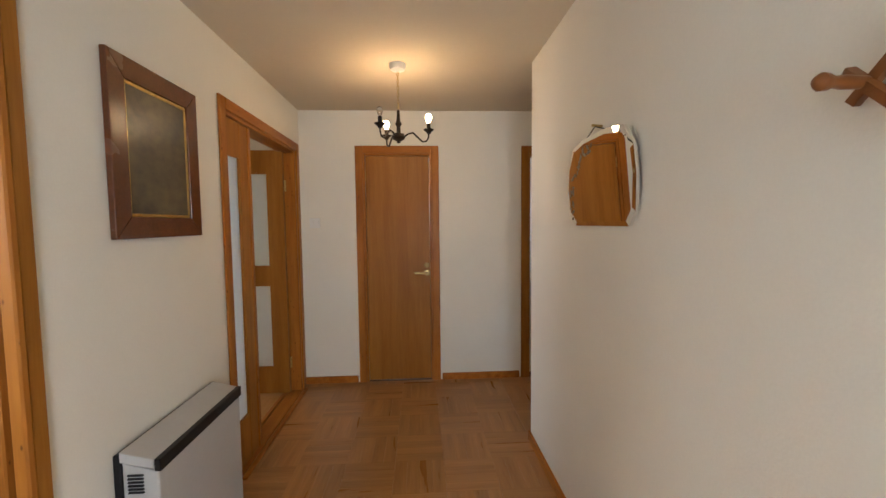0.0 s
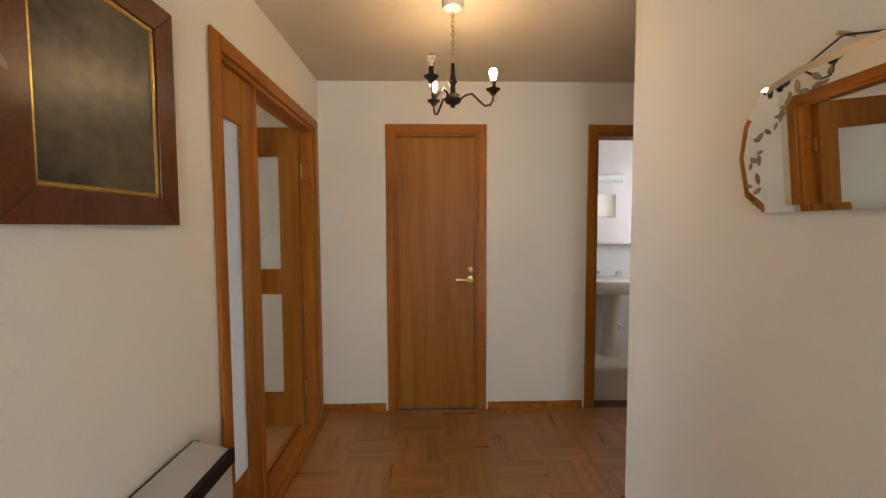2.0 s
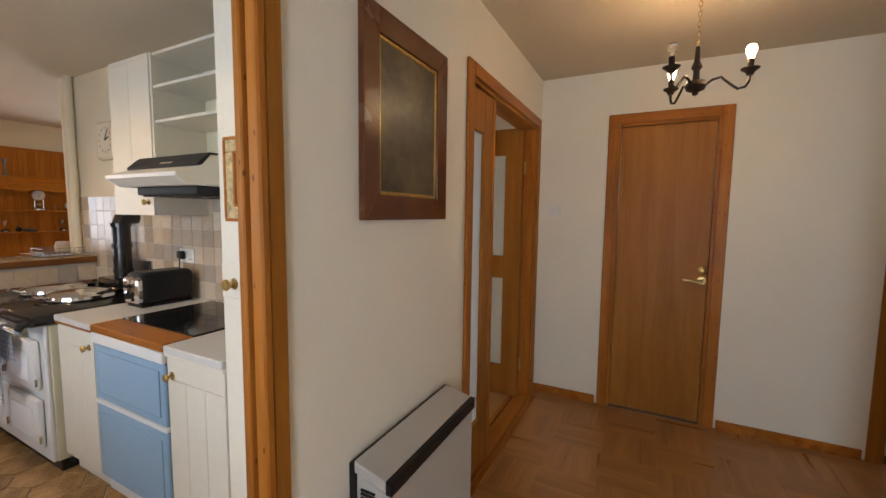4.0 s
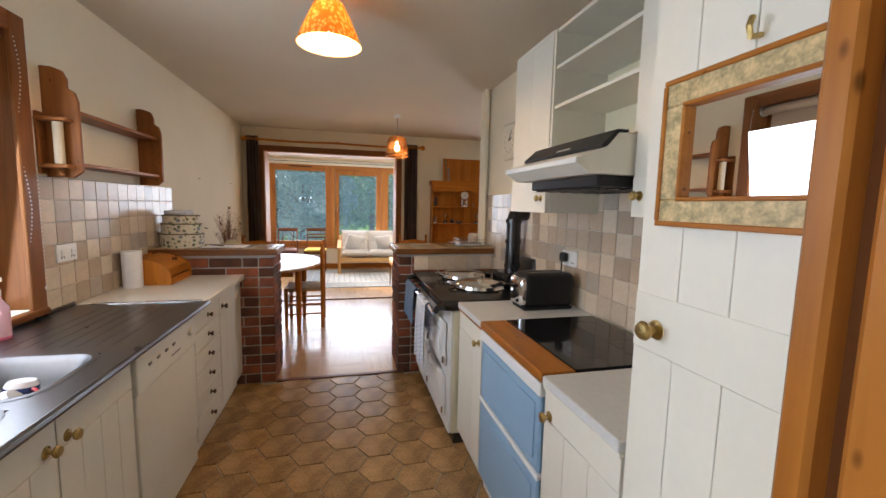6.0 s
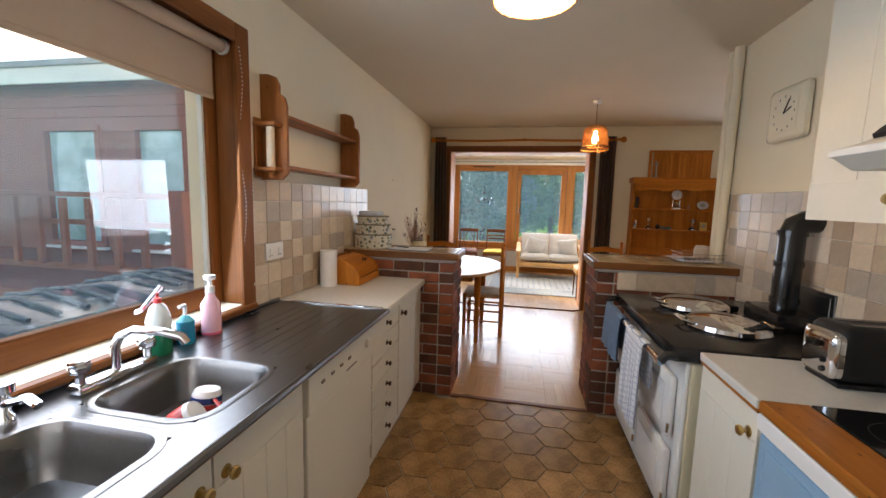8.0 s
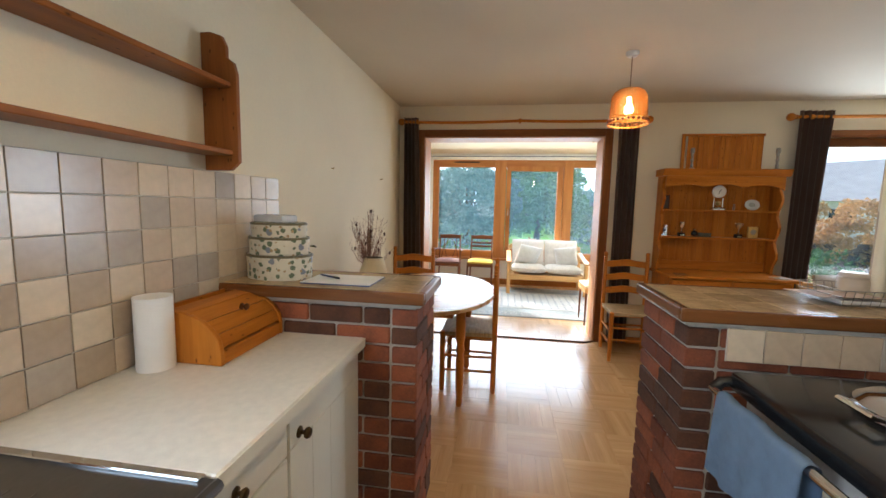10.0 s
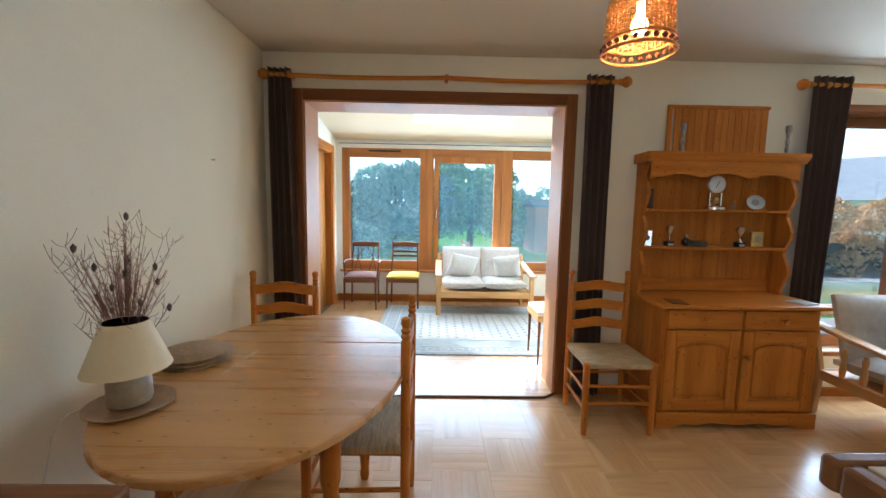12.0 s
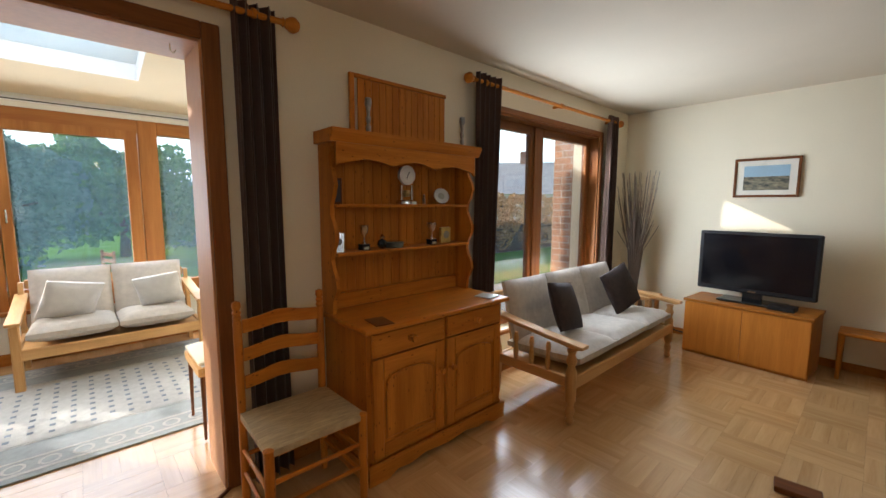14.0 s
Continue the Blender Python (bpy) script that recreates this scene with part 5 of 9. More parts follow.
def checked(name, ground, line, pitch=0.028, width=0.11):
    m = noodle(name, ground, 0.95, vary=0.05, scale=(20, 20, 20), fine=500, bump=0.3)
    n, l = m.node_tree.nodes, m.node_tree.links
    b = n["Principled BSDF"]
    old = b.inputs["Base Color"].links[0].from_socket
    tc, sep = n.new("ShaderNodeTexCoord"), n.new("ShaderNodeSeparateXYZ")
    l.new(tc.outputs["Object"], sep.inputs[0])
    hits = []
    for s in (sep.outputs[0], sep.outputs[2]):
        mu, fr_, lt = n.new("ShaderNodeMath"), n.new("ShaderNodeMath"), n.new("ShaderNodeMath")
        mu.operation, fr_.operation, lt.operation = "DIVIDE", "FRACT", "LESS_THAN"
        mu.inputs[1].default_value, lt.inputs[1].default_value = pitch, width
        l.new(s, mu.inputs[0]), l.new(mu.outputs[0], fr_.inputs[0]), l.new(fr_.outputs[0], lt.inputs[0])
        hits.append(lt)
    mx, mix = n.new("ShaderNodeMath"), n.new("ShaderNodeMix")
    mx.operation, mix.data_type = "MAXIMUM", "RGBA"
    l.new(hits[0].outputs[0], mx.inputs[0]), l.new(hits[1].outputs[0], mx.inputs[1])
    l.new(mx.outputs[0], mix.inputs["Factor"]), l.new(old, mix.inputs["A"])
    mix.inputs["B"].default_value = (*line, 1)
    l.new(mix.outputs["Result"], b.inputs["Base Color"])
    return m


towel("tea_towel", -2.86, -3.13, checked("checked linen", (0.72, 0.74, 0.78), (0.28, 0.34, 0.48)), "white tea towel with thin blue checks, over the rail", 0.40)
towel("blue_towel", -3.26, -3.62, noodle("slate blue terry", (0.14, 0.21, 0.32), 0.95, vary=0.15, scale=(30, 30, 30), fine=500, bump=0.5), "slate blue towel hanging over the cooker rail", 0.56)

# toaster
to = thing("toaster", (-2.52, 1.865, WTOP + 0.003), 90, "black and steel two-slice toaster", "toaster")
part("shell", box(-0.145, 0.15, -0.085, 0.085, 0.015, 0.195, 0.035, segments=4), BLACKP, to, "", True)
part("end_cap", box(-0.165, -0.12, -0.08, 0.08, 0.02, 0.175, 0.03, segments=4), CHROME, to, "brushed steel end", True)
for y in (-0.035, 0.035):
    part("slot", box(-0.10, 0.11, y - 0.014, y + 0.014, 0.1945, 0.1965), BLACK, to)
part("lever", box(-0.185, -0.164, -0.02, 0.02, 0.115, 0.135, 0.004), BLACK, to)
for z in (0.05, 0.08):
    part("button", lathe([(0.01, 0), (0.009, 0.006), (0.0, 0.006)], 10, None, Matrix.Translation((-0.165, -0.04, z)) @ Matrix.Rotation(radians(-90), 4, "Y")), BLACK, to)
part("base", box(-0.14, 0.14, -0.075, 0.075, 0.0, 0.016, 0.003), BLACKP, to)

# sockets, vent, clock, pipe
plate("double_socket", "y", KL + 0.009, -2.97, 1.085, w=0.146, h=0.086, sign=1, rockers=2, label="white socket on the kitchen tiles", category="socket", dark=True)
plate("cooker_socket", "y", KR - 0.009, -2.63, 1.075, w=0.146, h=0.086, sign=-1, rockers=2, label="white double socket on the tiles above the toaster", category="socket", dark=True)
plg = thing("plug", label="black plug in the socket", category="plug")
part("body", box(-2.6, -2.555, KR - 0.06, KR - 0.024, 1.1, 1.15, 0.008), BLACKP, plg)
part("cable", tube([(-2.578, KR - 0.05, 1.1), (-2.58, KR - 0.055, 1.0), (-2.58, KR - 0.05, 0.9), (-2.56, KR - 0.06, WTOP + 0.008)], 0.004, 6), BLACKP, plg)
plate("dining_socket", "y", KL, -4.335, 1.097, w=0.146, h=0.086, sign=1, rockers=2, label="white double socket on the dining wall", category="socket", dark=True)
for x in (-4.826, -5.88):
    nl = thing("wall_nail", (x, KL, 1.604), 0, "small brass picture nail in the dining wall", "nail", "picture nails")
    part("shank", lathe([(0.003, 0), (0.003, 0.014), (0.007, 0.015), (0.006, 0.019), (0.0, 0.02)], 10, None, Matrix.Rotation(radians(-90), 4, "X")), BRASS, nl)
vt = thing("air_vent", label="silver metal vent plate set in the tiles", category="vent")
part("plate", box(-2.97, -3.2, KR - 0.016, KR - 0.008, 0.935, 1.055, 0.002), STEEL, vt)
part("flap", box(-2.99, -3.18, KR - 0.02, KR - 0.0165, 0.952, 1.038, 0.002), STEEL, vt)
ck = thing("wall_clock", label="square cream kitchen clock on the wall", category="clock")
part("case", box(-3.28, -3.58, KR - 0.04, KR - 0.001, 1.76, 2.03, 0.03, segments=3), WALL_K, ck, "", True)
part("dial", box(-3.33, -3.53, KR - 0.043, KR - 0.0395, 1.80, 1.99, 0.001), WALL_K, ck)
part("hour_hand", tube([(-3.43, KR - 0.045, 1.895), (-3.375, KR - 0.045, 1.915)], 0.003, 6), BLACKP, ck)
part("minute_hand", tube([(-3.43, KR - 0.046, 1.895), (-3.39, KR - 0.046, 1.96)], 0.0025, 6), BLACKP, ck)
for k in range(12):
    a = radians(30 * k)
    part("hour_mark", box(-3.43 + 0.082 * math.sin(a) - 0.003, -3.43 + 0.082 * math.sin(a) + 0.003, KR - 0.0445, KR - 0.0432, 1.895 + 0.082 * math.cos(a) - 0.006, 1.895 + 0.082 * math.cos(a) + 0.006), PEWB, ck)
hp = thing("heating_pipe", label="cream painted pipes rising up the wall end", category="pipe")
part("pipe", tube([(-3.965, KR - 0.035, 1.03), (-3.965, KR - 0.035, CEIL)], 0.028, 14), WALL_K, hp, "", True)
part("pipe", tube([(-4.055, KR - 0.03, 1.03), (-4.055, KR - 0.03, CEIL)], 0.022, 14), WALL_K, hp, "", True)

# pendant lamp
SHADEM = bpy.data.materials.new("woven orange shade")
SHADEM.use_nodes = True
n_, l_ = SHADEM.node_tree.nodes, SHADEM.node_tree.links
bs = n_["Principled BSDF"]
bs.inputs["Roughness"].default_value, bs.inputs["Transmission Weight"].default_value = 0.8, 0.0
tc, vo, rp = n_.new("ShaderNodeTexCoord"), n_.new("ShaderNodeTexVoronoi"), n_.new("ShaderNodeValToRGB")
mp_ = n_.new("ShaderNodeMapping")
mp_.inputs["Scale"].default_value = (1, 1, 0.6)
vo.inputs["Scale"].default_value = 62.0
l_.new(tc.outputs["Object"], mp_.inputs[0]), l_.new(mp_.outputs[0], vo.inputs["Vector"]), l_.new(vo.outputs["Distance"], rp.inputs[0])
rp.color_ramp.elements[0].color, rp.color_ramp.elements[1].color = (0.95, 0.72, 0.34, 1), (0.62, 0.30, 0.07, 1)
rp.color_ramp.elements[0].position, rp.color_ramp.elements[1].position = 0.25, 0.6
l_.new(rp.outputs[0], bs.inputs["Base Color"])
tl, ms = n_.new("ShaderNodeBsdfTranslucent"), n_.new("ShaderNodeMixShader")
l_.new(rp.outputs[0], tl.inputs[0]), l_.new(bs.outputs[0], ms.inputs[1]), l_.new(tl.outputs[0], ms.inputs[2])
ms.inputs[0].default_value = 0.7
l_.new(ms.outputs[0], n_["Material Output"].inputs[0])
LINEN = noodle("pale shade lining", (0.82, 0.74, 0.55), 0.9, vary=0.03)
n_, l_ = LINEN.node_tree.nodes, LINEN.node_tree.links
tl, ms = n_.new("ShaderNodeBsdfTranslucent"), n_.new("ShaderNodeMixShader")
tl.inputs[0].default_value, ms.inputs[0].default_value = (0.9, 0.8, 0.6, 1), 0.6
l_.new(n_["Principled BSDF"].outputs[0], ms.inputs[1]), l_.new(tl.outputs[0], ms.inputs[2]), l_.new(ms.outputs[0], n_["Material Output"].inputs[0])
pl = thing("pendant_lamp", (-2.65, 0.745, 0), 0, "orange patterned conical pendant lampshade, lit", "pendant lamp")
part("ceiling_rose", lathe([(0.04, CEIL), (0.042, CEIL - 0.01), (0.03, CEIL - 0.03), (0.0, CEIL - 0.031)], 20), GREYW, pl, "", True)
part("cord", tube([(0, 0, CEIL - 0.03), (0, 0, 2.33)], 0.004, 6), GREYW, pl)
part("shade", lathe([(0.07, 2.335), (0.155, 2.15), (0.152, 2.15), (0.067, 2.335)], 40), SHADEM, pl, "orange patterned shade", True)
part("lining", lathe([(0.066, 2.333), (0.150, 2.152)], 40, caps=False), LINEN, pl, "pale lining", True)
part("bulb", lathe([(0.014, 2.33), (0.014, 2.30), (0.03, 2.26), (0.03, 2.235), (0.02, 2.215), (0.0, 2.21)], 16), glow("lit pendant bulb", (1.0, 0.80, 0.52), 36.0), pl, "glowing bulb", True)
bulb_light("pendant_light", (-2.65, 0.745, 2.195), 13, 0.03, (1.0, 0.67, 0.34))


# ---- dining room ----
def turned_post(x, y, z0, z1, r=0.019):
    """A turned upright with a beaded finial."""
    p = [(r * 0.85, z0), (r, z0 + 0.05), (r, z0 + 0.3), (r * 0.92, z0 + 0.4), (r, z0 + 0.42), (r, z1 - 0.10), (r * 0.75, z1 - 0.09), (r * 1.05, z1 - 0.078), (r * 0.75, z1 - 0.066), (r * 1.05, z1 - 0.055), (r * 0.7, z1 - 0.044), (r * 1.05, z1 - 0.028), (r * 0.9, z1 - 0.008), (0.0, z1)]
    return lathe(p, 14, None, Matrix.Translation((x, y, 0)))


RUSH = noodle("woven rush", (0.42, 0.32, 0.18), 0.85, vary=0.3, scale=(12, 90, 12), fine=220, bump=0.6)


def ladder_chair(at, rz, label):
    """A ladder-back chair with a rush seat; its back is at local -y, the sitter looks along +y."""
    t = thing("dining_chair", at, rz, label, "chair", "ladder-back dining chairs")
    W, D = 0.205, 0.19
    for s in (-1, 1):
        part("back_post", turned_post(s * (W - 0.012), -D, 0, 0.965), PINEF["z"], t, "", True)
        part("leg", lathe([(0.016, 0), (0.019, 0.05), (0.021, 0.2), (0.017, 0.22), (0.021, 0.24), (0.02, 0.44), (0.022, 0.452), (0.0, 0.458)], 14, None, Matrix.Translation((s * W, D, 0))), PINEF["z"], t, "", True)
        for z in (0.16, 0.27):
            part("stretcher", tube([(s * (W - 0.01), -D, z), (s * W, D, z)], 0.010, 8), PINEF["y"], t, "", True)
    for z in (0.2, 0.31):
        part("stretcher", tube([(-W, D, z), (W, D, z)], 0.010, 8), PINEF["x"], t, "", True)
    part("stretcher", tube([(-W + 0.01, -D, 0.24), (W - 0.01, -D, 0.24)], 0.010, 8), PINEF["x"], t, "", True)
    for z in (0.56, 0.69, 0.82):
        up, lo = [], []
        for k in range(13):
            u = -1 + k / 6
            x = u * (W - 0.03)
            y = -D - 0.018 * (1 - u * u)
            w = 0.012 * math.cos(u * math.pi) * (1 if abs(u) < 0.5 else 0.6)
            up.append((x, y, z + 0.062 + w))
            lo.append((x, y, z + w * 0.7))
        bm = bmesh.new()
        rows = [[bm.verts.new((q[0], q[1] + d, q[2])) for q in row] for d in (0, 0.012) for row in (lo, up)]
        for k in range(12):
            for a, b in ((0, 1), (1, 3), (3, 2), (2, 0)):
                bm.faces.new((rows[a][k], rows[a][k + 1], rows[b][k + 1], rows[b][k]))
        for k in (0, 12):
            bm.faces.new([rows[i][k] for i in (0, 1, 3, 2)])
        part("back_slat", bm, PINEF["x"], t)
    # seat: four rush wedges meeting at the middle, slightly hollow
    c = [(-W + 0.0, -D + 0.01), (W, -D + 0.01), (W + 0.012, D + 0.012), (-W - 0.012, D + 0.012)]
    for k in range(4):
        bm = bmesh.new()
        a, b = c[k], c[(k + 1) % 4]
        mid = (0.0, 0.0)
        rows = []
        for j in range(7):
            f = j / 6
            z = 0.452 + 0.012 * math.sin(f * math.pi) * 1.0 - 0.006 * f
            rows.append([bm.verts.new((a[0] + (mid[0] - a[0]) * f, a[1] + (mid[1] - a[1]) * f, z)), bm.verts.new((b[0] + (mid[0] - b[0]) * f * 0.985, b[1] + (mid[1] - b[1]) * f * 0.985, z))])
        for p, q in zip(rows, rows[1:]):
            bm.faces.new((p[0], p[1], q[1], q[0]))
        u = [bm.verts.new((a[0], a[1], 0.425)), bm.verts.new((b[0], b[1], 0.425))]
        bm.faces.new((rows[0][0], rows[0][1], u[1], u[0]))
        part("rush_wedge", bm, RUSH, t, "woven rush seat quarter", True)
    part("seat_frame", boxes((-W, W, -D, -D + 0.02, 0.415, 0.44), (-W, W, D - 0.02, D, 0.415, 0.44), (-W, -W + 0.02, -D + 0.021, D - 0.021, 0.415, 0.44), (W - 0.02, W, -D + 0.021, D - 0.021, 0.415, 0.44)), PINEF["x"], t)
    return t


ladder_chair((-6.20, 1.80, 0), -90 + 0, "honey pine ladder-back chair with rush seat, beside the dresser")
ladder_chair((-5.36, 0.375, 0), 180, "honey pine ladder-back chair with rush seat, tucked under the table")
ladder_chair((-5.98, -0.27, 0), -90, "honey pine ladder-back chair with rush seat, at the table's far end")
ladder_chair((-4.39, -0.265, 0), 0, "honey pine ladder-back chair with rush seat, against the dining wall")

tb = thing("dining_table", label="oval worn pine dining table on turned legs", category="table")
tcx, tcy, ta, tbb = -5.263, 0.065, 0.705, 0.495


def oval(k, n, grow=0.0):
    a = 2 * math.pi * k / n
    c, s = math.cos(a), math.sin(a)
    e = 2 / 2.05
    return (tcx + (ta + grow) * math.copysign(abs(c) ** e, c), tcy + (tbb + grow) * math.copysign(abs(s) ** e, s))


full = [oval(k, 72) for k in range(72)]
for nm, keep in (("top_leaf", lambda x: x <= -5.503), ("top_leaf", lambda x: -5.5 <= x)):
    pts = [q for q in full if keep(q[0])]
    edge = -5.503 if keep(-5.6) else -5.5
    pts = sorted(pts, key=lambda q: math.atan2(q[1] - tcy, q[0] - (tcx - 0.45 if keep(-5.6) else tcx + 0.2)))
    ys = max(q[1] for q in full)
    half_y = tbb * (1 - abs((edge - tcx) / ta) ** 2.05) ** (1 / 2.05)
    pts = [q for q in pts if abs(q[0] - edge) > 0.004] + [(edge, tcy - half_y), (edge, tcy + half_y)]
    pts = sorted(pts, key=lambda q: math.atan2(q[1] - tcy, q[0] - (-5.75 if keep(-5.6) else -5.1)))
    part(nm, slab(pts, "z", 0.718, 0.745, bevel=0.006), TABLEW, tb, "worn pine top")
part("apron", boxes((-4.9, -4.88, -0.16, 0.29, 0.63, 0.717), (-5.66, -5.64, -0.16, 0.29, 0.63, 0.717), (-5.64, -4.9, -0.16, -0.14, 0.63, 0.717), (-5.64, -4.9, 0.27, 0.29, 0.63, 0.717)), PINEF["x"], tb)
for x, y in ((-4.93, 0.34), (-4.93, -0.20), (-5.60, 0.33), (-5.60, -0.20)):
    part("leg", lathe([(0.018, 0), (0.024, 0.03), (0.02, 0.06), (0.026, 0.12), (0.03, 0.32), (0.022, 0.37), (0.031, 0.40), (0.024, 0.44), (0.033, 0.48), (0.034, 0.715), (0.0, 0.717)], 18, None, Matrix.Translation((x, y, 0))), PINEF["z"], tb, "", True)
crack = part("split", box(-5.39, -5.13, -0.10, -0.0975, 0.7451, 0.7462), noodle("pale crack", (0.75, 0.66, 0.5), 0.8), tb)
crack.matrix_basis = Matrix.Translation((-5.26, -0.1, 0)) @ Matrix.Rotation(radians(-6), 4, "Z") @ Matrix.Translation((5.26, 0.1, 0))

# table lamp, vase, placemats
lm = thing("table_lamp", (-4.895, -0.262, 0.745), 0, "small unlit table lamp with cream shade and stoneware base", "table lamp")
part("base", lathe([(0.0, 0.016), (0.055, 0.016), (0.06, 0.03), (0.058, 0.09), (0.045, 0.115), (0.02, 0.12), (0.012, 0.14), (0.0, 0.141)], 24), noodle("stoneware glaze", (0.36, 0.30, 0.22), 0.35, vary=0.2, scale=(20, 20, 20)), lm, "", True)
part("shade", lathe([(0.06, 0.27), (0.115, 0.125), (0.113, 0.125), (0.058, 0.27)], 32), noodle("cream parchment shade", (0.74, 0.64, 0.44), 0.85, vary=0.05), lm, "cream conical shade", True)
part("saucer", lathe([(0.0, 0.0), (0.09, 0.0), (0.118, 0.012), (0.118, 0.016), (0.085, 0.008), (0.0, 0.007)], 32), noodle("wooden saucer", (0.34, 0.20, 0.10), 0.4, vary=0.2, scale=(15, 15, 15)), lm, "round wooden dish", True)
vs = thing("dried_flower_vase", (-4.985, -0.335, 0.745), 0, "glass vase of dried brown twigs and seed heads", "vase")
part("vase", lathe([(0.03, 0), (0.036, 0.01), (0.03, 0.08), (0.024, 0.14), (0.03, 0.18), (0.027, 0.18), (0.021, 0.14), (0.026, 0.08), (0.0, 0.02)], 20), CRYST, vs, "", True)
rv = random.Random(8)
TWIG = noodle("dry twig", (0.26, 0.13, 0.085), 0.9, vary=0.3)
SEEDM = noodle("seed head", (0.10, 0.06, 0.045), 0.9)
for k in range(64):
    a, lean = rv.uniform(0, 6.28), rv.uniform(0.05, 0.6)
    h = rv.uniform(0.34, 0.62) * (1 - 0.35 * lean)
    dx, dy = math.cos(a) * lean * 0.34, math.sin(a) * lean * 0.26 + 0.03 * lean
    bm = tube([(0, 0, 0.05), (dx * 0.2, dy * 0.2, 0.2), (dx * 0.6, dy * 0.6, h * 0.72), (dx, dy, h)], 0.0016, 4, radii=[0.0018, 0.0016, 0.0012, 0.0005])
    for j in range(9):
        f = rv.uniform(0.45, 1.0)
        q = Vector((dx * f, dy * f, 0.1 + (h - 0.1) * f))
        tip = q + Vector((rv.uniform(-0.045, 0.045), rv.uniform(-0.03, 0.03), rv.uniform(0.01, 0.06)))
        tube([q, q.lerp(tip, 0.6) + Vector((0, 0, -0.006)), tip], 0.0008, 3, bm)
    part("twig", bm, TWIG, vs)
    if k % 6 == 0:
        part("seed_head", lathe([(0.0, -0.016), (0.006, -0.008), (0.007, 0.004), (0.0, 0.014)], 8, None, Matrix.Translation((dx, dy, h))), SEEDM, vs)
part("lamp_cable", tube([(-0.05, -0.03, 0.022), (-0.02, -0.10, 0.006), (0.06, -0.14, 0.003), (0.13, -0.12, -0.02), (0.16, -0.15, -0.25), (0.20, -0.2, -0.55), (0.3, -0.24, -0.735)], 0.003, 6), flat("pale lamp flex", (0.62, 0.58, 0.50), 0.6), lm, "pale flex", True)
mats = thing("placemats", (-5.275, -0.295, 0.745), 0, "stack of round woven placemats on the table", "placemats")
WOV = noodle("woven placemat", (0.38, 0.25, 0.14), 0.8, vary=0.3, scale=(70, 70, 10), fine=300, bump=0.6)
for k in range(5):
    part("mat", lathe([(0.0, 0.008 * k), (0.13, 0.008 * k), (0.136, 0.008 * k + 0.0035), (0.13, 0.008 * k + 0.007), (0.0, 0.008 * k + 0.007)], 36, None, Matrix.Translation((rv.uniform(-0.004, 0.004), rv.uniform(-0.004, 0.004), 0))), WOV, mats, "", True)


# pine dresser
ds = thing("dresser", label="honey pine dresser with open plate rack, drawers and arched doors", category="dresser")
DX, DY0, DY1 = -6.10, 2.095, 3.10
part("carcass", box(DX + 0.0 - 0.02, WX + 0.012, DY0, DY1, 0.06, 0.775), PINEF["z"], ds)
part("worktop", box(DX + 0.03, WX + 0.012, DY0 - 0.03, DY1 + 0.03, 0.776, 0.802, 0.008, segments=2), PINEF["y"], ds)
bm = slab([(DY0 - 0.012, 0.0), (DY0 + 0.10, 0.0), (DY0 + 0.16, 0.03), (DY0 + 0.24, 0.02), (DY0 + 0.34, 0.04), ((DY0 + DY1) / 2, 0.025), (DY1 - 0.34, 0.04), (DY1 - 0.24, 0.02), (DY1 - 0.16, 0.03), (DY1 - 0.10, 0.0), (DY1 + 0.012, 0.0), (DY1 + 0.012, 0.10), (DY0 - 0.012, 0.10)], "x", DX - 0.002, DX + 0.016)
part("plinth", bm, PINEF["y"], ds)
part("side_plinth", box(DX - 0.021, WX + 0.02, DY1 + 0.0005, DY1 + 0.012, 0, 0.1), PINEF["x"], ds)
part("side_plinth", box(DX - 0.021, WX + 0.02, DY0 - 0.012, DY0 - 0.0005, 0, 0.1), PINEF["x"], ds)
mid = (DY0 + DY1) / 2
for y0, y1 in ((DY0 + 0.025, mid - 0.012), (mid + 0.012, DY1 - 0.025)):
    d = part("drawer", box(DX - 0.019, DX + 0.004, y0, y1, 0.645, 0.765, 0.005), PINEF["y"], ds)
    knob(d, (DX + 0.004, (y0 + y1) / 2, 0.705), "x", 1, PINEF["x"], 0.019)
    d = part("door", box(DX - 0.019, DX - 0.010, y0, y1, 0.115, 0.635), PINEF["z"], ds)
    st, yc = 0.062, (y0 + y1) / 2
    arc = [(yc + ((y1 - y0) / 2 - st) * math.cos(radians(a)), 0.515 + 0.05 * math.sin(radians(a))) for a in range(0, 181, 12)]
    part("stile", box(DX - 0.0099, DX + 0.002, y0, y0 + st, 0.115, 0.635, 0.003), PINEF["z"], d)
    part("stile", box(DX - 0.0099, DX + 0.002, y1 - st, y1, 0.115, 0.635, 0.003), PINEF["z"], d)
    part("bottom_rail", box(DX - 0.0099, DX + 0.002, y0 + st + 0.0005, y1 - st - 0.0005, 0.115, 0.185, 0.003), PINEF["y"], d)
    part("arched_rail", slab([(y0 + st + 0.0005, 0.635), (y1 - st - 0.0005, 0.635)] + arc[1:-1], "x", DX - 0.0099, DX + 0.002), PINEF["y"], d)
    part("arched_panel", slab([(yc + (u - yc) * 0.9, 0.36 + (v - 0.36) * 0.91) for u, v in [(y0 + st, 0.19)] + [(y1 - st, 0.19)] + arc], "x", DX - 0.0099, DX - 0.0005, bevel=0.0085), PINEF["z"], d)
    knob(d, (DX + 0.002, y1 - 0.03 if y1 < mid else y0 + 0.03, 0.47), "x", 1, PINEF["x"], 0.017)
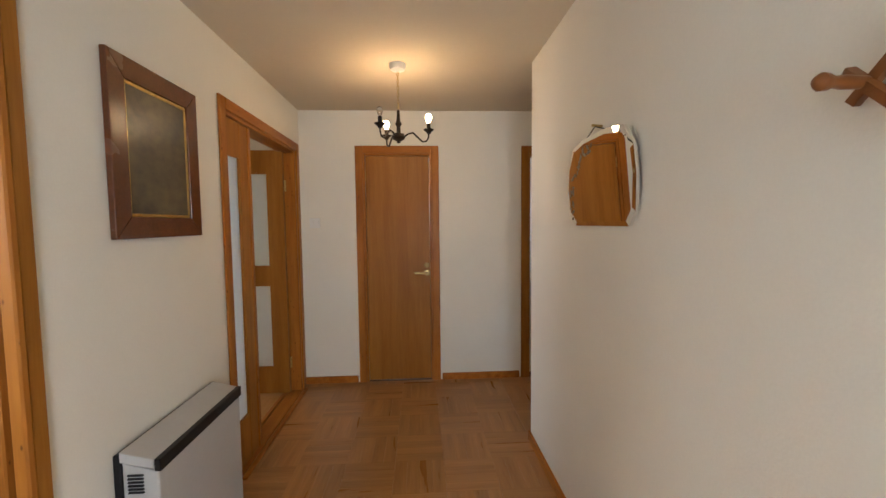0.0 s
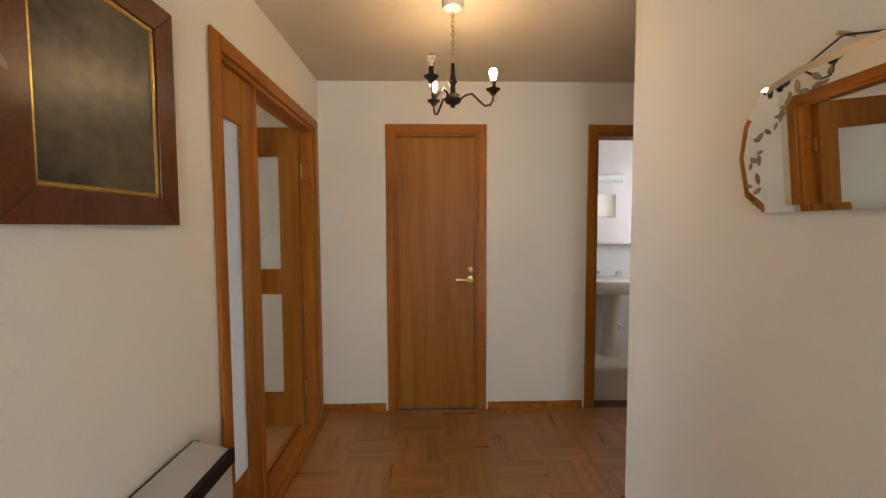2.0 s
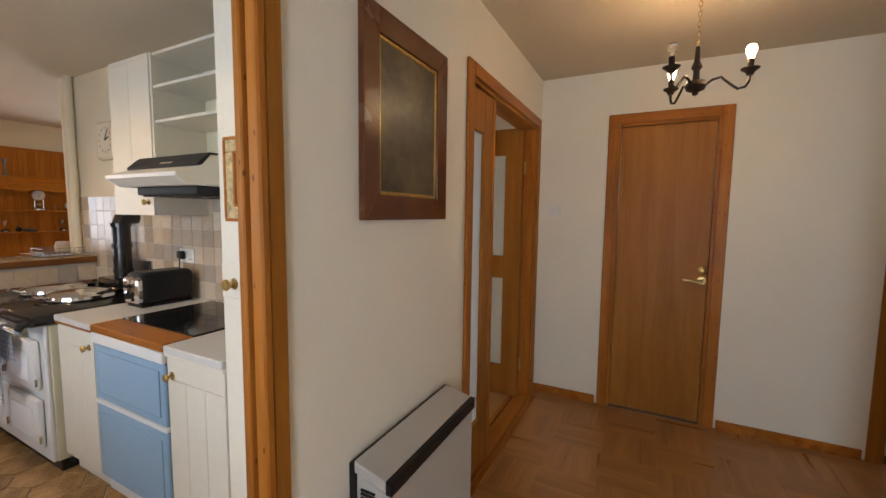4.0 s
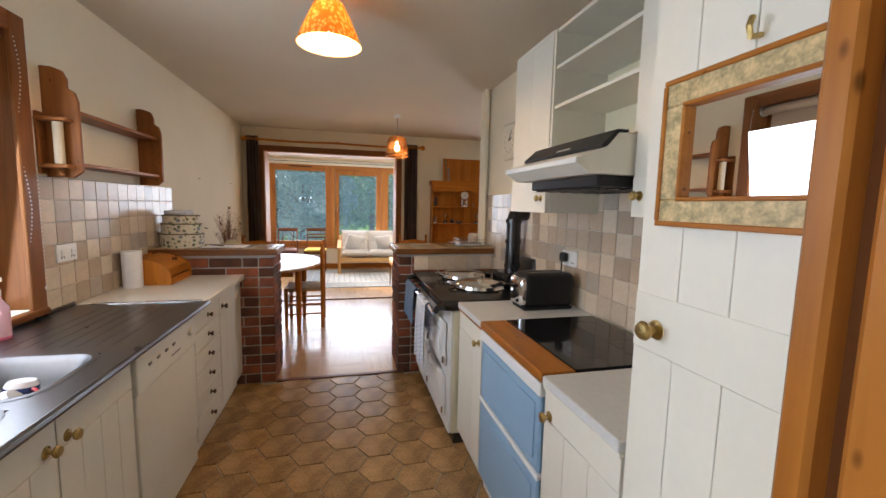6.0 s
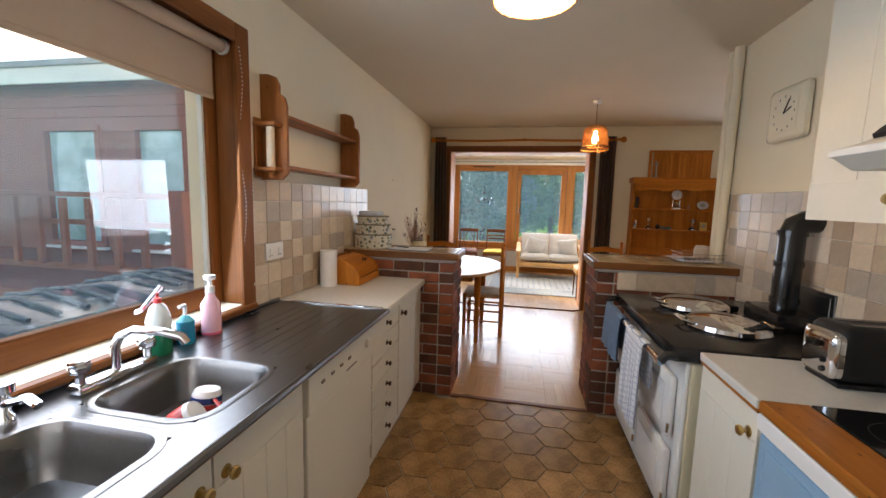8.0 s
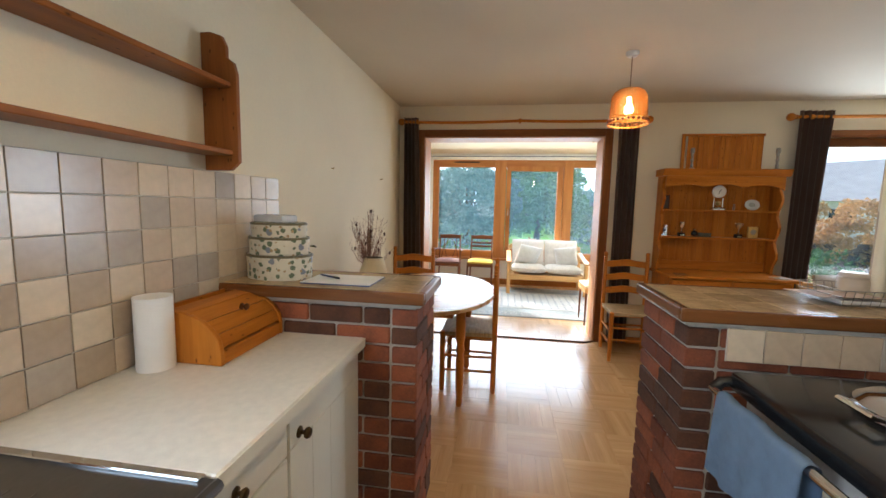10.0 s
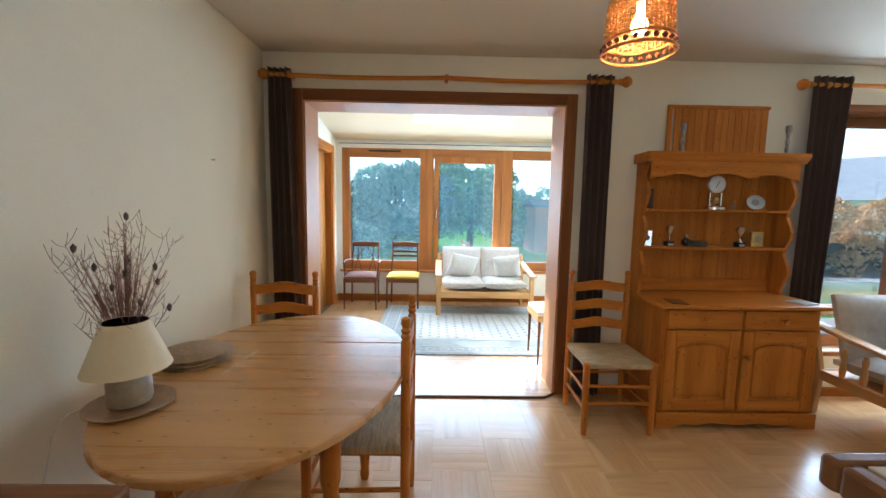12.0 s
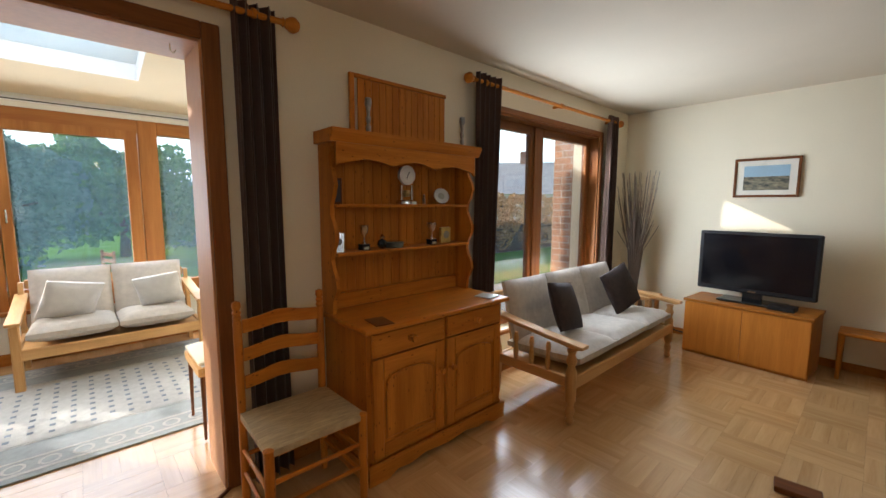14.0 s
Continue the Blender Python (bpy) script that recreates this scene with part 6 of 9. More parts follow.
# upper rack
RB = WX + 0.012
for y in (DY0 + 0.0, DY1 + 0.0):
    prof = [(RB, 0.803), (RB + 0.12, 0.803), (RB + 0.13, 0.88)] + [(RB + 0.145 + 0.028 * math.sin(radians(a)), 0.90 + 0.78 * k / 16) for k, a in enumerate(range(0, 1080, 67))] + [(RB + 0.165, 1.70), (RB, 1.70)]
    part("rack_side", slab(prof, "y", y - 0.011, y + 0.011), PINEF["z"], ds)
part("rack_back", box(RB - 0.01, RB + 0.004, DY0 + 0.0115, DY1 - 0.0115, 0.803, 1.70), PINEF["z"], ds)
nb = 16
for k in range(nb):
    w = (DY1 - DY0 - 0.024) / nb
    part("back_board", box(RB + 0.0042, RB + 0.009, DY0 + 0.012 + w * k + 0.002, DY0 + 0.012 + w * (k + 1) - 0.002, 0.90, 1.70, 0.0015), PINEF["z"], ds)
part("low_rail", box(RB + 0.0095, RB + 0.024, DY0 + 0.0115, DY1 - 0.0115, 0.803, 0.89, 0.004), PINEF["y"], ds)
for z in (1.115, 1.372):
    part("shelf", box(RB + 0.0095, RB + 0.15, DY0 + 0.0115, DY1 - 0.0115, z, z + 0.018, 0.003), PINEF["y"], ds)
wav = [(DY0 + 0.0, 1.70), (DY0 + 0.0, 1.585)] + [(DY0 + 0.02 + (DY1 - DY0 - 0.04) * k / 40, 1.595 + 0.036 * abs(math.sin(k / 40 * math.pi * 3)) * (0.6 + 0.4 * math.sin(k / 40 * math.pi))) for k in range(41)] + [(DY1, 1.575), (DY1, 1.70)]
part("valance", slab(wav, "x", RB + 0.166, RB + 0.182), PINEF["y"], ds)
bm = slab([(RB, 1.701), (RB + 0.185, 1.701), (RB + 0.2, 1.725), (RB + 0.212, 1.745), (RB + 0.212, 1.765), (RB, 1.765)], "y", DY0 - 0.035, DY1 + 0.035, bevel=0.002)
part("cornice", bm, PINEF["y"], ds)
# board on top
tp = thing("pine_board", label="boarded pine panel leaning on the wall above the dresser", category="panel")
part("frame", box(RB, RB + 0.02, 2.27, 2.30, 1.766, 2.11, 0.003), PINEF["z"], tp)
part("frame", box(RB, RB + 0.02, 2.301, 2.99, 2.088, 2.11, 0.003), PINEF["y"], tp)
for k in range(14):
    w = 0.66 / 14
    part("board", box(RB + 0.002, RB + 0.013, 2.322 + w * k + 0.001, 2.322 + w * (k + 1) - 0.001, 1.766, 2.087, 0.002), PINEF["z"], tp)
cs = thing("candlestick", (RB + 0.1, 2.335, 1.765), 0, "tarnished candlestick on top of the dresser", "candlestick", "candlesticks")
PEW = noodle("tarnished pewter", (0.30, 0.28, 0.25), 0.35, 0.9, vary=0.3, scale=(60, 60, 60))
part("stem", lathe([(0.03, 0), (0.03, 0.01), (0.012, 0.02), (0.014, 0.05), (0.008, 0.06), (0.015, 0.09), (0.009, 0.11), (0.014, 0.15), (0.02, 0.17), (0.016, 0.2), (0.0, 0.2)], 14), PEW, cs, "", True)
copy_thing(cs, pose(RB + 0.1, 3.06, 1.765))

# things on the dresser shelves
SILV = noodle("silver plate", (0.62, 0.60, 0.55), 0.2, 1.0, vary=0.1)
s1, s2 = 1.133, 1.39
clk = thing("anniversary_clock", (RB + 0.09, 2.60, s2), -90 + 180, "small white dome clock on the upper shelf", "clock")
part("base", lathe([(0.05, 0), (0.05, 0.012), (0.04, 0.02), (0.0, 0.021)], 20), SILV, clk, "", True)
for s in (-0.03, 0.03):
    part("pillar", lathe([(0.006, 0.02), (0.005, 0.09), (0.0, 0.09)], 8, None, Matrix.Translation((s, 0, 0))), SILV, clk)
part("case", lathe([(0.042, 0), (0.045, 0.006), (0.045, 0.022), (0.0, 0.022)], 24, None, Matrix.Translation((0, 0.012, 0.135)) @ Matrix.Rotation(radians(90), 4, "X")), flat("white clock case", (0.75, 0.72, 0.68)), clk, "", True)
part("dial", lathe([(0.033, 0.0225), (0.0, 0.0226)], 24, None, Matrix.Translation((0, 0.012, 0.135)) @ Matrix.Rotation(radians(90), 4, "X")), flat("dial", (0.82, 0.80, 0.75)), clk)
part("hand", tube([(0, -0.0115, 0.135), (0.012, -0.0115, 0.152)], 0.0015, 4), BLACKP, clk)
part("hand", tube([(0, -0.0115, 0.135), (-0.006, -0.0115, 0.115)], 0.0015, 4), BLACKP, clk)
part("pendulum", lathe([(0.014, 0.035), (0.02, 0.05), (0.014, 0.065), (0.0, 0.066)], 12), BRASS, clk, "", True)


def trophy(y, z, k, label, base_dark=True):
    t = thing("trophy_cup", (RB + 0.09, y, z), 0, label, "trophy", "trophies on the dresser")
    part("plinth", box(-0.025, 0.025, -0.025, 0.025, 0, 0.024 * k, 0.002), BLACKP, t, "black plinth")
    part("plaque", box(0.0252, 0.0262, -0.018, 0.018, 0.004, 0.019), SILV, t)
    part("cup", lathe([(0.02, 0.024 * k), (0.006, 0.035 * k), (0.006, 0.055 * k), (0.022, 0.07 * k), (0.027, 0.1 * k), (0.025, 0.1 * k), (0.0, 0.07 * k)], 16), SILV, t, "silver cup", True)
    if base_dark:
        for s in (-1, 1):
            part("handle", tube([(0, s * 0.022, 0.075 * k), (0, s * 0.04, 0.09 * k), (0, s * 0.036, 0.1 * k), (0, s * 0.026, 0.095 * k)], 0.002, 5), SILV, t)
    return t


trophy(2.30, s1, 1.4, "silver goblet trophy on a black plinth", False)
trophy(2.80, s1, 1.4, "two-handled silver trophy cup on a plinth")
pf = thing("photo_frame", (RB + 0.06, 2.135, s2), 90, "dark leaning photo frame on the upper shelf", "photo frame", "small frames")
part("frame", box(-0.04, 0.04, -0.012, 0.0, 0, 0.12, 0.003), DARKW["z"], pf)
part("photo", box(-0.03, 0.03, -0.0145, -0.0125, 0.01, 0.11), flat("dark photo", (0.06, 0.05, 0.05)), pf)
pf2 = thing("photo_frame", (RB + 0.12, 2.13, s1), 60, "small silver frame with an oval picture", "photo frame", "small frames")
part("frame", box(-0.025, 0.025, -0.01, 0.0, 0, 0.095, 0.003), SILV, pf2)
part("oval", lathe([(0.016, 0), (0.0, 0.001)], 16, None, Matrix.Translation((0, -0.0105, 0.05)) @ Matrix.Rotation(radians(90), 4, "X")), flat("oval photo", (0.2, 0.17, 0.15)), pf2)
fg = thing("figurine", (RB + 0.08, 2.745, s2), 0, "tiny brown figurine on the shelf", "ornament")
part("body", lathe([(0.012, 0), (0.008, 0.01), (0.01, 0.03), (0.005, 0.04), (0.008, 0.05), (0.0, 0.056)], 10), flat("brown glaze", (0.3, 0.2, 0.12)), fg, "", True)
pltd = thing("oval_plate", (RB + 0.05, 2.91, s2), 0, "oval decorated china plate standing on the shelf", "plate")
part("dish", lathe([(0.0, 0.0), (0.03, 0.0), (0.05, 0.01), (0.049, 0.013), (0.0, 0.004)], 24, None, pose(0, 0, 0.042, 0, 78, 0) @ Matrix.Diagonal((0.82, 1.05, 1, 1))), flat("grey white china", (0.62, 0.62, 0.58)), pltd, "", True)
part("picture", lathe([(0.026, 0.006), (0.0, 0.0065)], 20, None, pose(0.002, 0, 0.042, 0, 78, 0) @ Matrix.Diagonal((0.82, 1.05, 1, 1))), flat("plate print", (0.35, 0.36, 0.30)), pltd)
bx = thing("trinket_box", (RB + 0.09, 2.46, s1), 0, "black and glass trinket box on the lower shelf", "trinket box")
part("box", lathe([(0.05, 0), (0.055, 0.03), (0.05, 0.035), (0.0, 0.036)], 20, None, Matrix.Translation((0, 0.04, 0))), noodle("smoked glass", (0.10, 0.11, 0.10), 0.12, vary=0.2), bx, "", True)
part("ball", lathe([(0.0, 0), (0.02, 0.008), (0.027, 0.027), (0.02, 0.046), (0.0, 0.054)], 14, None, Matrix.Translation((0.02, -0.05, 0))), BLACK, bx, "", True)
part("lid_ball", lathe([(0.0, 0.05), (0.012, 0.055), (0.015, 0.065), (0.0, 0.08)], 12, None, Matrix.Translation((0.02, -0.05, 0))), SILV, bx, "", True)
mc2 = thing("mantel_clock", (RB + 0.08, 2.925, s1), 0, "small square gilt clock on the lower shelf", "clock")
part("case", box(-0.012, 0.012, -0.033, 0.033, 0, 0.085, 0.003), GILT, mc2)
part("dial", lathe([(0.02, 0), (0.0, 0.001)], 18, None, Matrix.Translation((0.0125, 0, 0.045)) @ Matrix.Rotation(radians(90), 4, "Y")), flat("grey dial", (0.3, 0.28, 0.22)), mc2)
for ob_, k_ in ((clk, 1.28), (pltd, 1.25), (mc2, 1.25), (pf2, 1.15), (pf, 1.15), (fg, 1.1), (bx, 1.1)):
    ob_.matrix_basis = ob_.matrix_basis @ Matrix.Scale(k_, 4)
dot = thing("coaster", (-6.18, 3.03, 0.802), 12, "pale square coaster on the dresser top", "coaster")
part("card", box(-0.06, 0.06, -0.06, 0.06, 0, 0.006, 0.002), flat("grey coaster", (0.45, 0.44, 0.42)), dot)
dot2 = thing("coaster", (-6.16, 2.20, 0.802), -8, "dark square coaster on the dresser top", "coaster")
part("card", box(-0.07, 0.07, -0.05, 0.05, 0, 0.006, 0.002), DARKW["y"], dot2)

# opening to the sunroom: lining and architraves
LINR = noodle("pinkish varnished lining board", (0.50, 0.25, 0.115), 0.5, vary=0.12, scale=(3, 3, 1), fine=40, bump=0.03, spec=0.2)
op = thing("opening_frame", label="broad varnished wooden frame of the sunroom opening", category="door frame", kind="structure")
o0, o1 = OPY
part("lining", box(WX - WT - 0.002, WX + 0.002, o0, o0 + 0.022, -0.004, OPZ, 0.002), LINR, op)
part("lining", box(WX - WT - 0.002, WX + 0.002, o1 - 0.022, o1, -0.004, OPZ, 0.002), LINR, op)
part("head_lining", box(WX - WT - 0.002, WX + 0.002, o0 + 0.0225, o1 - 0.0225, OPZ - 0.022, OPZ, 0.002), LINR, op)
for x0, x1 in ((WX + 0.0025, WX + 0.022), (WX - WT - 0.022, WX - WT - 0.0025)):
    part("architrave", box(x0, x1, o0 - 0.06, o0 + 0.012, -0.004, OPZ + 0.062, 0.004), WINF["z"], op)
    part("architrave", box(x0, x1, o1 - 0.012, o1 + 0.06, -0.004, OPZ + 0.062, 0.004), WINF["z"], op)
    part("architrave", box(x0, x1, o0 + 0.0125, o1 - 0.0125, OPZ - 0.012, OPZ + 0.062, 0.004), WINF["y"], op)
for y in (0.0, 1.47):
    part("hook", tube([(WX - 0.1, y, OPZ - 0.022), (WX - 0.1, y, OPZ - 0.05), (WX - 0.1, y + 0.012, OPZ - 0.06), (WX - 0.1, y + 0.02, OPZ - 0.045)], 0.002, 5), BRASS, op)


def pole(name, y0, y1, z, sag=0.0):
    t = thing(name, label="honey pine curtain pole with ball finials", category="curtain pole", group="curtain poles")
    pts = [(WX + 0.085, y0 + (y1 - y0) * k / 12, z - sag * math.sin(math.pi * (k / 12 * 2 % 1))) for k in range(13)]
    part("rod", tube(pts, 0.0145, 12), PINEF["y"], t, "", True)
    for y, s in ((y0, -1), (y1, 1)):
        part("finial", lathe([(0.015, 0), (0.022, 0.006), (0.016, 0.014), (0.022, 0.02), (0.036, 0.045), (0.036, 0.06), (0.022, 0.08), (0.0, 0.085)], 16, None, Matrix.Translation((WX + 0.085, y, z)) @ Matrix.Rotation(radians(-90 * s), 4, "X")), PINEF["y"], t, "", True)
    for y in ((y0 + y1) / 2, y0 + 0.12, y1 - 0.12):
        part("bracket", tube([(WX, y, z), (WX + 0.085, y, z)], 0.012, 8), PINEF["x"], t)
        part("ring_cup", tube([(WX + 0.085, y - 0.012, z), (WX + 0.085, y + 0.012, z)], 0.022, 12), PINEF["y"], t)
    return t


pole("curtain_pole", -0.44, 1.89, 2.235, 0.012)
pole("curtain_pole_lounge", 3.20, 5.42, 2.245, 0.0)
CURT = noodle("dark brown curtain cloth", (0.13, 0.075, 0.055), 0.9, vary=0.2, scale=(4, 30, 2), fine=400, bump=0.25)
CURT.node_tree.nodes["Principled BSDF"].inputs["Sheen Weight"].default_value = 0.3


def curtain(y0, y1, z0, z1, folds, label, flare=0.0, seed=1):
    """A gathered curtain; deep folds, a straight heading, and wider at the hem when flare is given."""
    r = random.Random(seed)
    n, rows = folds * 10, 14
    ph = [r.uniform(-0.5, 0.5) for _ in range(folds + 1)]
    bm = bmesh.new()
    grid = []
    for j in range(rows + 1):
        f = j / rows
        row = []
        for k in range(n + 1):
            u = k / n
            amp = 0.030 + 0.012 * f
            a = u * folds * 2 * math.pi + ph[int(u * folds)] * 0.6 * f
            y = y0 + (y1 - y0) * u + flare * f * (u - 0.0) + 0.008 * math.sin(2 * a)
            row.append(bm.verts.new((WX + 0.082 + amp * math.sin(a) + 0.006 * math.sin(5 * f + u * 9), y, z1 + (z0 - z1) * f)))
        grid.append(row)
    for a, b in zip(grid, grid[1:]):
        for k in range(n):
            bm.faces.new((a[k], a[k + 1], b[k + 1], b[k]))
    bmesh.ops.solidify(bm, geom=bm.faces[:], thickness=0.004)
    return solid("curtain", bm, CURT, label, "curtain", group="dark curtains", smooth=True)


curtain(-0.46, -0.31, 0.03, 2.275, 4, "dark brown curtain drawn back beside the sunroom opening", 0.06, 1)
curtain(1.67, 1.86, 0.03, 2.275, 4, "dark brown curtain drawn back behind the ladder-back chair", 0.0, 2)
curtain(3.22, 3.50, 0.03, 2.30, 5, "dark brown curtain drawn back at the lounge window", -0.08, 3)
curtain(5.20, 5.40, 0.03, 2.30, 4, "dark brown curtain at the far side of the lounge window", 0.02, 4)

# wicker pendant
WICK = bpy.data.materials.new("lit wicker")
WICK.use_nodes = True
n_, l_ = WICK.node_tree.nodes, WICK.node_tree.links
bs = n_["Principled BSDF"]
bs.inputs["Base Color"].default_value, bs.inputs["Roughness"].default_value = (0.50, 0.24, 0.06, 1), 0.6
nz, rp = n_.new("ShaderNodeTexNoise"), n_.new("ShaderNodeValToRGB")
nz.inputs["Scale"].default_value = 60
rp.color_ramp.elements[0].color, rp.color_ramp.elements[1].color = (0.36, 0.15, 0.03, 1), (0.62, 0.32, 0.09, 1)
l_.new(nz.outputs[0], rp.inputs[0]), l_.new(rp.outputs[0], bs.inputs["Base Color"])
tl, ms = n_.new("ShaderNodeBsdfTranslucent"), n_.new("ShaderNodeMixShader")
l_.new(rp.outputs[0], tl.inputs[0]), l_.new(bs.outputs[0], ms.inputs[1]), l_.new(tl.outputs[0], ms.inputs[2])
ms.inputs[0].default_value = 0.35
l_.new(ms.outputs[0], n_["Material Output"].inputs[0])
wk = thing("wicker_pendant", (-5.22, 1.40, 0), 0, "dome-shaped woven wicker pendant lamp, lit", "pendant lamp")
part("ceiling_rose", lathe([(0.04, CEIL), (0.042, CEIL - 0.01), (0.032, CEIL - 0.03), (0.0, CEIL - 0.031)], 20), GREYW, wk, "", True)
part("cord", tube([(0, 0, CEIL - 0.03), (0, 0, 2.16)], 0.0035, 6), flat("brown cord", (0.2, 0.12, 0.07)), wk)
prof = [(0.02, 2.175), (0.06, 2.17), (0.088, 2.155), (0.104, 2.13), (0.11, 2.10), (0.112, 2.06), (0.114, 2.02), (0.116, 1.985)]
nst = 44


def on(s):
    i = min(int(s * (len(prof) - 1)), len(prof) - 2)
    f = s * (len(prof) - 1) - i
    return prof[i][0] + (prof[i + 1][0] - prof[i][0]) * f, prof[i][1] + (prof[i + 1][1] - prof[i][1]) * f


for k in range(nst):
    a = 2 * math.pi * k / nst
    part("stake", tube([(on(s / 9)[0] * math.cos(a), on(s / 9)[0] * math.sin(a), on(s / 9)[1]) for s in range(10)], 0.0028, 4), WICK, wk)
for j in range(30):
    r0, z = on((j + 0.5) / 30)
    part("weave", tube([((r0 + 0.0035 * (1 if (k + j) % 2 else -1)) * math.cos(2 * math.pi * k / nst), (r0 + 0.0035 * (1 if (k + j) % 2 else -1)) * math.sin(2 * math.pi * k / nst), z) for k in range(nst + 1)], 0.0026, 4), WICK, wk)
for r0, z in ((0.118, 1.985), (0.127, 1.945)):
    part("rim", tube([(r0 * math.cos(2 * math.pi * k / 40), r0 * math.sin(2 * math.pi * k / 40), z) for k in range(41)], 0.0055, 6), WICK, wk)
for k in range(24):
    a = 2 * math.pi * k / 24
    part("bead", lathe([(0.0, -0.011), (0.008, -0.007), (0.011, 0), (0.008, 0.007), (0.0, 0.011)], 8, None, Matrix.Translation((0.1225 * math.cos(a), 0.1225 * math.sin(a), 1.965))), DARKW["z"], wk, "", True)
part("bulb", lathe([(0.014, 2.12), (0.014, 2.09), (0.028, 2.05), (0.028, 2.03), (0.018, 2.01), (0.0, 2.005)], 16), glow("lit wicker bulb", (1.0, 0.62, 0.22), 40.0), wk, "glowing bulb", True)
bulb_light("wicker_light", (-5.22, 1.40, 1.985), 3.0, 0.03, (1.0, 0.60, 0.25))


# ---- lounge ----
lw = thing("window_lounge", label="tall brown wooden lounge window with two panes", category="window", kind="structure")
a0, a1, z0, z1 = LWY[0], LWY[1], LWZ[0], LWZ[1]
XF = WX - 0.10
for b in ((a0 - 0.05, a0 + 0.005, z0 - 0.03, z1 + 0.04, "z"), (a1 - 0.005, a1 + 0.05, z0 - 0.03, z1 + 0.04, "z"), (a0 + 0.006, a1 - 0.006, z1 - 0.005, z1 + 0.04, "y")):
    part("architrave", box(WX + 0.001, WX + 0.018, *b[:4], 0.003), WINF[b[4]], lw)
for b in ((a0, a0 + 0.02, z0, z1, "z"), (a1 - 0.02, a1, z0, z1, "z"), (a0 + 0.021, a1 - 0.021, z1 - 0.02, z1, "y")):
    part("lining", box(XF, WX, *b[:4], 0.002), WINF[b[4]], lw)
for b in ((a0 + 0.001, a0 + 0.08, z0, z1, "z"), (a1 - 0.08, a1 - 0.001, z0, z1, "z"), (4.13, 4.33, z0, z1, "z"), (a0 + 0.081, 4.129, z1 - 0.09, z1, "y"), (4.331, a1 - 0.081, z1 - 0.09, z1, "y"), (a0 + 0.081, 4.129, z0, z0 + 0.09, "y"), (4.331, a1 - 0.081, z0, z0 + 0.09, "y")):
    part("frame_bar", box(XF - 0.06, XF - 0.001, *b[:4], 0.006), WINF[b[4]], lw)
part("mullion_cover", box(XF - 0.0005, XF + 0.02, 4.17, 4.23, z0, z1 - 0.021, 0.006), WINF["z"], lw)
part("sill", box(XF, WX + 0.03, a0 - 0.03, a1 + 0.03, z0 - 0.03, z0 - 0.001, 0.004), WINF["y"], lw)
for y0, y1 in ((a0 + 0.075, 4.135), (4.325, a1 - 0.075)):
    p = part("pane", box(XF - 0.034, XF - 0.028, y0, y1, z0 + 0.085, z1 - 0.085), GLASS, lw)
    p.visible_shadow = False

FABRIC = noodle("oatmeal upholstery", (0.54, 0.49, 0.43), 0.95, vary=0.12, scale=(25, 25, 25), fine=500, bump=0.4)
DCUSH = noodle("dark brown plush", (0.035, 0.022, 0.02), 0.85, vary=0.5, scale=(30, 30, 30), fine=200, bump=0.5)
PCUSH = noodle("pale cushion cotton", (0.66, 0.66, 0.66), 0.95, vary=0.07, scale=(20, 20, 20), fine=400, bump=0.35)


def pillow(w, d, h, puff=0.35, buttons=0, n=14):
    """A stuffed cushion lying in the xy plane, centred at the origin, thicker in the middle."""
    bm = bmesh.new()
    top, bot = [], []
    spots = [(-0.5 + (k + 0.5) / buttons * 1.0, 0.08) for k in range(buttons)] if buttons else []
    for j in range(n + 1):
        rt, rb = [], []
        for i in range(n + 1):
            u, v = 2 * i / n - 1, 2 * j / n - 1
            edge = (1 - abs(u) ** 5) * (1 - abs(v) ** 5)
            hh = h / 2 * (0.28 + 0.72 * max(edge, 0) ** 0.45) * (1 + puff * (1 - u * u) * (1 - v * v)) / (1 + puff)
            for sx, sy in spots:
                dd = ((u - sx * 1.3) ** 2 + (v - sy) ** 2)
                hh -= 0.22 * h * math.exp(-dd / 0.02)
            x, y = u * w / 2, v * d / 2
            x *= 1 - 0.04 * (1 - abs(v)) * (abs(u) > 0.99) * puff
            rt.append(bm.verts.new((x, y, hh)))
            rb.append(bm.verts.new((x, y, -hh)))
        top.append(rt), bot.append(rb)
    for g in (top, bot):
        for j in range(n):
            for i in range(n):
                bm.faces.new((g[j][i], g[j][i + 1], g[j + 1][i + 1], g[j + 1][i]))
    ring = [(0, i) for i in range(n)] + [(j, n) for j in range(n)] + [(n, n - i) for i in range(n)] + [(n - j, 0) for j in range(n)]
    for (j, i), (j2, i2) in zip(ring, ring[1:] + ring[:1]):
        bm.faces.new((top[j][i], top[j2][i2], bot[j2][i2], bot[j][i]))
    return bm


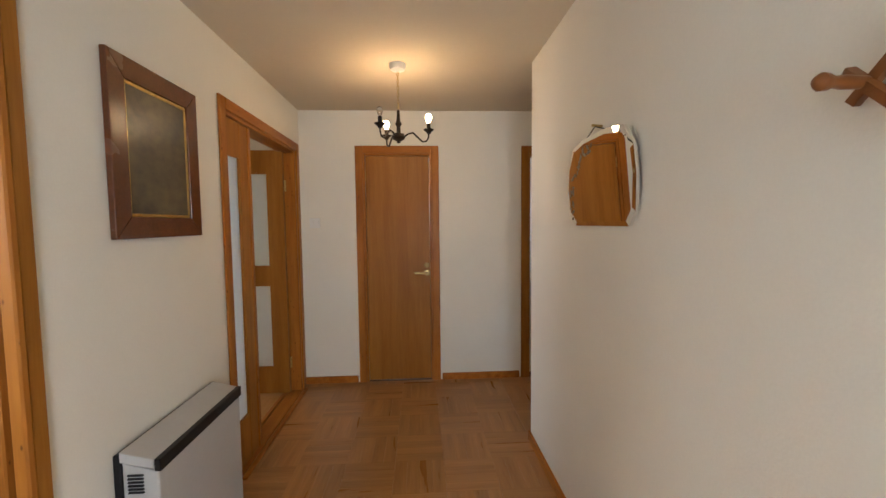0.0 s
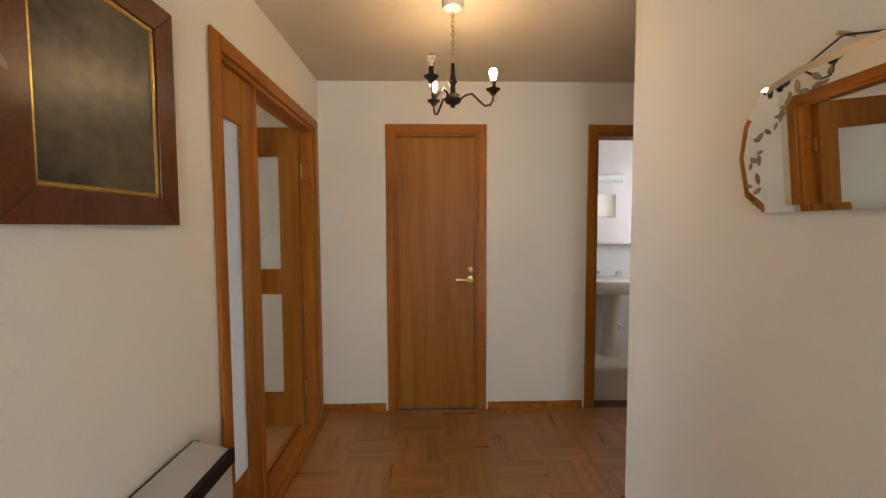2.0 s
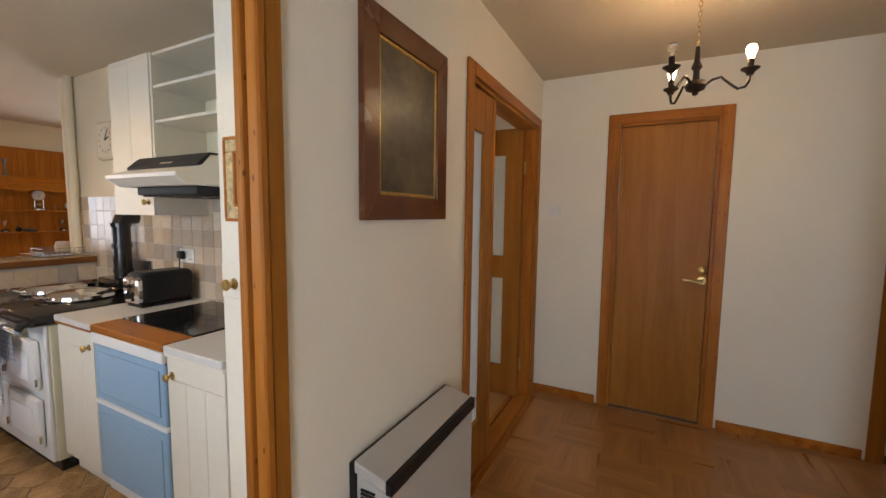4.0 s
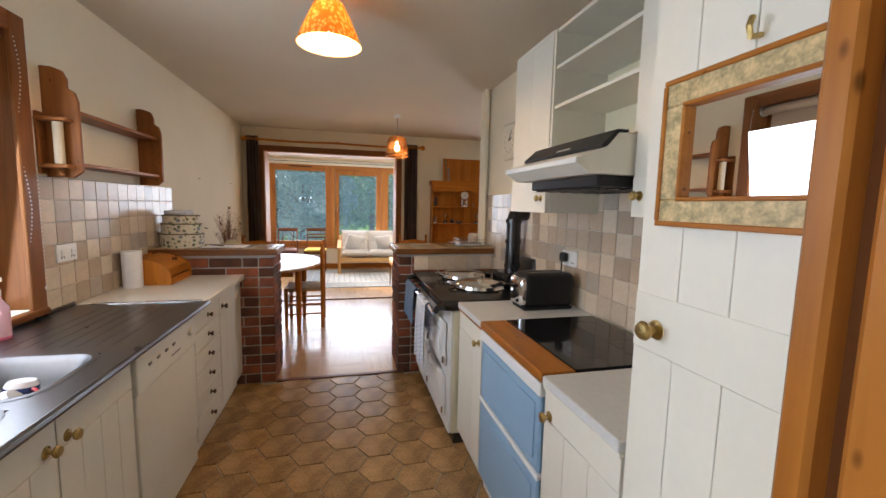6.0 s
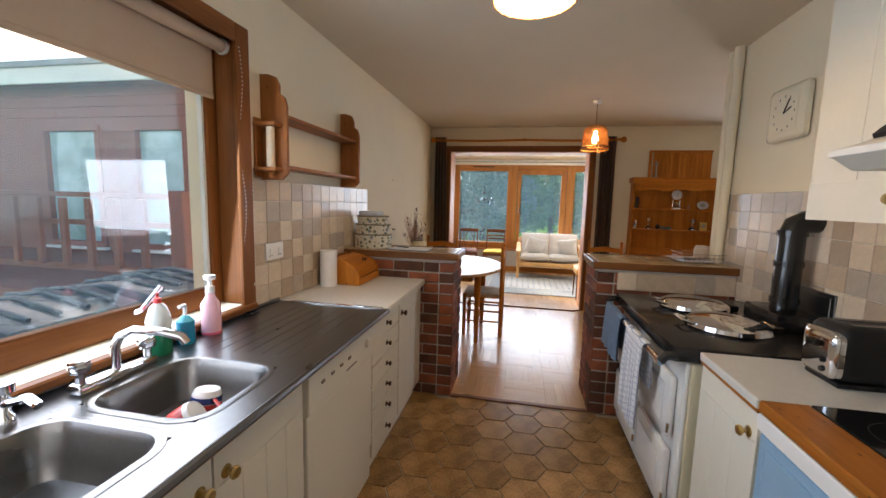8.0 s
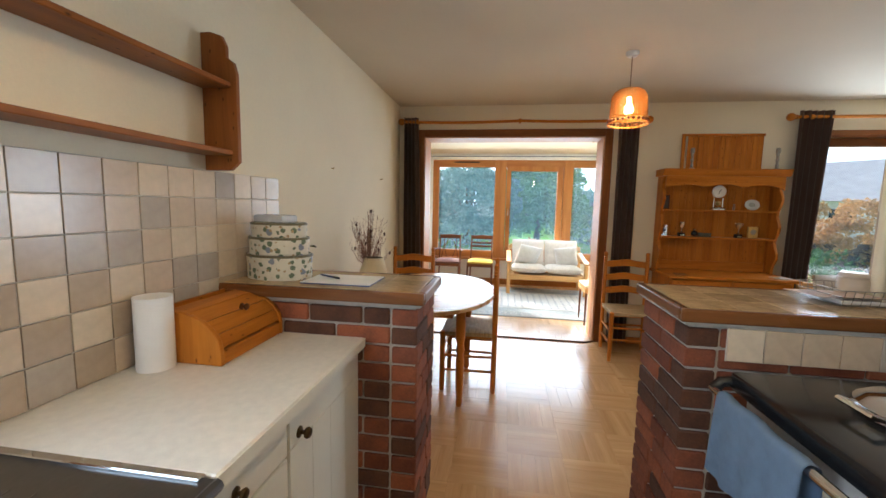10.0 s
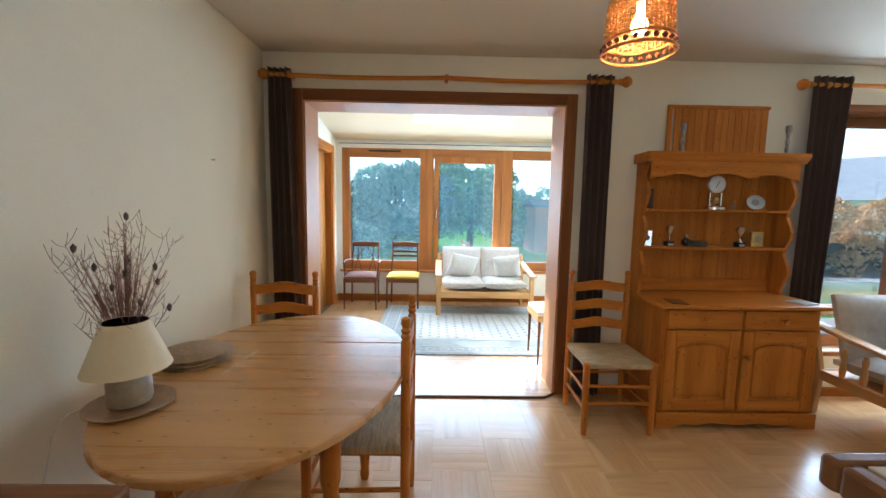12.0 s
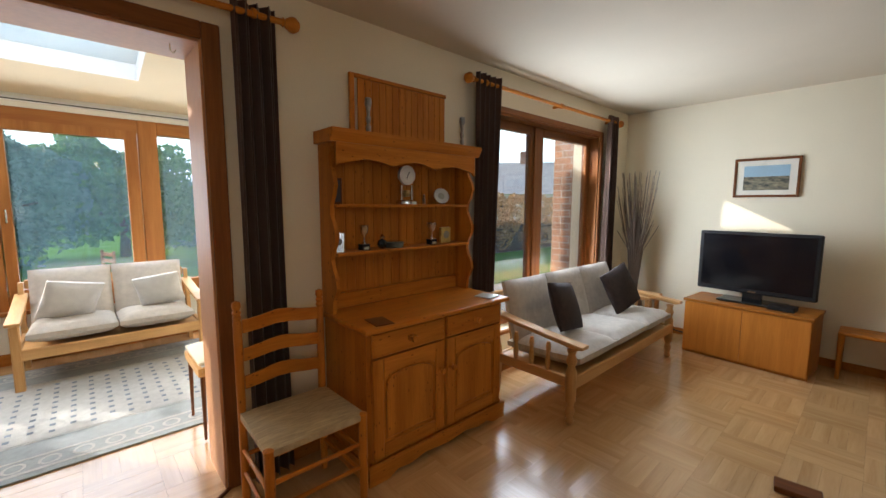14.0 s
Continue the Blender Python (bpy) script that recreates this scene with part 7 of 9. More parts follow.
def sofa(name, at, rz, seats, width, label, turned):
    """A wooden-framed sofa with loose cushions; it faces local +y, its back is at -y."""
    t = thing(name, at, rz, label, "sofa")
    sw = (width - 0.16) / seats
    for k in range(seats):
        x = -width / 2 + 0.08 + sw * (k + 0.5)
        c = part("seat_cushion", pillow(sw - 0.008, 0.58, 0.15, 0.2), FABRIC, t, "", True)
        c.matrix_basis = pose(x, 0.05, 0.39, 3, 0, 0)
        c = part("back_cushion", pillow(sw - 0.008, 0.48, 0.14, 0.25, 3), FABRIC, t, "buttoned back cushion", True)
        c.matrix_basis = pose(x, -0.23, 0.595, 106, 0, 0) @ Matrix.Rotation(radians(180), 4, "X")
    W = width / 2
    part("front_rail", box(-W + 0.04, W - 0.04, 0.315, 0.34, 0.235, 0.32, 0.006), PALE["x"], t)
    part("back_rail", box(-W + 0.04, W - 0.04, -0.30, -0.275, 0.22, 0.30, 0.006), PALE["x"], t)
    part("top_rail", box(-W + 0.05, W - 0.05, -0.392, -0.367, 0.66, 0.74, 0.008), PALE["x"], t)
    for k in range(int(width / 0.11)):
        x = -W + 0.12 + k * 0.11
        if x < W - 0.1:
            part("back_slat", tube([(x, -0.28, 0.28), (x, -0.385, 0.72)], 0.01, 6), PALE["z"], t)
    part("base_board", box(-W + 0.05, W - 0.05, -0.27, 0.31, 0.275, 0.295), PALE["x"], t)
    for s in (-1, 1):
        x = s * (W - 0.03)
        if turned:
            leg = lathe([(0.018, 0), (0.03, 0.02), (0.02, 0.05), (0.032, 0.09), (0.02, 0.13), (0.034, 0.16), (0.034, 0.35), (0.022, 0.38), (0.034, 0.42), (0.022, 0.46), (0.032, 0.49), (0.0, 0.5)], 16, None, Matrix.Translation((x, 0.31, 0)))
            part("front_leg", leg, PALE["z"], t, "turned front leg", True)
            for k in range(3):
                part("arm_spindle", lathe([(0.012, 0.3), (0.02, 0.36), (0.012, 0.42), (0.018, 0.46), (0.012, 0.5)], 10, None, Matrix.Translation((x, -0.12 + 0.13 * k, 0))), PALE["z"], t, "", True)
        else:
            part("front_leg", box(x - 0.028, x + 0.028, 0.285, 0.345, 0, 0.50, 0.008), PALE["z"], t)
        part("back_leg", slab([(-0.34, 0), (-0.27, 0), (-0.25, 0.3), (-0.35, 0.72), (-0.40, 0.72), (-0.32, 0.3)], "x", x - 0.018, x + 0.018, bevel=0.005), PALE["z"], t)
        part("side_rail", box(x - 0.015, x + 0.015, -0.28, 0.30, 0.24, 0.31, 0.005), PALE["y"], t)
        ap = [(-0.36, 0.60), (-0.2, 0.575), (0.1, 0.535), (0.36, 0.505), (0.40, 0.515), (0.40, 0.535), (0.1, 0.565), (-0.2, 0.605), (-0.36, 0.63)]
        part("armrest", slab(ap, "x", x - 0.042, x + 0.042, bevel=0.008), PALE["y"], t, "", True)
    return t


sofa("three_seat_sofa", (-6.05, 4.19, 0), -90, 3, 1.76, "wooden-framed three-seat sofa with oatmeal buttoned cushions", True)


def cushion(at, rx, rz, mat, label, w=0.40, name="cushion", group="", spin=0):
    t = solid(name, pillow(w, w * 0.95, 0.13, 0.9), mat, label, "cushion", group=group, smooth=True)
    t.matrix_basis = pose(*at, 0, 0, rz) @ pose(0, 0, 0, rx, 0, 0) @ pose(0, 0, 0, 0, 0, spin)
    return t


cushion((-6.03, 3.74, 0.645), 112, -80, DCUSH, "dark brown plush cushion on the sofa", 0.37, group="sofa cushions", spin=9)
cushion((-6.03, 4.66, 0.65), 110, -101, DCUSH, "dark brown plush cushion leaning on the sofa back", 0.38, group="sofa cushions", spin=-16)

sd = thing("side_table", (-6.18, 5.28, 0), 0, "small pine side table beside the sofa", "table")
part("top", box(-0.24, 0.24, -0.16, 0.16, 0.47, 0.50, 0.006), PALE["x"], sd)
for x in (-0.2, 0.2):
    for y in (-0.12, 0.12):
        part("leg", lathe([(0.016, 0), (0.022, 0.2), (0.024, 0.468)], 12, None, Matrix.Translation((x, y, 0))), PALE["z"], sd, "", True)
gr = thing("dried_grass", (-6.28, 5.55, 0), 0, "tall bundle of dark dried grasses in the lounge corner", "dried plant")
part("pot", lathe([(0.07, 0), (0.09, 0.05), (0.10, 0.3), (0.08, 0.42), (0.07, 0.42), (0.0, 0.3)], 20), noodle("brown stoneware pot", (0.12, 0.07, 0.04), 0.4, vary=0.2), gr, "brown floor vase", True)
bm = bmesh.new()
for k in range(95):
    a, lean, h = rv.uniform(0, 6.28), rv.uniform(0.02, 0.24), rv.uniform(1.1, 1.75)
    dx, dy = math.cos(a) * lean, math.sin(a) * lean * 0.7
    tube([(dx * 0.1, dy * 0.1, 0.3), (dx * 0.35, dy * 0.35, 0.9), (dx, dy, h)], 0.004, 4, bm, radii=[0.004, 0.004, 0.0025])
part("stalks", bm, noodle("dark dried grass", (0.085, 0.055, 0.035), 0.9, vary=0.4), gr, "dark dry stalks")

ts = thing("tv_cabinet", (-5.24, 5.52, 0), -4, "honey oak television cabinet with two flat doors", "cabinet")
part("body", box(-0.455, 0.455, -0.20, 0.22, 0.0, 0.49, 0.003), PINE["x"], ts)
part("top", box(-0.465, 0.465, -0.225, 0.225, 0.4905, 0.515, 0.004), PINE["x"], ts)
for s in (-1, 1):
    part("door", box(-0.225 + s * 0.226, 0.225 + s * 0.226, -0.216, -0.201, 0.025, 0.487, 0.003), {"z": wood("oak veneer", (0.60, 0.23, 0.04), (0.46, 0.16, 0.025), "z", 0.33, knots=False)}["z"], ts)
tv = thing("television", (-5.24, 5.56, 0.515), -4, "black flat-screen television on its stand", "television")
part("bezel", box(-0.435, 0.435, -0.03, 0.03, 0.085, 0.635, 0.01), BLACKP, tv)
part("screen", box(-0.405, 0.405, -0.0325, -0.0302, 0.125, 0.61), noodle("black screen", (0.006, 0.006, 0.008), 0.12, vary=0.02, bump=0.0), tv)
part("stand", box(-0.24, 0.24, -0.13, 0.11, 0.0, 0.02, 0.006), BLACK, tv)
part("neck", box(-0.07, 0.07, -0.02, 0.03, 0.02, 0.09, 0.004), BLACK, tv)
part("badge", box(-0.03, 0.03, -0.0312, -0.0302, 0.098, 0.108), SILV, tv)
dvd = thing("set_top_box", (-5.02, 5.44, 0.515), -4, "thin black box beside the television stand", "set-top box")
part("case", box(-0.08, 0.1, -0.07, 0.08, 0, 0.035, 0.003), BLACKP, dvd)
cbl = thing("cable", label="dark cable trailing to the skirting", category="cable")
part("wire", tube([(-5.72, 5.62, 0.12), (-5.78, 5.7, 0.07), (-5.9, 5.78, 0.05), (-6.05, 5.82, 0.09)], 0.006, 6), BLACKP, cbl, "", True)
lp = thing("landscape_picture", label="framed moorland landscape with a wide cream mount", category="picture")
q0, q1, q2, q3 = -5.505, -5.02, 1.465, 1.825
for x0, x1, zz0, zz1 in ((q0, q1, q2, q2 + 0.022), (q0, q1, q3 - 0.022, q3), (q0, q0 + 0.022, q2 + 0.022, q3 - 0.022), (q1 - 0.022, q1, q2 + 0.022, q3 - 0.022)):
    part("frame_bar", box(x0, x1, LY - 0.028, LY - 0.001, zz0, zz1, 0.004), DARKW["x"], lp)
part("mount", box(q0 + 0.02, q1 - 0.02, LY - 0.016, LY - 0.008, q2 + 0.02, q3 - 0.02), flat("cream mount", (0.72, 0.68, 0.58)), lp)
part("sky", box(q0 + 0.075, q1 - 0.075, LY - 0.0185, LY - 0.0162, q2 + 0.19, q3 - 0.07), flat("painted sky", (0.28, 0.42, 0.52), 0.5), lp)
part("moor", box(q0 + 0.075, q1 - 0.075, LY - 0.0185, LY - 0.0162, q2 + 0.065, q2 + 0.1895), noodle("painted moor", (0.16, 0.14, 0.09), 0.5, vary=0.7, scale=(16, 16, 30), second=(0.03, 0.035, 0.03)), lp)
ft = thing("wooden_stool", (-4.55, 5.70, 0), 0, "orange pine stool by the lounge wall", "stool")
part("top", box(-0.12, 0.2, -0.15, 0.12, 0.36, 0.385, 0.005), PINEF["x"], ft)
for x in (-0.1, 0.18):
    for y in (-0.13, 0.1):
        part("leg", lathe([(0.015, 0), (0.02, 0.359)], 10, None, Matrix.Translation((x, y, 0))), PINEF["z"], ft)
vt2 = thing("floor_vent", (-4.67, 3.60, 0.001), 8, "small dark box lying on the parquet", "floor box")
part("cover", box(-0.09, 0.09, -0.05, 0.05, 0, 0.03, 0.004), DARKW["x"], vt2)

# ---- sunroom ----
sw_ = thing("window_sunroom", label="varnished wooden three-part garden window", category="window", kind="structure")
y0, y1, z0, z1 = SW
XS = SX - 0.03
SWF = {a: wood("varnished sunroom timber " + a, (0.46, 0.20, 0.06), (0.33, 0.125, 0.035), a, 0.33, knots=False) for a in "xyz"}
for b in ((y0, y0 + 0.105, z0, z1, "z"), (0.425, 0.62, z0, z1, "z"), (1.595, 1.75, z0, z1, "z"), (y1 - 0.1, y1, z0, z1, "z")):
    part("post", box(XS - 0.08, XS + 0.02, *b[:4], 0.005), SWF[b[4]], sw_)
for p0, p1 in ((y0 + 0.1055, 0.4245), (0.6205, 1.5945), (1.7505, y1 - 0.1005)):
    part("head", box(XS - 0.08, XS + 0.02, p0, p1, z1 - 0.125, z1, 0.005), SWF["y"], sw_)
    part("bottom_rail", box(XS - 0.08, XS + 0.02, p0, p1, z0, z0 + 0.13, 0.005), SWF["y"], sw_)
sash = part("sash", holed("x", XS - 0.05, XS + 0.032, 0.63, 1.585, z0 + 0.10, z1 - 0.11, [(0.70, 1.49, z0 + 0.18, z1 - 0.19)]), SWF["z"], sw_, "hinged sash")
part("handle", tube([(XS + 0.032, 0.665, 1.33), (XS + 0.06, 0.665, 1.33), (XS + 0.062, 0.665, 1.22)], 0.008, 8), CHROME, sash, "silver window handle", True)
for p0, p1, q0_, q1_ in ((y0 + 0.1, 0.43, z0 + 0.125, z1 - 0.12), (0.695, 1.495, z0 + 0.175, z1 - 0.185), (1.745, y1 - 0.095, z0 + 0.125, z1 - 0.12)):
    p = part("pane", box(XS - 0.03, XS - 0.024, p0, p1, q0_, q1_), GLASS, sw_)
    p.visible_shadow = False
part("sill", box(XS + 0.021, SX + 0.05, y0 - 0.03, y1 + 0.03, z0 - 0.03, z0 + 0.004, 0.005), SWF["y"], sw_)
part("trickle_vent", box(XS + 0.021, XS + 0.03, -0.3, 0.15, z1 - 0.05, z1 - 0.03, 0.002), BLACKP, sw_)
tr = thing("blind_track", label="slim white blind track above the sunroom window", category="track")
part("rail", box(SX + 0.002, SX + 0.03, SL + 0.05, SR - 0.1, 2.235, 2.27, 0.004), GREYW, tr)
part("cord", tube([(SX + 0.032, SL + 0.05, 2.245), (SX + 0.032, SR - 0.1, 2.245)], 0.005, 6), BLACKP, tr)
sk = thing("window_roof", label="square roof light in the sloping sunroom ceiling", category="window", kind="structure")
zt = 0.122
for x0, x1 in ((SKX[0] + 0.002, SKX[0] + 0.014), (SKX[1] - 0.014, SKX[1] - 0.002)):
    part("reveal", slab([(x0, slope(x0) - 0.003), (x1, slope(x1) - 0.003), (x1, slope(x1) + zt), (x0, slope(x0) + zt)], "y", SKY[0] + 0.002, SKY[1] - 0.002), GREYW, sk, "white painted reveal")
for y0, y1 in ((SKY[0] + 0.002, SKY[0] + 0.014), (SKY[1] - 0.014, SKY[1] - 0.002)):
    x0, x1 = SKX[0] + 0.0145, SKX[1] - 0.0145
    part("reveal", slab([(x0, slope(x0) - 0.003), (x1, slope(x1) - 0.003), (x1, slope(x1) + zt), (x0, slope(x0) + zt)], "y", y0, y1), GREYW, sk, "white painted reveal")
p = part("pane", slab([(SKX[0], slope(SKX[0]) + 0.124), (SKX[1], slope(SKX[1]) + 0.124), (SKX[1], slope(SKX[1]) + 0.13), (SKX[0], slope(SKX[0]) + 0.13)], "y", *SKY), GLASS, sk)
p.visible_shadow = False

sofa("two_seat_sofa", (-8.98, 1.30, 0), -90, 2, 1.24, "two-seat beech sofa with oatmeal cushions under the window", False)
cushion((-8.93, 1.02, 0.60), 64, -82, PCUSH, "pale striped cushion on the sunroom sofa", 0.36, group="pale cushions", spin=13)
cushion((-8.93, 1.62, 0.60), 64, -97, PCUSH, "pale striped cushion leaning on the sunroom sofa", 0.34, group="pale cushions", spin=-9)


def parlour_chair(at, rz, seatm, label, arms, lattice):
    """A slender dark chair with a padded seat; it faces local +y."""
    t = thing("side_chair", at, rz, label, "chair", "chairs under the sunroom window")
    for s in (-1, 1):
        part("back_post", tube([(s * 0.19, -0.2, 0), (s * 0.185, -0.19, 0.42), (s * 0.18, -0.22, 0.68), (s * 0.175, -0.26, 0.86)], 0.013, 8), DARKW["z"], t, "", True)
        part("front_leg", tube([(s * 0.21, 0.2, 0), (s * 0.205, 0.195, 0.42)], 0.014, 8, radii=[0.010, 0.016]), DARKW["z"], t, "", True)
        part("side_rail", box(s * 0.2 - 0.01, s * 0.2 + 0.01, -0.19, 0.19, 0.36, 0.41, 0.003), DARKW["y"], t)
        if arms:
            part("arm", tube([(s * 0.18, -0.22, 0.62), (s * 0.235, -0.05, 0.625), (s * 0.235, 0.12, 0.615)], 0.013, 8), DARKW["y"], t, "", True)
            part("arm_support", tube([(s * 0.235, 0.1, 0.615), (s * 0.21, 0.12, 0.40)], 0.011, 8), DARKW["z"], t, "", True)
    part("front_rail", box(-0.2, 0.2, 0.185, 0.205, 0.36, 0.41, 0.003), DARKW["x"], t)
    part("top_rail", slab([(-0.19, 0.80), (0.19, 0.80), (0.195, 0.86), (0, 0.872), (-0.195, 0.86)], "y", -0.268, -0.245, bevel=0.004), DARKW["x"], t)
    if lattice:
        for a, b in ((-0.15, -0.02), (-0.05, -0.11), (0.05, 0.11), (0.15, 0.02)):
            part("splat", tube([(a, -0.2, 0.46), ((a + b) / 2 * 1.3, -0.225, 0.64), (b, -0.255, 0.81)], 0.007, 6), DARKW["z"], t, "", True)
    else:
        for z, y in ((0.72, -0.238), (0.66, -0.225)):
            part("back_rail", box(-0.175, 0.175, y - 0.008, y + 0.008, z, z + 0.03, 0.003), DARKW["x"], t)
    c = part("seat_pad", pillow(0.43, 0.42, 0.085, 0.4), seatm, t, "padded seat", True)
    c.matrix_basis = pose(0, 0.0, 0.43)
    return t


parlour_chair((-9.13, -0.33, 0), -90, noodle("brown rose seat cloth", (0.20, 0.10, 0.08), 0.9, vary=0.2, scale=(20, 20, 20), fine=400), "dark armchair with lattice back and brown seat", True, True)
parlour_chair((-9.16, 0.23, 0), -90, noodle("mustard velvet", (0.50, 0.34, 0.04), 0.9, vary=0.15, scale=(20, 20, 20), fine=400), "dark side chair with a mustard velvet seat", False, False)
st = thing("dressing_stool", (-7.25, 1.82, 0), 0, "slender mahogany stool with a cream padded seat", "stool")
for x in (-0.18, 0.18):
    for y in (-0.24, 0.24):
        part("leg", tube([(x, y, 0.012), (x * 0.98, y * 0.98, 0.44)], 0.012, 8, radii=[0.008, 0.015]), DARKW["z"], st, "", True)
part("frame", boxes((-0.2, 0.2, -0.26, -0.24, 0.40, 0.45), (-0.2, 0.2, 0.24, 0.26, 0.40, 0.45), (-0.2, -0.18, -0.239, 0.239, 0.40, 0.45), (0.18, 0.2, -0.239, 0.239, 0.40, 0.45)), PALE["x"], st)
c = part("seat_pad", pillow(0.39, 0.51, 0.07, 0.3), noodle("cream seat cloth", (0.66, 0.60, 0.46), 0.9, vary=0.1), st, "cream padded seat", True)
c.matrix_basis = pose(0, 0, 0.475)

# rug
RUGM = noodle("grey blue wool", (0.34, 0.37, 0.38), 0.95, vary=0.12, scale=(25, 25, 25), fine=500, bump=0.5)
RUGL = noodle("pale wool", (0.52, 0.52, 0.50), 0.95, vary=0.12, scale=(25, 25, 25), fine=500, bump=0.5)
RUGD = noodle("dark blue wool", (0.20, 0.24, 0.29), 0.95, vary=0.2, scale=(25, 25, 25), fine=500, bump=0.5)
rx0, rx1, ry0, ry1 = -9.15, -7.30, 0.02, 2.75
rug = thing("rug", label="grey-blue wool rug with a dotted field and scroll border", category="rug")
part("base", box(rx0, rx1, ry0, ry1, 0.0, 0.010, 0.003), RUGM, rug)
for g, w in ((0.05, 0.025), (0.20, 0.02), (0.40, 0.015)):
    a, b, c_, d_ = rx0 + g, rx1 - g, ry0 + g, ry1 - g
    part("border_line", boxes((a, b, c_, c_ + w, 0.0102, 0.0112), (a, b, d_ - w, d_, 0.0102, 0.0112), (a, a + w, c_ + w, d_ - w, 0.0102, 0.0112), (b - w, b, c_ + w, d_ - w, 0.0102, 0.0112)), RUGL, rug)
part("field", box(rx0 + 0.42, rx1 - 0.42, ry0 + 0.42, ry1 - 0.42, 0.0102, 0.0112), RUGL, rug)
dot = None
for i in range(10):
    for j in range(19):
        x, y = rx0 + 0.50 + i * 0.095 + (0.0475 if j % 2 else 0), ry0 + 0.50 + j * 0.096
        if x < rx1 - 0.48:
            if dot is None:
                dot = part("dot", box(-0.016, 0.016, -0.014, 0.014, 0, 0.0007), RUGD, rug, "dark blue dot")
                dot.matrix_basis = pose(x, y, 0.0113)
            else:
                share("dot", dot, pose(x, y, 0.0113), rug)
scroll = part("scroll", lathe([(0.035, 0.0), (0.036, 0.001), (0.049, 0.001), (0.05, 0.0)], 10, caps=False), RUGL, rug, "pale scroll")
spots = [(rx0 + 0.16 + i * 0.14, side) for side in (ry0 + 0.135, ry1 - 0.135) for i in range(12)] + [(side, ry0 + 0.2 + i * 0.138) for side in (rx0 + 0.135, rx1 - 0.135) for i in range(18)]
scroll.matrix_basis = pose(*spots[0], 0.0102)
for u in spots[1:]:
    share("scroll", scroll, pose(*u, 0.0102), rug)
sm = thing("sunroom_mirror", label="shell-framed mirror on the sunroom wall", category="mirror")
for x0, x1, a, b in ((-7.84, -8.12, 1.13, 1.2), (-7.84, -8.12, 1.66, 1.73), (-7.84, -7.9, 1.2, 1.66), (-8.06, -8.12, 1.2, 1.66)):
    part("frame_bar", box(x0, x1, SL + 0.001, SL + 0.025, a, b, 0.006), FLOR, sm)
part("glass", box(-7.895, -8.065, SL + 0.003, SL + 0.012, 1.195, 1.665), MIRROR, sm)
plate("sunroom_switch", "y", SL, -8.33, 1.2, w=0.085, sign=1, rockers=1, label="white light switch beside the sunroom door")

# ---- things on the brick counters ----
CT = 1.047  # top of the tiled counters
HATM = noodle("floral paper on cream", (0.66, 0.62, 0.50), 0.6, vary=0.1, scale=(8, 8, 8), fine=80)
n_, l_ = HATM.node_tree.nodes, HATM.node_tree.links
bs = n_["Principled BSDF"]
old = bs.inputs["Base Color"].links[0].from_socket
tc = n_.new("ShaderNodeTexCoord")
for sc_, col, th in ((26.0, (0.13, 0.17, 0.10, 1), 0.30), (17.0, (0.22, 0.25, 0.30, 1), 0.24), (38.0, (0.40, 0.28, 0.14, 1), 0.22)):
    vo, nz_, ad = n_.new("ShaderNodeTexVoronoi"), n_.new("ShaderNodeTexNoise"), n_.new("ShaderNodeMath")
    vo.inputs["Scale"].default_value, nz_.inputs["Scale"].default_value = sc_, sc_ * 3
    ad.operation = "MULTIPLY_ADD"
    ad.inputs[1].default_value = 0.35
    l_.new(tc.outputs["Object"], vo.inputs["Vector"]), l_.new(tc.outputs["Object"], nz_.inputs["Vector"])
    l_.new(nz_.outputs[0], ad.inputs[0]), l_.new(vo.outputs["Distance"], ad.inputs[2])
    lt, mx = n_.new("ShaderNodeMath"), n_.new("ShaderNodeMix")
    lt.operation, mx.data_type = "LESS_THAN", "RGBA"
    lt.inputs[1].default_value = th + 0.175
    l_.new(ad.outputs[0], lt.inputs[0]), l_.new(lt.outputs[0], mx.inputs["Factor"]), l_.new(old, mx.inputs["A"])
    mx.inputs["B"].default_value = col
    old = mx.outputs["Result"]
l_.new(old, bs.inputs["Base Color"])
HATE = noodle("olive box rim", (0.15, 0.13, 0.07), 0.5, vary=0.2)
z = CT
for k, (a, b, h) in enumerate(((0.15, 0.11, 0.103), (0.138, 0.10, 0.073), (0.127, 0.092, 0.06))):
    hb = thing("hat_box", (-3.935, -0.374, z), 82, ("large", "middle", "small")[k] + " oval hat box with grey leaf pattern", "hat box", "stacked hat boxes")
    dia = Matrix.Diagonal((a, b, 1, 1))
    part("body", lathe([(0.98, 0), (0.985, 0.004), (0.985, h - 0.02)], 44, None, dia), HATM, hb, "", True)
    part("lid", lathe([(1.0, h - 0.035), (1.005, h - 0.006), (0.99, h - 0.001), (0.0, h)], 44, None, dia), HATM, hb, "", True)
    part("lid_rim", lathe([(1.012, h - 0.008), (1.016, h - 0.003), (1.0, h + 0.001), (0.97, h + 0.001)], 44, None, dia, False), HATE, hb, "olive rim", True)
    if k == 1:
        part("pull", tube([(0.165, 0.01, h * 0.55), (0.185, 0.0, h * 0.5), (0.165, -0.01, h * 0.55)], 0.004, 6), HATE, hb)
    z += h + 0.0015
tis = thing("tissue_packet", (-3.935, -0.39, z + 0.0), 75, "pale packet lying on the hat boxes", "packet")
part("pack", box(-0.085, 0.085, -0.045, 0.045, 0, 0.032, 0.008, segments=2), flat("glossy pale packet", (0.60, 0.64, 0.70), 0.25), tis, "", True)
part("print", box(-0.05, 0.03, -0.02, 0.02, 0.0322, 0.0328), NAVY, tis)
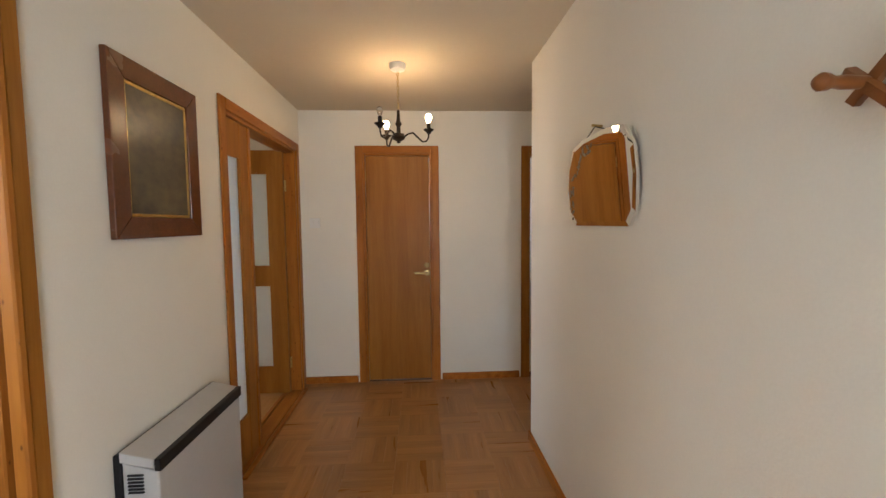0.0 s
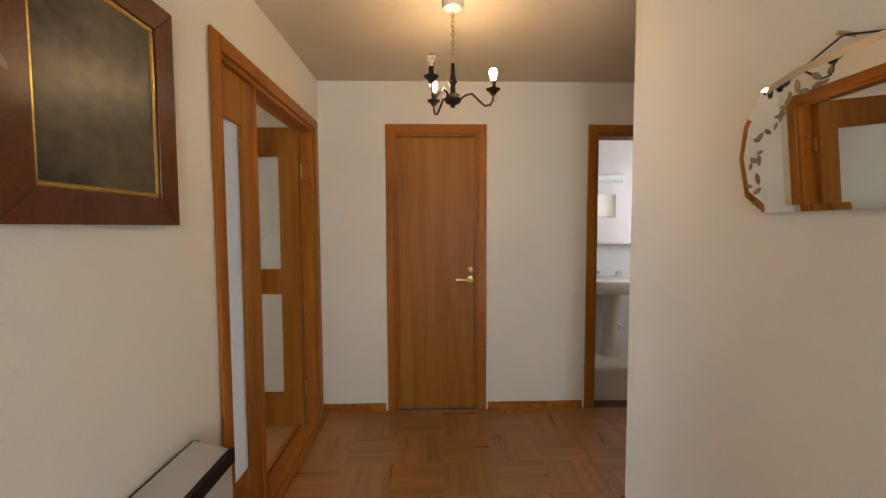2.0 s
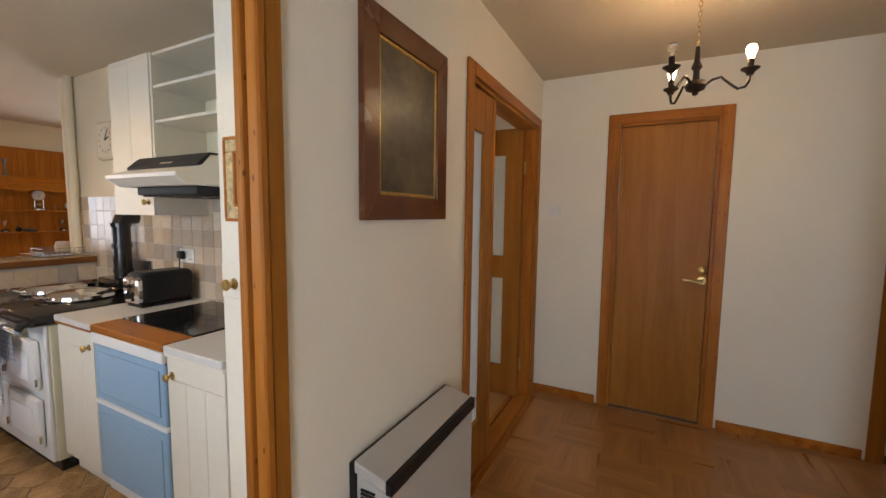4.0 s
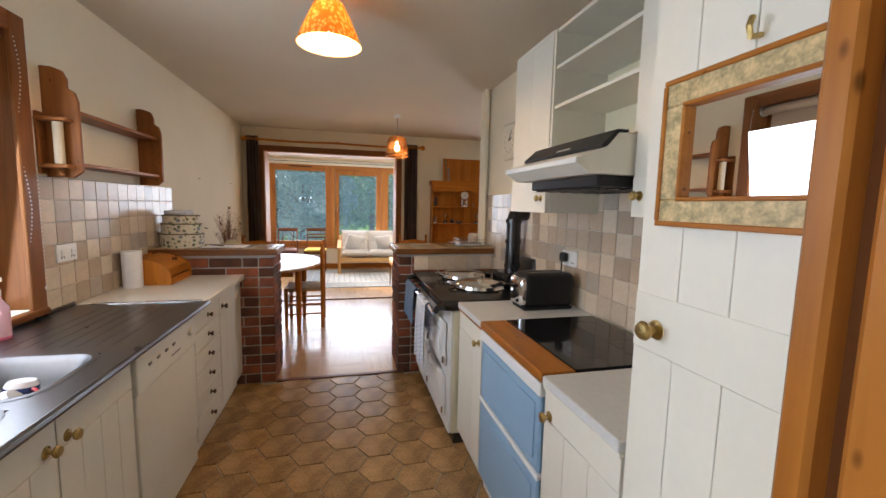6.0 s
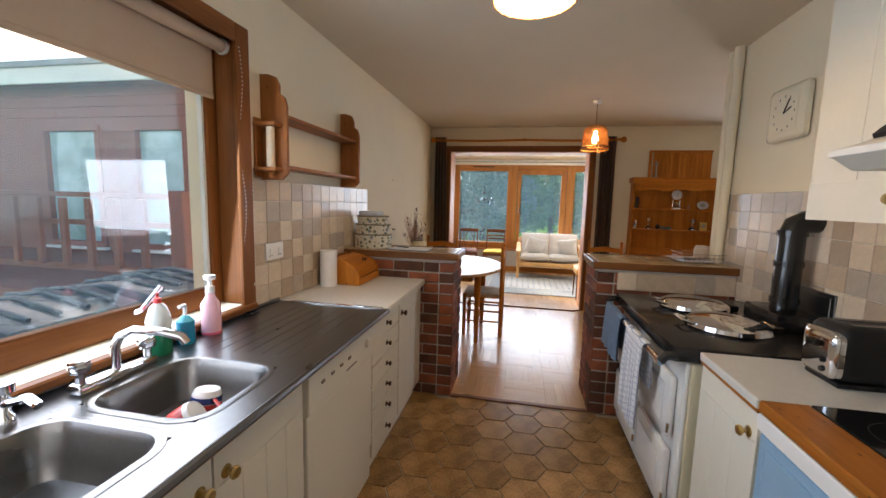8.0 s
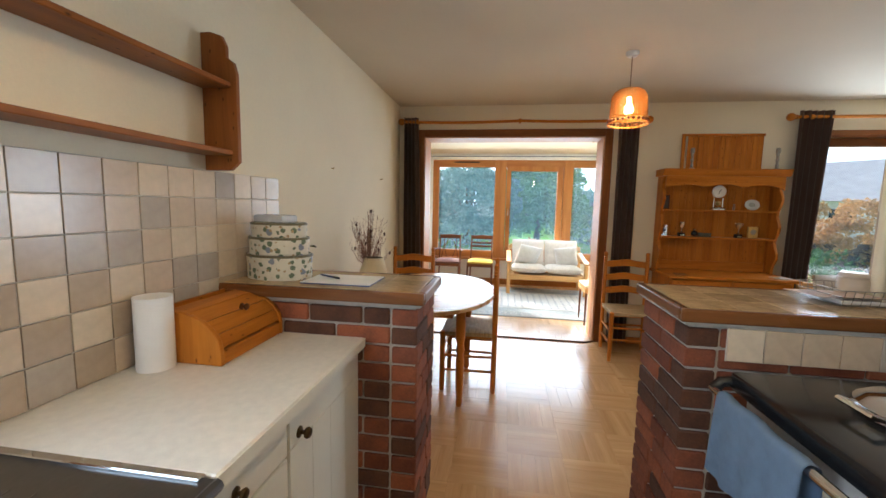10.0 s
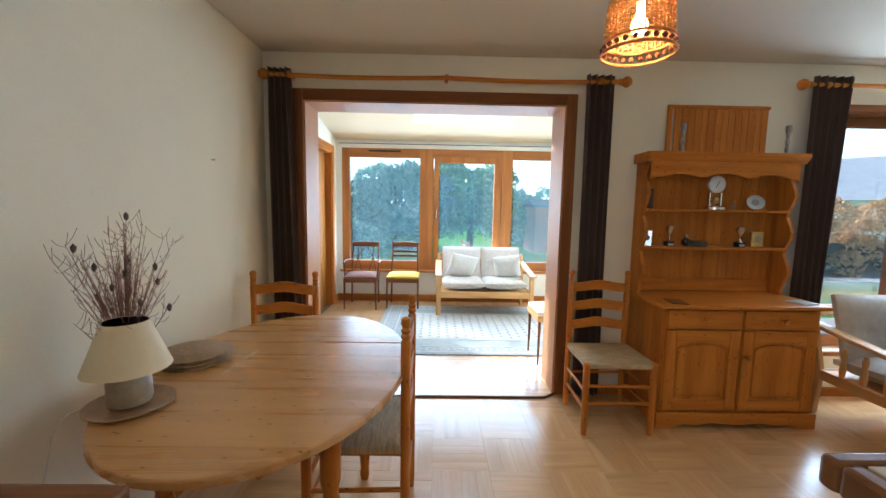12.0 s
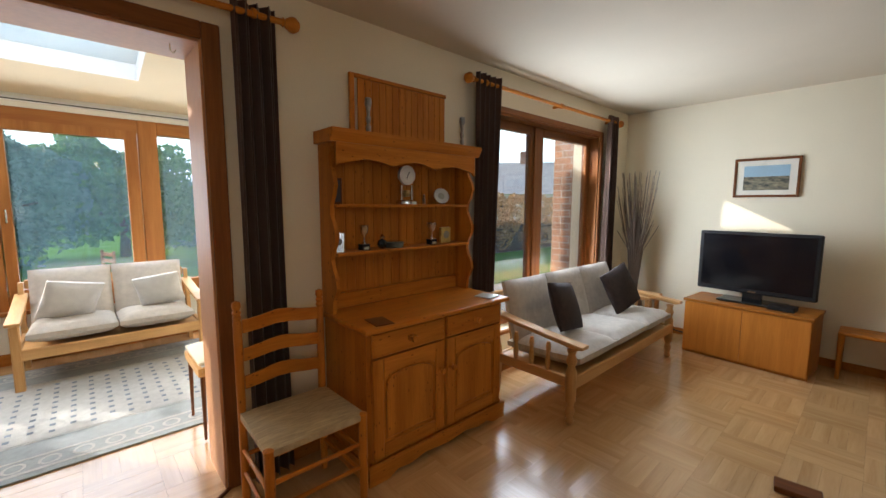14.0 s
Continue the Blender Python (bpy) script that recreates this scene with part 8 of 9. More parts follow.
note = thing("notepad", (-3.913, -0.065, CT), 90, "white sheet of paper on a dark clipboard", "paper")
part("board", box(-0.148, 0.148, -0.105, 0.105, 0, 0.004, 0.001), NAVY, note)
part("sheet", box(-0.15, 0.146, -0.1, 0.103, 0.0045, 0.006), flat("white paper", (0.82, 0.82, 0.80), 0.8), note)
pen = thing("pen", (-3.94, -0.145, CT + 0.0105), 60, "blue and silver ballpoint pen on the paper", "pen")
part("barrel", tube([(-0.06, 0, 0), (0.03, 0, 0)], 0.0042, 10), NAVY, pen, "", True)
part("cap", tube([(0.0305, 0, 0), (0.07, 0, 0)], 0.0046, 10), BLACKP, pen, "", True)
part("clip", box(0.032, 0.066, -0.0015, 0.0015, 0.0047, 0.0062), SILV, pen)
tray = thing("wire_basket", (-4.0, 1.93, CT), 0, "thin wire basket holding folded papers", "basket")
bm = bmesh.new()
for zz, g in ((0.006, 0.0), (0.035, 0.008), (0.06, 0.014)):
    q = [(-0.1 - g, -0.13 - g, zz), (0.1 + g, -0.13 - g, zz), (0.1 + g, 0.1 + g, zz), (-0.1 - g, 0.1 + g, zz), (-0.1 - g, -0.13 - g, zz)]
    tube(q, 0.002, 5, bm)
for k in range(9):
    y = -0.13 + 0.23 * k / 8
    tube([(-0.113, y, 0.06), (-0.1, y, 0.004), (0.1, y, 0.004), (0.113, y, 0.06)], 0.0015, 4, bm)
part("wires", bm, PEW, tray)
part("paper", box(-0.08, 0.085, -0.12, 0.06, 0.0055, 0.02, 0.002), flat("folded papers", (0.70, 0.66, 0.62), 0.8), tray)
part("leaflet", slab([(-0.09, 0.022), (0.09, 0.03), (0.09, 0.033), (-0.09, 0.025)], "y", -0.2, 0.03), flat("pinkish leaflet", (0.62, 0.50, 0.46), 0.7), tray)
jr = thing("white_jar", (-4.1, 1.98, CT), 0, "pale ceramic jar at the end of the brick counter", "jar")
part("body", lathe([(0.04, 0), (0.05, 0.02), (0.05, 0.07), (0.045, 0.08), (0.0, 0.082)], 20), flat("buff glaze", (0.55, 0.44, 0.33)), jr, "", True)
part("lid", lathe([(0.048, 0.083), (0.04, 0.1), (0.0, 0.105)], 20), flat("buff glaze lid", (0.60, 0.50, 0.40)), jr, "", True)


# ---- outside ----
GRASS = bpy.data.materials.new("mown lawn")
GRASS.use_nodes = True
n_, l_ = GRASS.node_tree.nodes, GRASS.node_tree.links
blades, patchy, gr_, gm_, df_ = n_.new("ShaderNodeTexNoise"), n_.new("ShaderNodeTexNoise"), n_.new("ShaderNodeValToRGB"), n_.new("ShaderNodeMath"), n_.new("ShaderNodeBsdfDiffuse")
tc = n_.new("ShaderNodeTexCoord")
blades.inputs["Scale"].default_value, patchy.inputs["Scale"].default_value, gm_.operation = 30.0, 0.6, "ADD"
l_.new(tc.outputs["Object"], blades.inputs["Vector"]), l_.new(tc.outputs["Object"], patchy.inputs["Vector"])
l_.new(blades.outputs[0], gm_.inputs[0]), l_.new(patchy.outputs[0], gm_.inputs[1]), l_.new(gm_.outputs[0], gr_.inputs[0])
gr_.color_ramp.elements[0].position, gr_.color_ramp.elements[1].position = 0.75, 1.25
gr_.color_ramp.elements[0].color, gr_.color_ramp.elements[1].color = (0.09, 0.20, 0.03, 1), (0.14, 0.30, 0.05, 1)
l_.new(gr_.outputs[0], df_.inputs[0]), l_.new(df_.outputs[0], n_["Material Output"].inputs[0])
solid("ground", box(-400, 300, -300, 300, -1.2, -0.45), GRASS, "mown green lawn", "ground", "structure")
HAZE = glow("bright hazy sky", (0.86, 0.94, 1.0), 0.95)
solid("backdrop_sky", lathe([(150, -3), (150, 38)], 48, None, None, False), HAZE, "bright hazy sky low over the garden", "sky", "structure")
PAV = noodle("pale patio slabs", (0.30, 0.28, 0.25), 0.8, vary=0.12, scale=(3, 3, 3), fine=60, bump=0.3, per_object=0.1)
patio = solid("patio", boxes((SX - 0.8, WX - WT - 0.05, SR + 0.3, 7.2, -0.46, -0.40), (SX - 1.2, SX - 6.5, -6.5, -0.3, -0.46, -0.42)), PAV, "pale paved patio", "patio", "structure")
slabm = box(-0.29, 0.29, -0.29, 0.29, 0, 0.02, 0.004)
first = None
for i in range(7):
    for j in range(9):
        if first is None:
            first = part("paving_slab", slabm, PAV, patio)
            first.matrix_basis = pose(-9.9, 3.6, -0.40)
        else:
            x, y = (-9.9 + 0.6 * (i - 0), 3.6 + 0.6 * j) if i < 5 else (-12.2 - 0.6 * (i - 5), -3.2 + 0.6 * j * 0.7)
            if i < 5:
                share("paving_slab", first, pose(x, y, -0.40), patio)


def leaf_mass(lumps, count, size, seed):
    """Many small leaves scattered through the shells of overlapping lumps (x, y, z, rx, ry, rz)."""
    r = np.random.default_rng(seed)
    wts = np.array([b[3] * b[4] + b[4] * b[5] + b[3] * b[5] for b in lumps])
    who = r.choice(len(lumps), count, p=wts / wts.sum())
    L = np.array(lumps)[who]
    d = r.normal(size=(count, 3))
    d /= np.linalg.norm(d, axis=1)[:, None]
    d[:, 2] = np.abs(d[:, 2]) * np.where(r.random(count) < 0.75, 1, -1)
    rad = r.uniform(0.72, 1.06, count) ** 0.7 * (1 + 0.16 * np.sin(5 * d[:, 0] + who) + 0.12 * np.sin(7 * d[:, 1] + 2 * who))
    c = L[:, :3] + d * L[:, 3:] * rad[:, None]
    u = r.normal(size=(count, 3))
    u /= np.linalg.norm(u, axis=1)[:, None]
    v = np.cross(u, r.normal(size=(count, 3)))
    v /= np.linalg.norm(v, axis=1)[:, None]
    s = size * r.uniform(0.6, 1.5, count)[:, None]
    verts = np.concatenate([c - u * s, c + v * s * 0.5, c + u * s, c - v * s * 0.5], 1).reshape(-1, 3)
    faces = np.arange(count * 4).reshape(-1, 4)
    me = bpy.data.meshes.new("leaves")
    me.from_pydata(verts.tolist(), [], faces.tolist())
    return me


def leafm(name, c, dark):
    m = bpy.data.materials.new(name)
    m.use_nodes = True
    n, l = m.node_tree.nodes, m.node_tree.links
    b = n["Principled BSDF"]
    b.inputs["Roughness"].default_value = 0.55
    g, rp = n.new("ShaderNodeNewGeometry"), n.new("ShaderNodeValToRGB")
    rp.color_ramp.elements[0].color, rp.color_ramp.elements[1].color = (*dark, 1), (*c, 1)
    l.new(g.outputs["Random Per Island"], rp.inputs[0]), l.new(rp.outputs[0], b.inputs["Base Color"])
    t, mx = n.new("ShaderNodeBsdfTranslucent"), n.new("ShaderNodeMixShader")
    l.new(rp.outputs[0], t.inputs[0]), l.new(b.outputs[0], mx.inputs[1]), l.new(t.outputs[0], mx.inputs[2])
    mx.inputs[0].default_value = 0.5
    l.new(mx.outputs[0], n["Material Output"].inputs[0])
    return m


EVER = leafm("blue green foliage", (0.22, 0.35, 0.29), (0.09, 0.18, 0.155))
LAUR = leafm("laurel foliage", (0.16, 0.32, 0.09), (0.07, 0.17, 0.06))
BEECH = leafm("copper beech hedge leaves", (0.72, 0.44, 0.20), (0.40, 0.26, 0.12))
BARK = noodle("bark", (0.10, 0.07, 0.05), 0.95, vary=0.4, scale=(8, 8, 2), fine=60, bump=0.8)


def tree(at, lumps, count, size, mat, label, seed, name="tree"):
    t = thing(name, at, 0, label, "tree" if name == "tree" else "bush")
    crown = new("crown", leaf_mass(lumps, count, size, seed))
    crown.data.materials.append(mat)
    crown.parent = t
    r = random.Random(seed)
    top = max(b[2] for b in lumps)
    part("trunk", tube([(0, 0, -0.05), (0.05, 0.03, top * 0.3), (-0.04, 0.05, top * 0.6), (0.02, 0, top)], 0.15, 10, radii=[0.17, 0.13, 0.09, 0.03]), BARK, t, "", True)
    for b in lumps:
        k = r.uniform(0.25, 0.55)
        part("limb", tube([(0, 0, top * k), (b[0] * 0.5, b[1] * 0.5, (top * k + b[2]) / 2 + 0.1), b[:3]], 0.05, 6, radii=[0.07, 0.045, 0.015]), BARK, t, "", True)
    return t


rt = random.Random(12)


def lumps(n, w, d, h, base=0.6):
    return [(rt.uniform(-d, d), rt.uniform(-w, w), rt.uniform(base, h), rt.uniform(0.6, 1.1), rt.uniform(0.7, 1.3), rt.uniform(0.6, 1.0)) for _ in range(n)]


G0 = -0.45
tree((-22.0, -5.0, G0), lumps(16, 2.6, 1.2, 2.6), 15000, 0.11, EVER, "broad blue-green evergreen at the end of the lawn", 1)
tree((-21.5, -1.2, G0), lumps(16, 2.0, 1.2, 3.0), 15000, 0.11, EVER, "dense blue-green evergreen behind the lawn", 2)
tree((-22.0, 2.2, G0), lumps(16, 1.8, 1.2, 3.3), 15000, 0.11, LAUR, "tall rounded green laurel behind the lawn", 3)
tree((-24.5, 5.2, G0), lumps(12, 1.6, 1.0, 1.9), 9000, 0.12, EVER, "lower dark evergreen beside the shed", 4)
tree((-30.0, -9.0, G0), lumps(12, 4.0, 1.2, 4.0), 9000, 0.16, EVER, "distant evergreen trees beyond the lawn", 5)
tree((-18.0, -4.6, G0), lumps(9, 2.6, 0.5, 0.7, 0.3), 9000, 0.08, EVER, "low shrub border along the lawn", 6, "shrub")
hedge = solid("beech_hedge_core", box(-14.38, -14.22, 6.0, 23.2, G0, 0.6), BARK, "dark stems inside the copper beech hedge", "hedge", "structure")
hl = leaf_mass([(-14.3, 6.0 + 0.35 * k, 0.05 + 0.44 * (k % 4), 0.5, 0.45, 0.40) for k in range(50)], 46000, 0.055, 9)
hl.materials.append(BEECH)
hob2 = tagged(new("beech_hedge", hl), "copper-coloured beech hedge beyond the patio", "hedge", "", "stuff")
tree((-13.0, 6.8, G0), lumps(6, 1.0, 0.4, 0.35, 0.15), 5000, 0.06, LAUR, "low green shrubs in front of the hedge", 10, "shrub")
# garden shed, chair and far house
RED = noodle("reddish shed boards", (0.30, 0.11, 0.07), 0.8, vary=0.15, scale=(2, 2, 20), fine=60, bump=0.3)
shed = thing("garden_shed", (-21.0, 5.6, G0), 0, "reddish boarded garden shed at the lawn's edge", "shed")
part("walls", box(-1.0, 1.0, -0.9, 1.6, 0, 1.9), RED, shed)
for k in range(13):
    part("board", box(1.0, 1.018, -0.9, 1.6, 0.145 * k, 0.145 * k + 0.135, 0.004), RED, shed)
part("roof", slab([(-1.1, 1.9), (1.1, 1.9), (1.1, 1.96), (0.0, 2.25), (-1.1, 1.96)], "y", -1.0, 1.7), noodle("roof felt", (0.10, 0.10, 0.11), 0.9), shed)
gc = thing("garden_chair", (-14.2, 1.25, G0), 200, "weathered wooden garden chair on the lawn", "chair")
for x in (-0.22, 0.22):
    part("leg", box(x - 0.02, x + 0.02, -0.24, -0.2, 0, 0.95, 0.004), SWF["z"], gc)
    part("leg", box(x - 0.02, x + 0.02, 0.2, 0.24, 0, 0.6, 0.004), SWF["z"], gc)
for k in range(4):
    part("seat_slat", box(-0.24, 0.24, -0.2 + 0.1 * k, -0.12 + 0.1 * k, 0.42, 0.44, 0.003), SWF["x"], gc)
for z in (0.6, 0.72, 0.84):
    part("back_slat", box(-0.22, 0.22, -0.235, -0.215, z, z + 0.07, 0.003), SWF["x"], gc)
ROOFT = noodle("weathered slate roof", (0.36, 0.37, 0.40), 0.8, vary=0.2, scale=(3, 3, 3), fine=40, bump=0.3)
RENDR = noodle("white render", (0.66, 0.64, 0.60), 0.9, vary=0.05)
hs = thing("house", (-25, 25, G0), -50, "pale neighbouring house with a grey pitched roof", "house")
part("wall", box(-5, 5, -8, 8, 0, 2.5), RENDR, hs)
part("roof", slab([(-5.4, 2.5), (5.4, 2.5), (0, 5.0)], "y", -8.4, 8.4), ROOFT, hs)
for y in (-5.2, -2.2, 0.8, 4.4):
    part("window", box(5.0, 5.05, y - 0.5, y + 0.5, 1.0, 2.1), BLACK, hs)
part("chimney", box(-0.5, 0.3, 2.0, 2.8, 4.0, 5.8), noodle("chimney brick", (0.28, 0.12, 0.08), 0.9, vary=0.2), hs)
# brick return wall beside the lounge window
BRK = noodle("orange facing brick", (0.42, 0.20, 0.11), 0.9, vary=0.25, scale=(12, 12, 12), fine=120, bump=0.5, per_object=0.25)
MORT = noodle("pale mortar", (0.48, 0.44, 0.38), 0.95, vary=0.1, scale=(20, 20, 20), fine=150, bump=0.4)


def brick_panel(name, axis, face, u0, u1, z0, z1, parent_label, out, depth=0.1):
    """A mortar wall with bricks standing proud of one face."""
    bm = box(face - out * depth, face, u0, u1, z0, z1) if axis == "x" else box(u0, u1, face - out * depth, face, z0, z1)
    w = solid(name, bm, MORT, parent_label, "brick wall", "structure")
    full_, rows = None, int((z1 - z0) / 0.075)
    for j in range(rows):
        u = u0 - (0.1125 if j % 2 else 0)
        while u < u1 - 0.03:
            a, b = max(u, u0) + 0.005, min(u + 0.215, u1)
            if b - a > 0.04:
                zz = z0 + 0.075 * j + 0.005
                p0, p1 = sorted((face, face + out * 0.006))
                if full_ is None or b - a < 0.205:
                    o = part("brick", box(-0.003, 0.003, -(b - a) / 2, (b - a) / 2, 0, 0.065, 0.0015) if axis == "x" else box(-(b - a) / 2, (b - a) / 2, -0.003, 0.003, 0, 0.065, 0.0015), BRK, w)
                    if b - a > 0.205:
                        full_ = o
                else:
                    o = new("brick", full_.data)
                    o.parent = w
                c = (a + b) / 2
                o.matrix_basis = pose((p0 + p1) / 2, c, zz) if axis == "x" else pose(c, (p0 + p1) / 2, zz)
            u += 0.225
    return w


brick_panel("brick_return", "y", 5.28, -7.15, WX - WT - 0.01, -0.4, 2.2, "orange brick return wall outside the lounge window", -1)
# timber wing and raised deck outside the kitchen window
TIMB = noodle("red stained timber", (0.27, 0.085, 0.06), 0.6, vary=0.2, scale=(3, 12, 3), fine=60, bump=0.3)
wing = thing("timber_wing", label="red-stained timber wing with two tall windows", category="house")
WGX = -6.5
PANES = ((-7.28, -6.07), (-5.45, -4.40))
part("wall", holed("x", WGX - 0.2, WGX, -10.5, -4.36, -0.44, 3.3, [(y0, y1, 0.50, 2.50) for y0, y1 in PANES]), TIMB, wing)
for k in range(4):
    part("cladding_board", box(WGX, WGX + 0.018, -10.5, -4.36, 2.62 + 0.165 * k, 2.775 + 0.165 * k, 0.004), TIMB, wing)
part("fascia", box(WGX + 0.35, WGX + 0.39, -10.6, -3.7, 3.06, 3.30, 0.006), GREYW, wing, "pale painted fascia board")
part("roof", slab([(WGX - 4, 4.9), (WGX + 0.45, 3.3), (WGX + 0.45, 3.38), (WGX - 4, 5.0)], "y", -10.6, -3.6), ROOFT, wing)
# Sky reflection is painted into these opaque panes, dark green to pale blue.
PANEB = noodle("pane with painted sky reflection", (0.42, 0.56, 0.62), 0.12, vary=0.25, scale=(1, 2, 2), spec=0.8, bump=0.0, second=(0.16, 0.28, 0.26))
for y0, y1 in PANES:
    w = part("window", boxes((WGX - 0.1, WGX + 0.03, y0, y0 + 0.09, 0.50, 2.50), (WGX - 0.1, WGX + 0.03, y1 - 0.09, y1, 0.50, 2.50), (WGX - 0.1, WGX + 0.03, y0 + 0.091, y1 - 0.091, 2.41, 2.50), (WGX - 0.1, WGX + 0.03, y0 + 0.091, y1 - 0.091, 0.50, 0.59)), TIMB, wing)
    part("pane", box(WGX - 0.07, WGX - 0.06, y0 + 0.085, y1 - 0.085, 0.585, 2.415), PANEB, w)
    part("sill", box(WGX - 0.1, WGX + 0.09, y0 - 0.04, y1 + 0.04, 0.455, 0.498, 0.006), GREYW, w, "pale window sill")
brick_panel("brick_pillar", "x", WGX, -4.355, -3.72, -0.44, 3.0, "brick pillar at the end of the timber wing", 1, 0.5)
deck = thing("deck_rail", label="red-stained timber deck railing with square balusters", category="railing")
DKX = -4.2
part("handrail", box(DKX - 0.06, DKX + 0.06, -8.2, -2.41, 1.36, 1.41, 0.006), TIMB, deck)
part("bottom_rail", box(DKX - 0.03, DKX + 0.03, -8.2, -2.41, 0.64, 0.71, 0.006), TIMB, deck)
part("mid_rail", box(DKX - 0.02, DKX + 0.02, -8.2, -2.41, 1.09, 1.14, 0.004), TIMB, deck)
bal = None
for k in range(18):
    y = -2.72 - 0.31 * k
    if bal is None:
        bal = part("baluster", box(-0.022, 0.022, -0.032, 0.032, 0.0, 0.66, 0.004), TIMB, deck)
        bal.matrix_basis = pose(DKX + 0.045, y, 0.69)
    else:
        share("baluster", bal, pose(DKX + 0.045, y, 0.69), deck)
for y in (-2.33, -5.2, -8.15):
    part("post", box(DKX - 0.08, DKX + 0.08, y - 0.08, y + 0.08, -0.45, 1.44, 0.008), TIMB, deck)
solid("deck", box(WGX, DKX + 0.1, -8.3, -2.45, 0.30, 0.42), TIMB, "red-stained timber deck floor", "deck", "structure")
BINM = noodle("slate blue plastic", (0.09, 0.12, 0.16), 0.28, vary=0.15, scale=(5, 5, 5), fine=60, bump=0.1)
for k, x in enumerate((-1.95, -2.62, -3.3)):
    wb = thing("wheelie_bin", (x, -1.75, G0 + 0.0), 4 * k - 4, "slate blue wheeled bin with a ribbed lid", "bin", "bins outside the kitchen")
    part("body", slab([(-0.24, 0.08), (0.24, 0.08), (0.29, 1.12), (-0.29, 1.12)], "y", -0.3, 0.3, bevel=0.03), BINM, wb, "", True)
    lid = part("lid", slab([(-0.37, 1.20), (-0.32, 1.27), (0.0, 1.31), (0.34, 1.24), (0.36, 1.18), (0.3, 1.13), (-0.33, 1.13)], "x", -0.31, 0.31, bevel=0.02), BINM, wb, "ribbed plastic lid", True)
    for j in range(4):
        part("rib", tube([(-0.2 + 0.13 * j, -0.28, 1.285), (-0.2 + 0.13 * j, 0.0, 1.318), (-0.2 + 0.13 * j, 0.28, 1.262)], 0.012, 6), BINM, lid)
    for s in (-0.24, 0.24):
        part("wheel", lathe([(0.1, -0.02), (0.1, 0.02), (0.03, 0.022), (0.0, 0.022)], 16, None, Matrix.Translation((s, -0.3, 0.1)) @ Matrix.Rotation(radians(90), 4, "Y")), BLACKP, wb, "", True)

# ---- pieces of walls and floors ----
BRICKC = noodle("red brown counter brick", (0.205, 0.066, 0.034), 0.8, vary=0.35, scale=(10, 10, 10), fine=110, bump=0.5, second=(0.13, 0.045, 0.028), spec=0.2)
n_, l_ = BRICKC.node_tree.nodes, BRICKC.node_tree.links
inf, rp, mx = n_.new("ShaderNodeObjectInfo"), n_.new("ShaderNodeValToRGB"), n_.new("ShaderNodeMix")
cr = rp.color_ramp
cr.interpolation = "CONSTANT"
cr.elements[0].color, cr.elements[1].color = (1.0, 1.0, 1.0, 1), (0.48, 0.64, 0.72, 1)
cr.elements[1].position = 0.55
e = cr.elements.new(0.3)
e.color = (1.3, 1.25, 1.1, 1)
e = cr.elements.new(0.8)
e.color = (0.75, 0.7, 0.7, 1)
mx.data_type, mx.blend_type = "RGBA", "MULTIPLY"
mx.inputs["Factor"].default_value = 1.0
bs = n_["Principled BSDF"]
old = bs.inputs["Base Color"].links[0].from_socket
l_.new(inf.outputs["Random"], rp.inputs[0]), l_.new(old, mx.inputs["A"]), l_.new(rp.outputs[0], mx.inputs["B"]), l_.new(mx.outputs["Result"], bs.inputs["Base Color"])
CMORT = noodle("grey counter mortar", (0.46, 0.42, 0.36), 0.95, vary=0.15, scale=(20, 20, 20), fine=150, bump=0.5)
CAPT = noodle("brown glazed counter tile", (0.44, 0.32, 0.175), 0.22, vary=0.25, scale=(8, 8, 8), fine=60, bump=0.06, per_object=0.2)
EDGEW = {a: wood("varnished counter edging " + a, (0.21, 0.085, 0.028), (0.13, 0.05, 0.016), a, 0.25, knots=False) for a in "xy"}


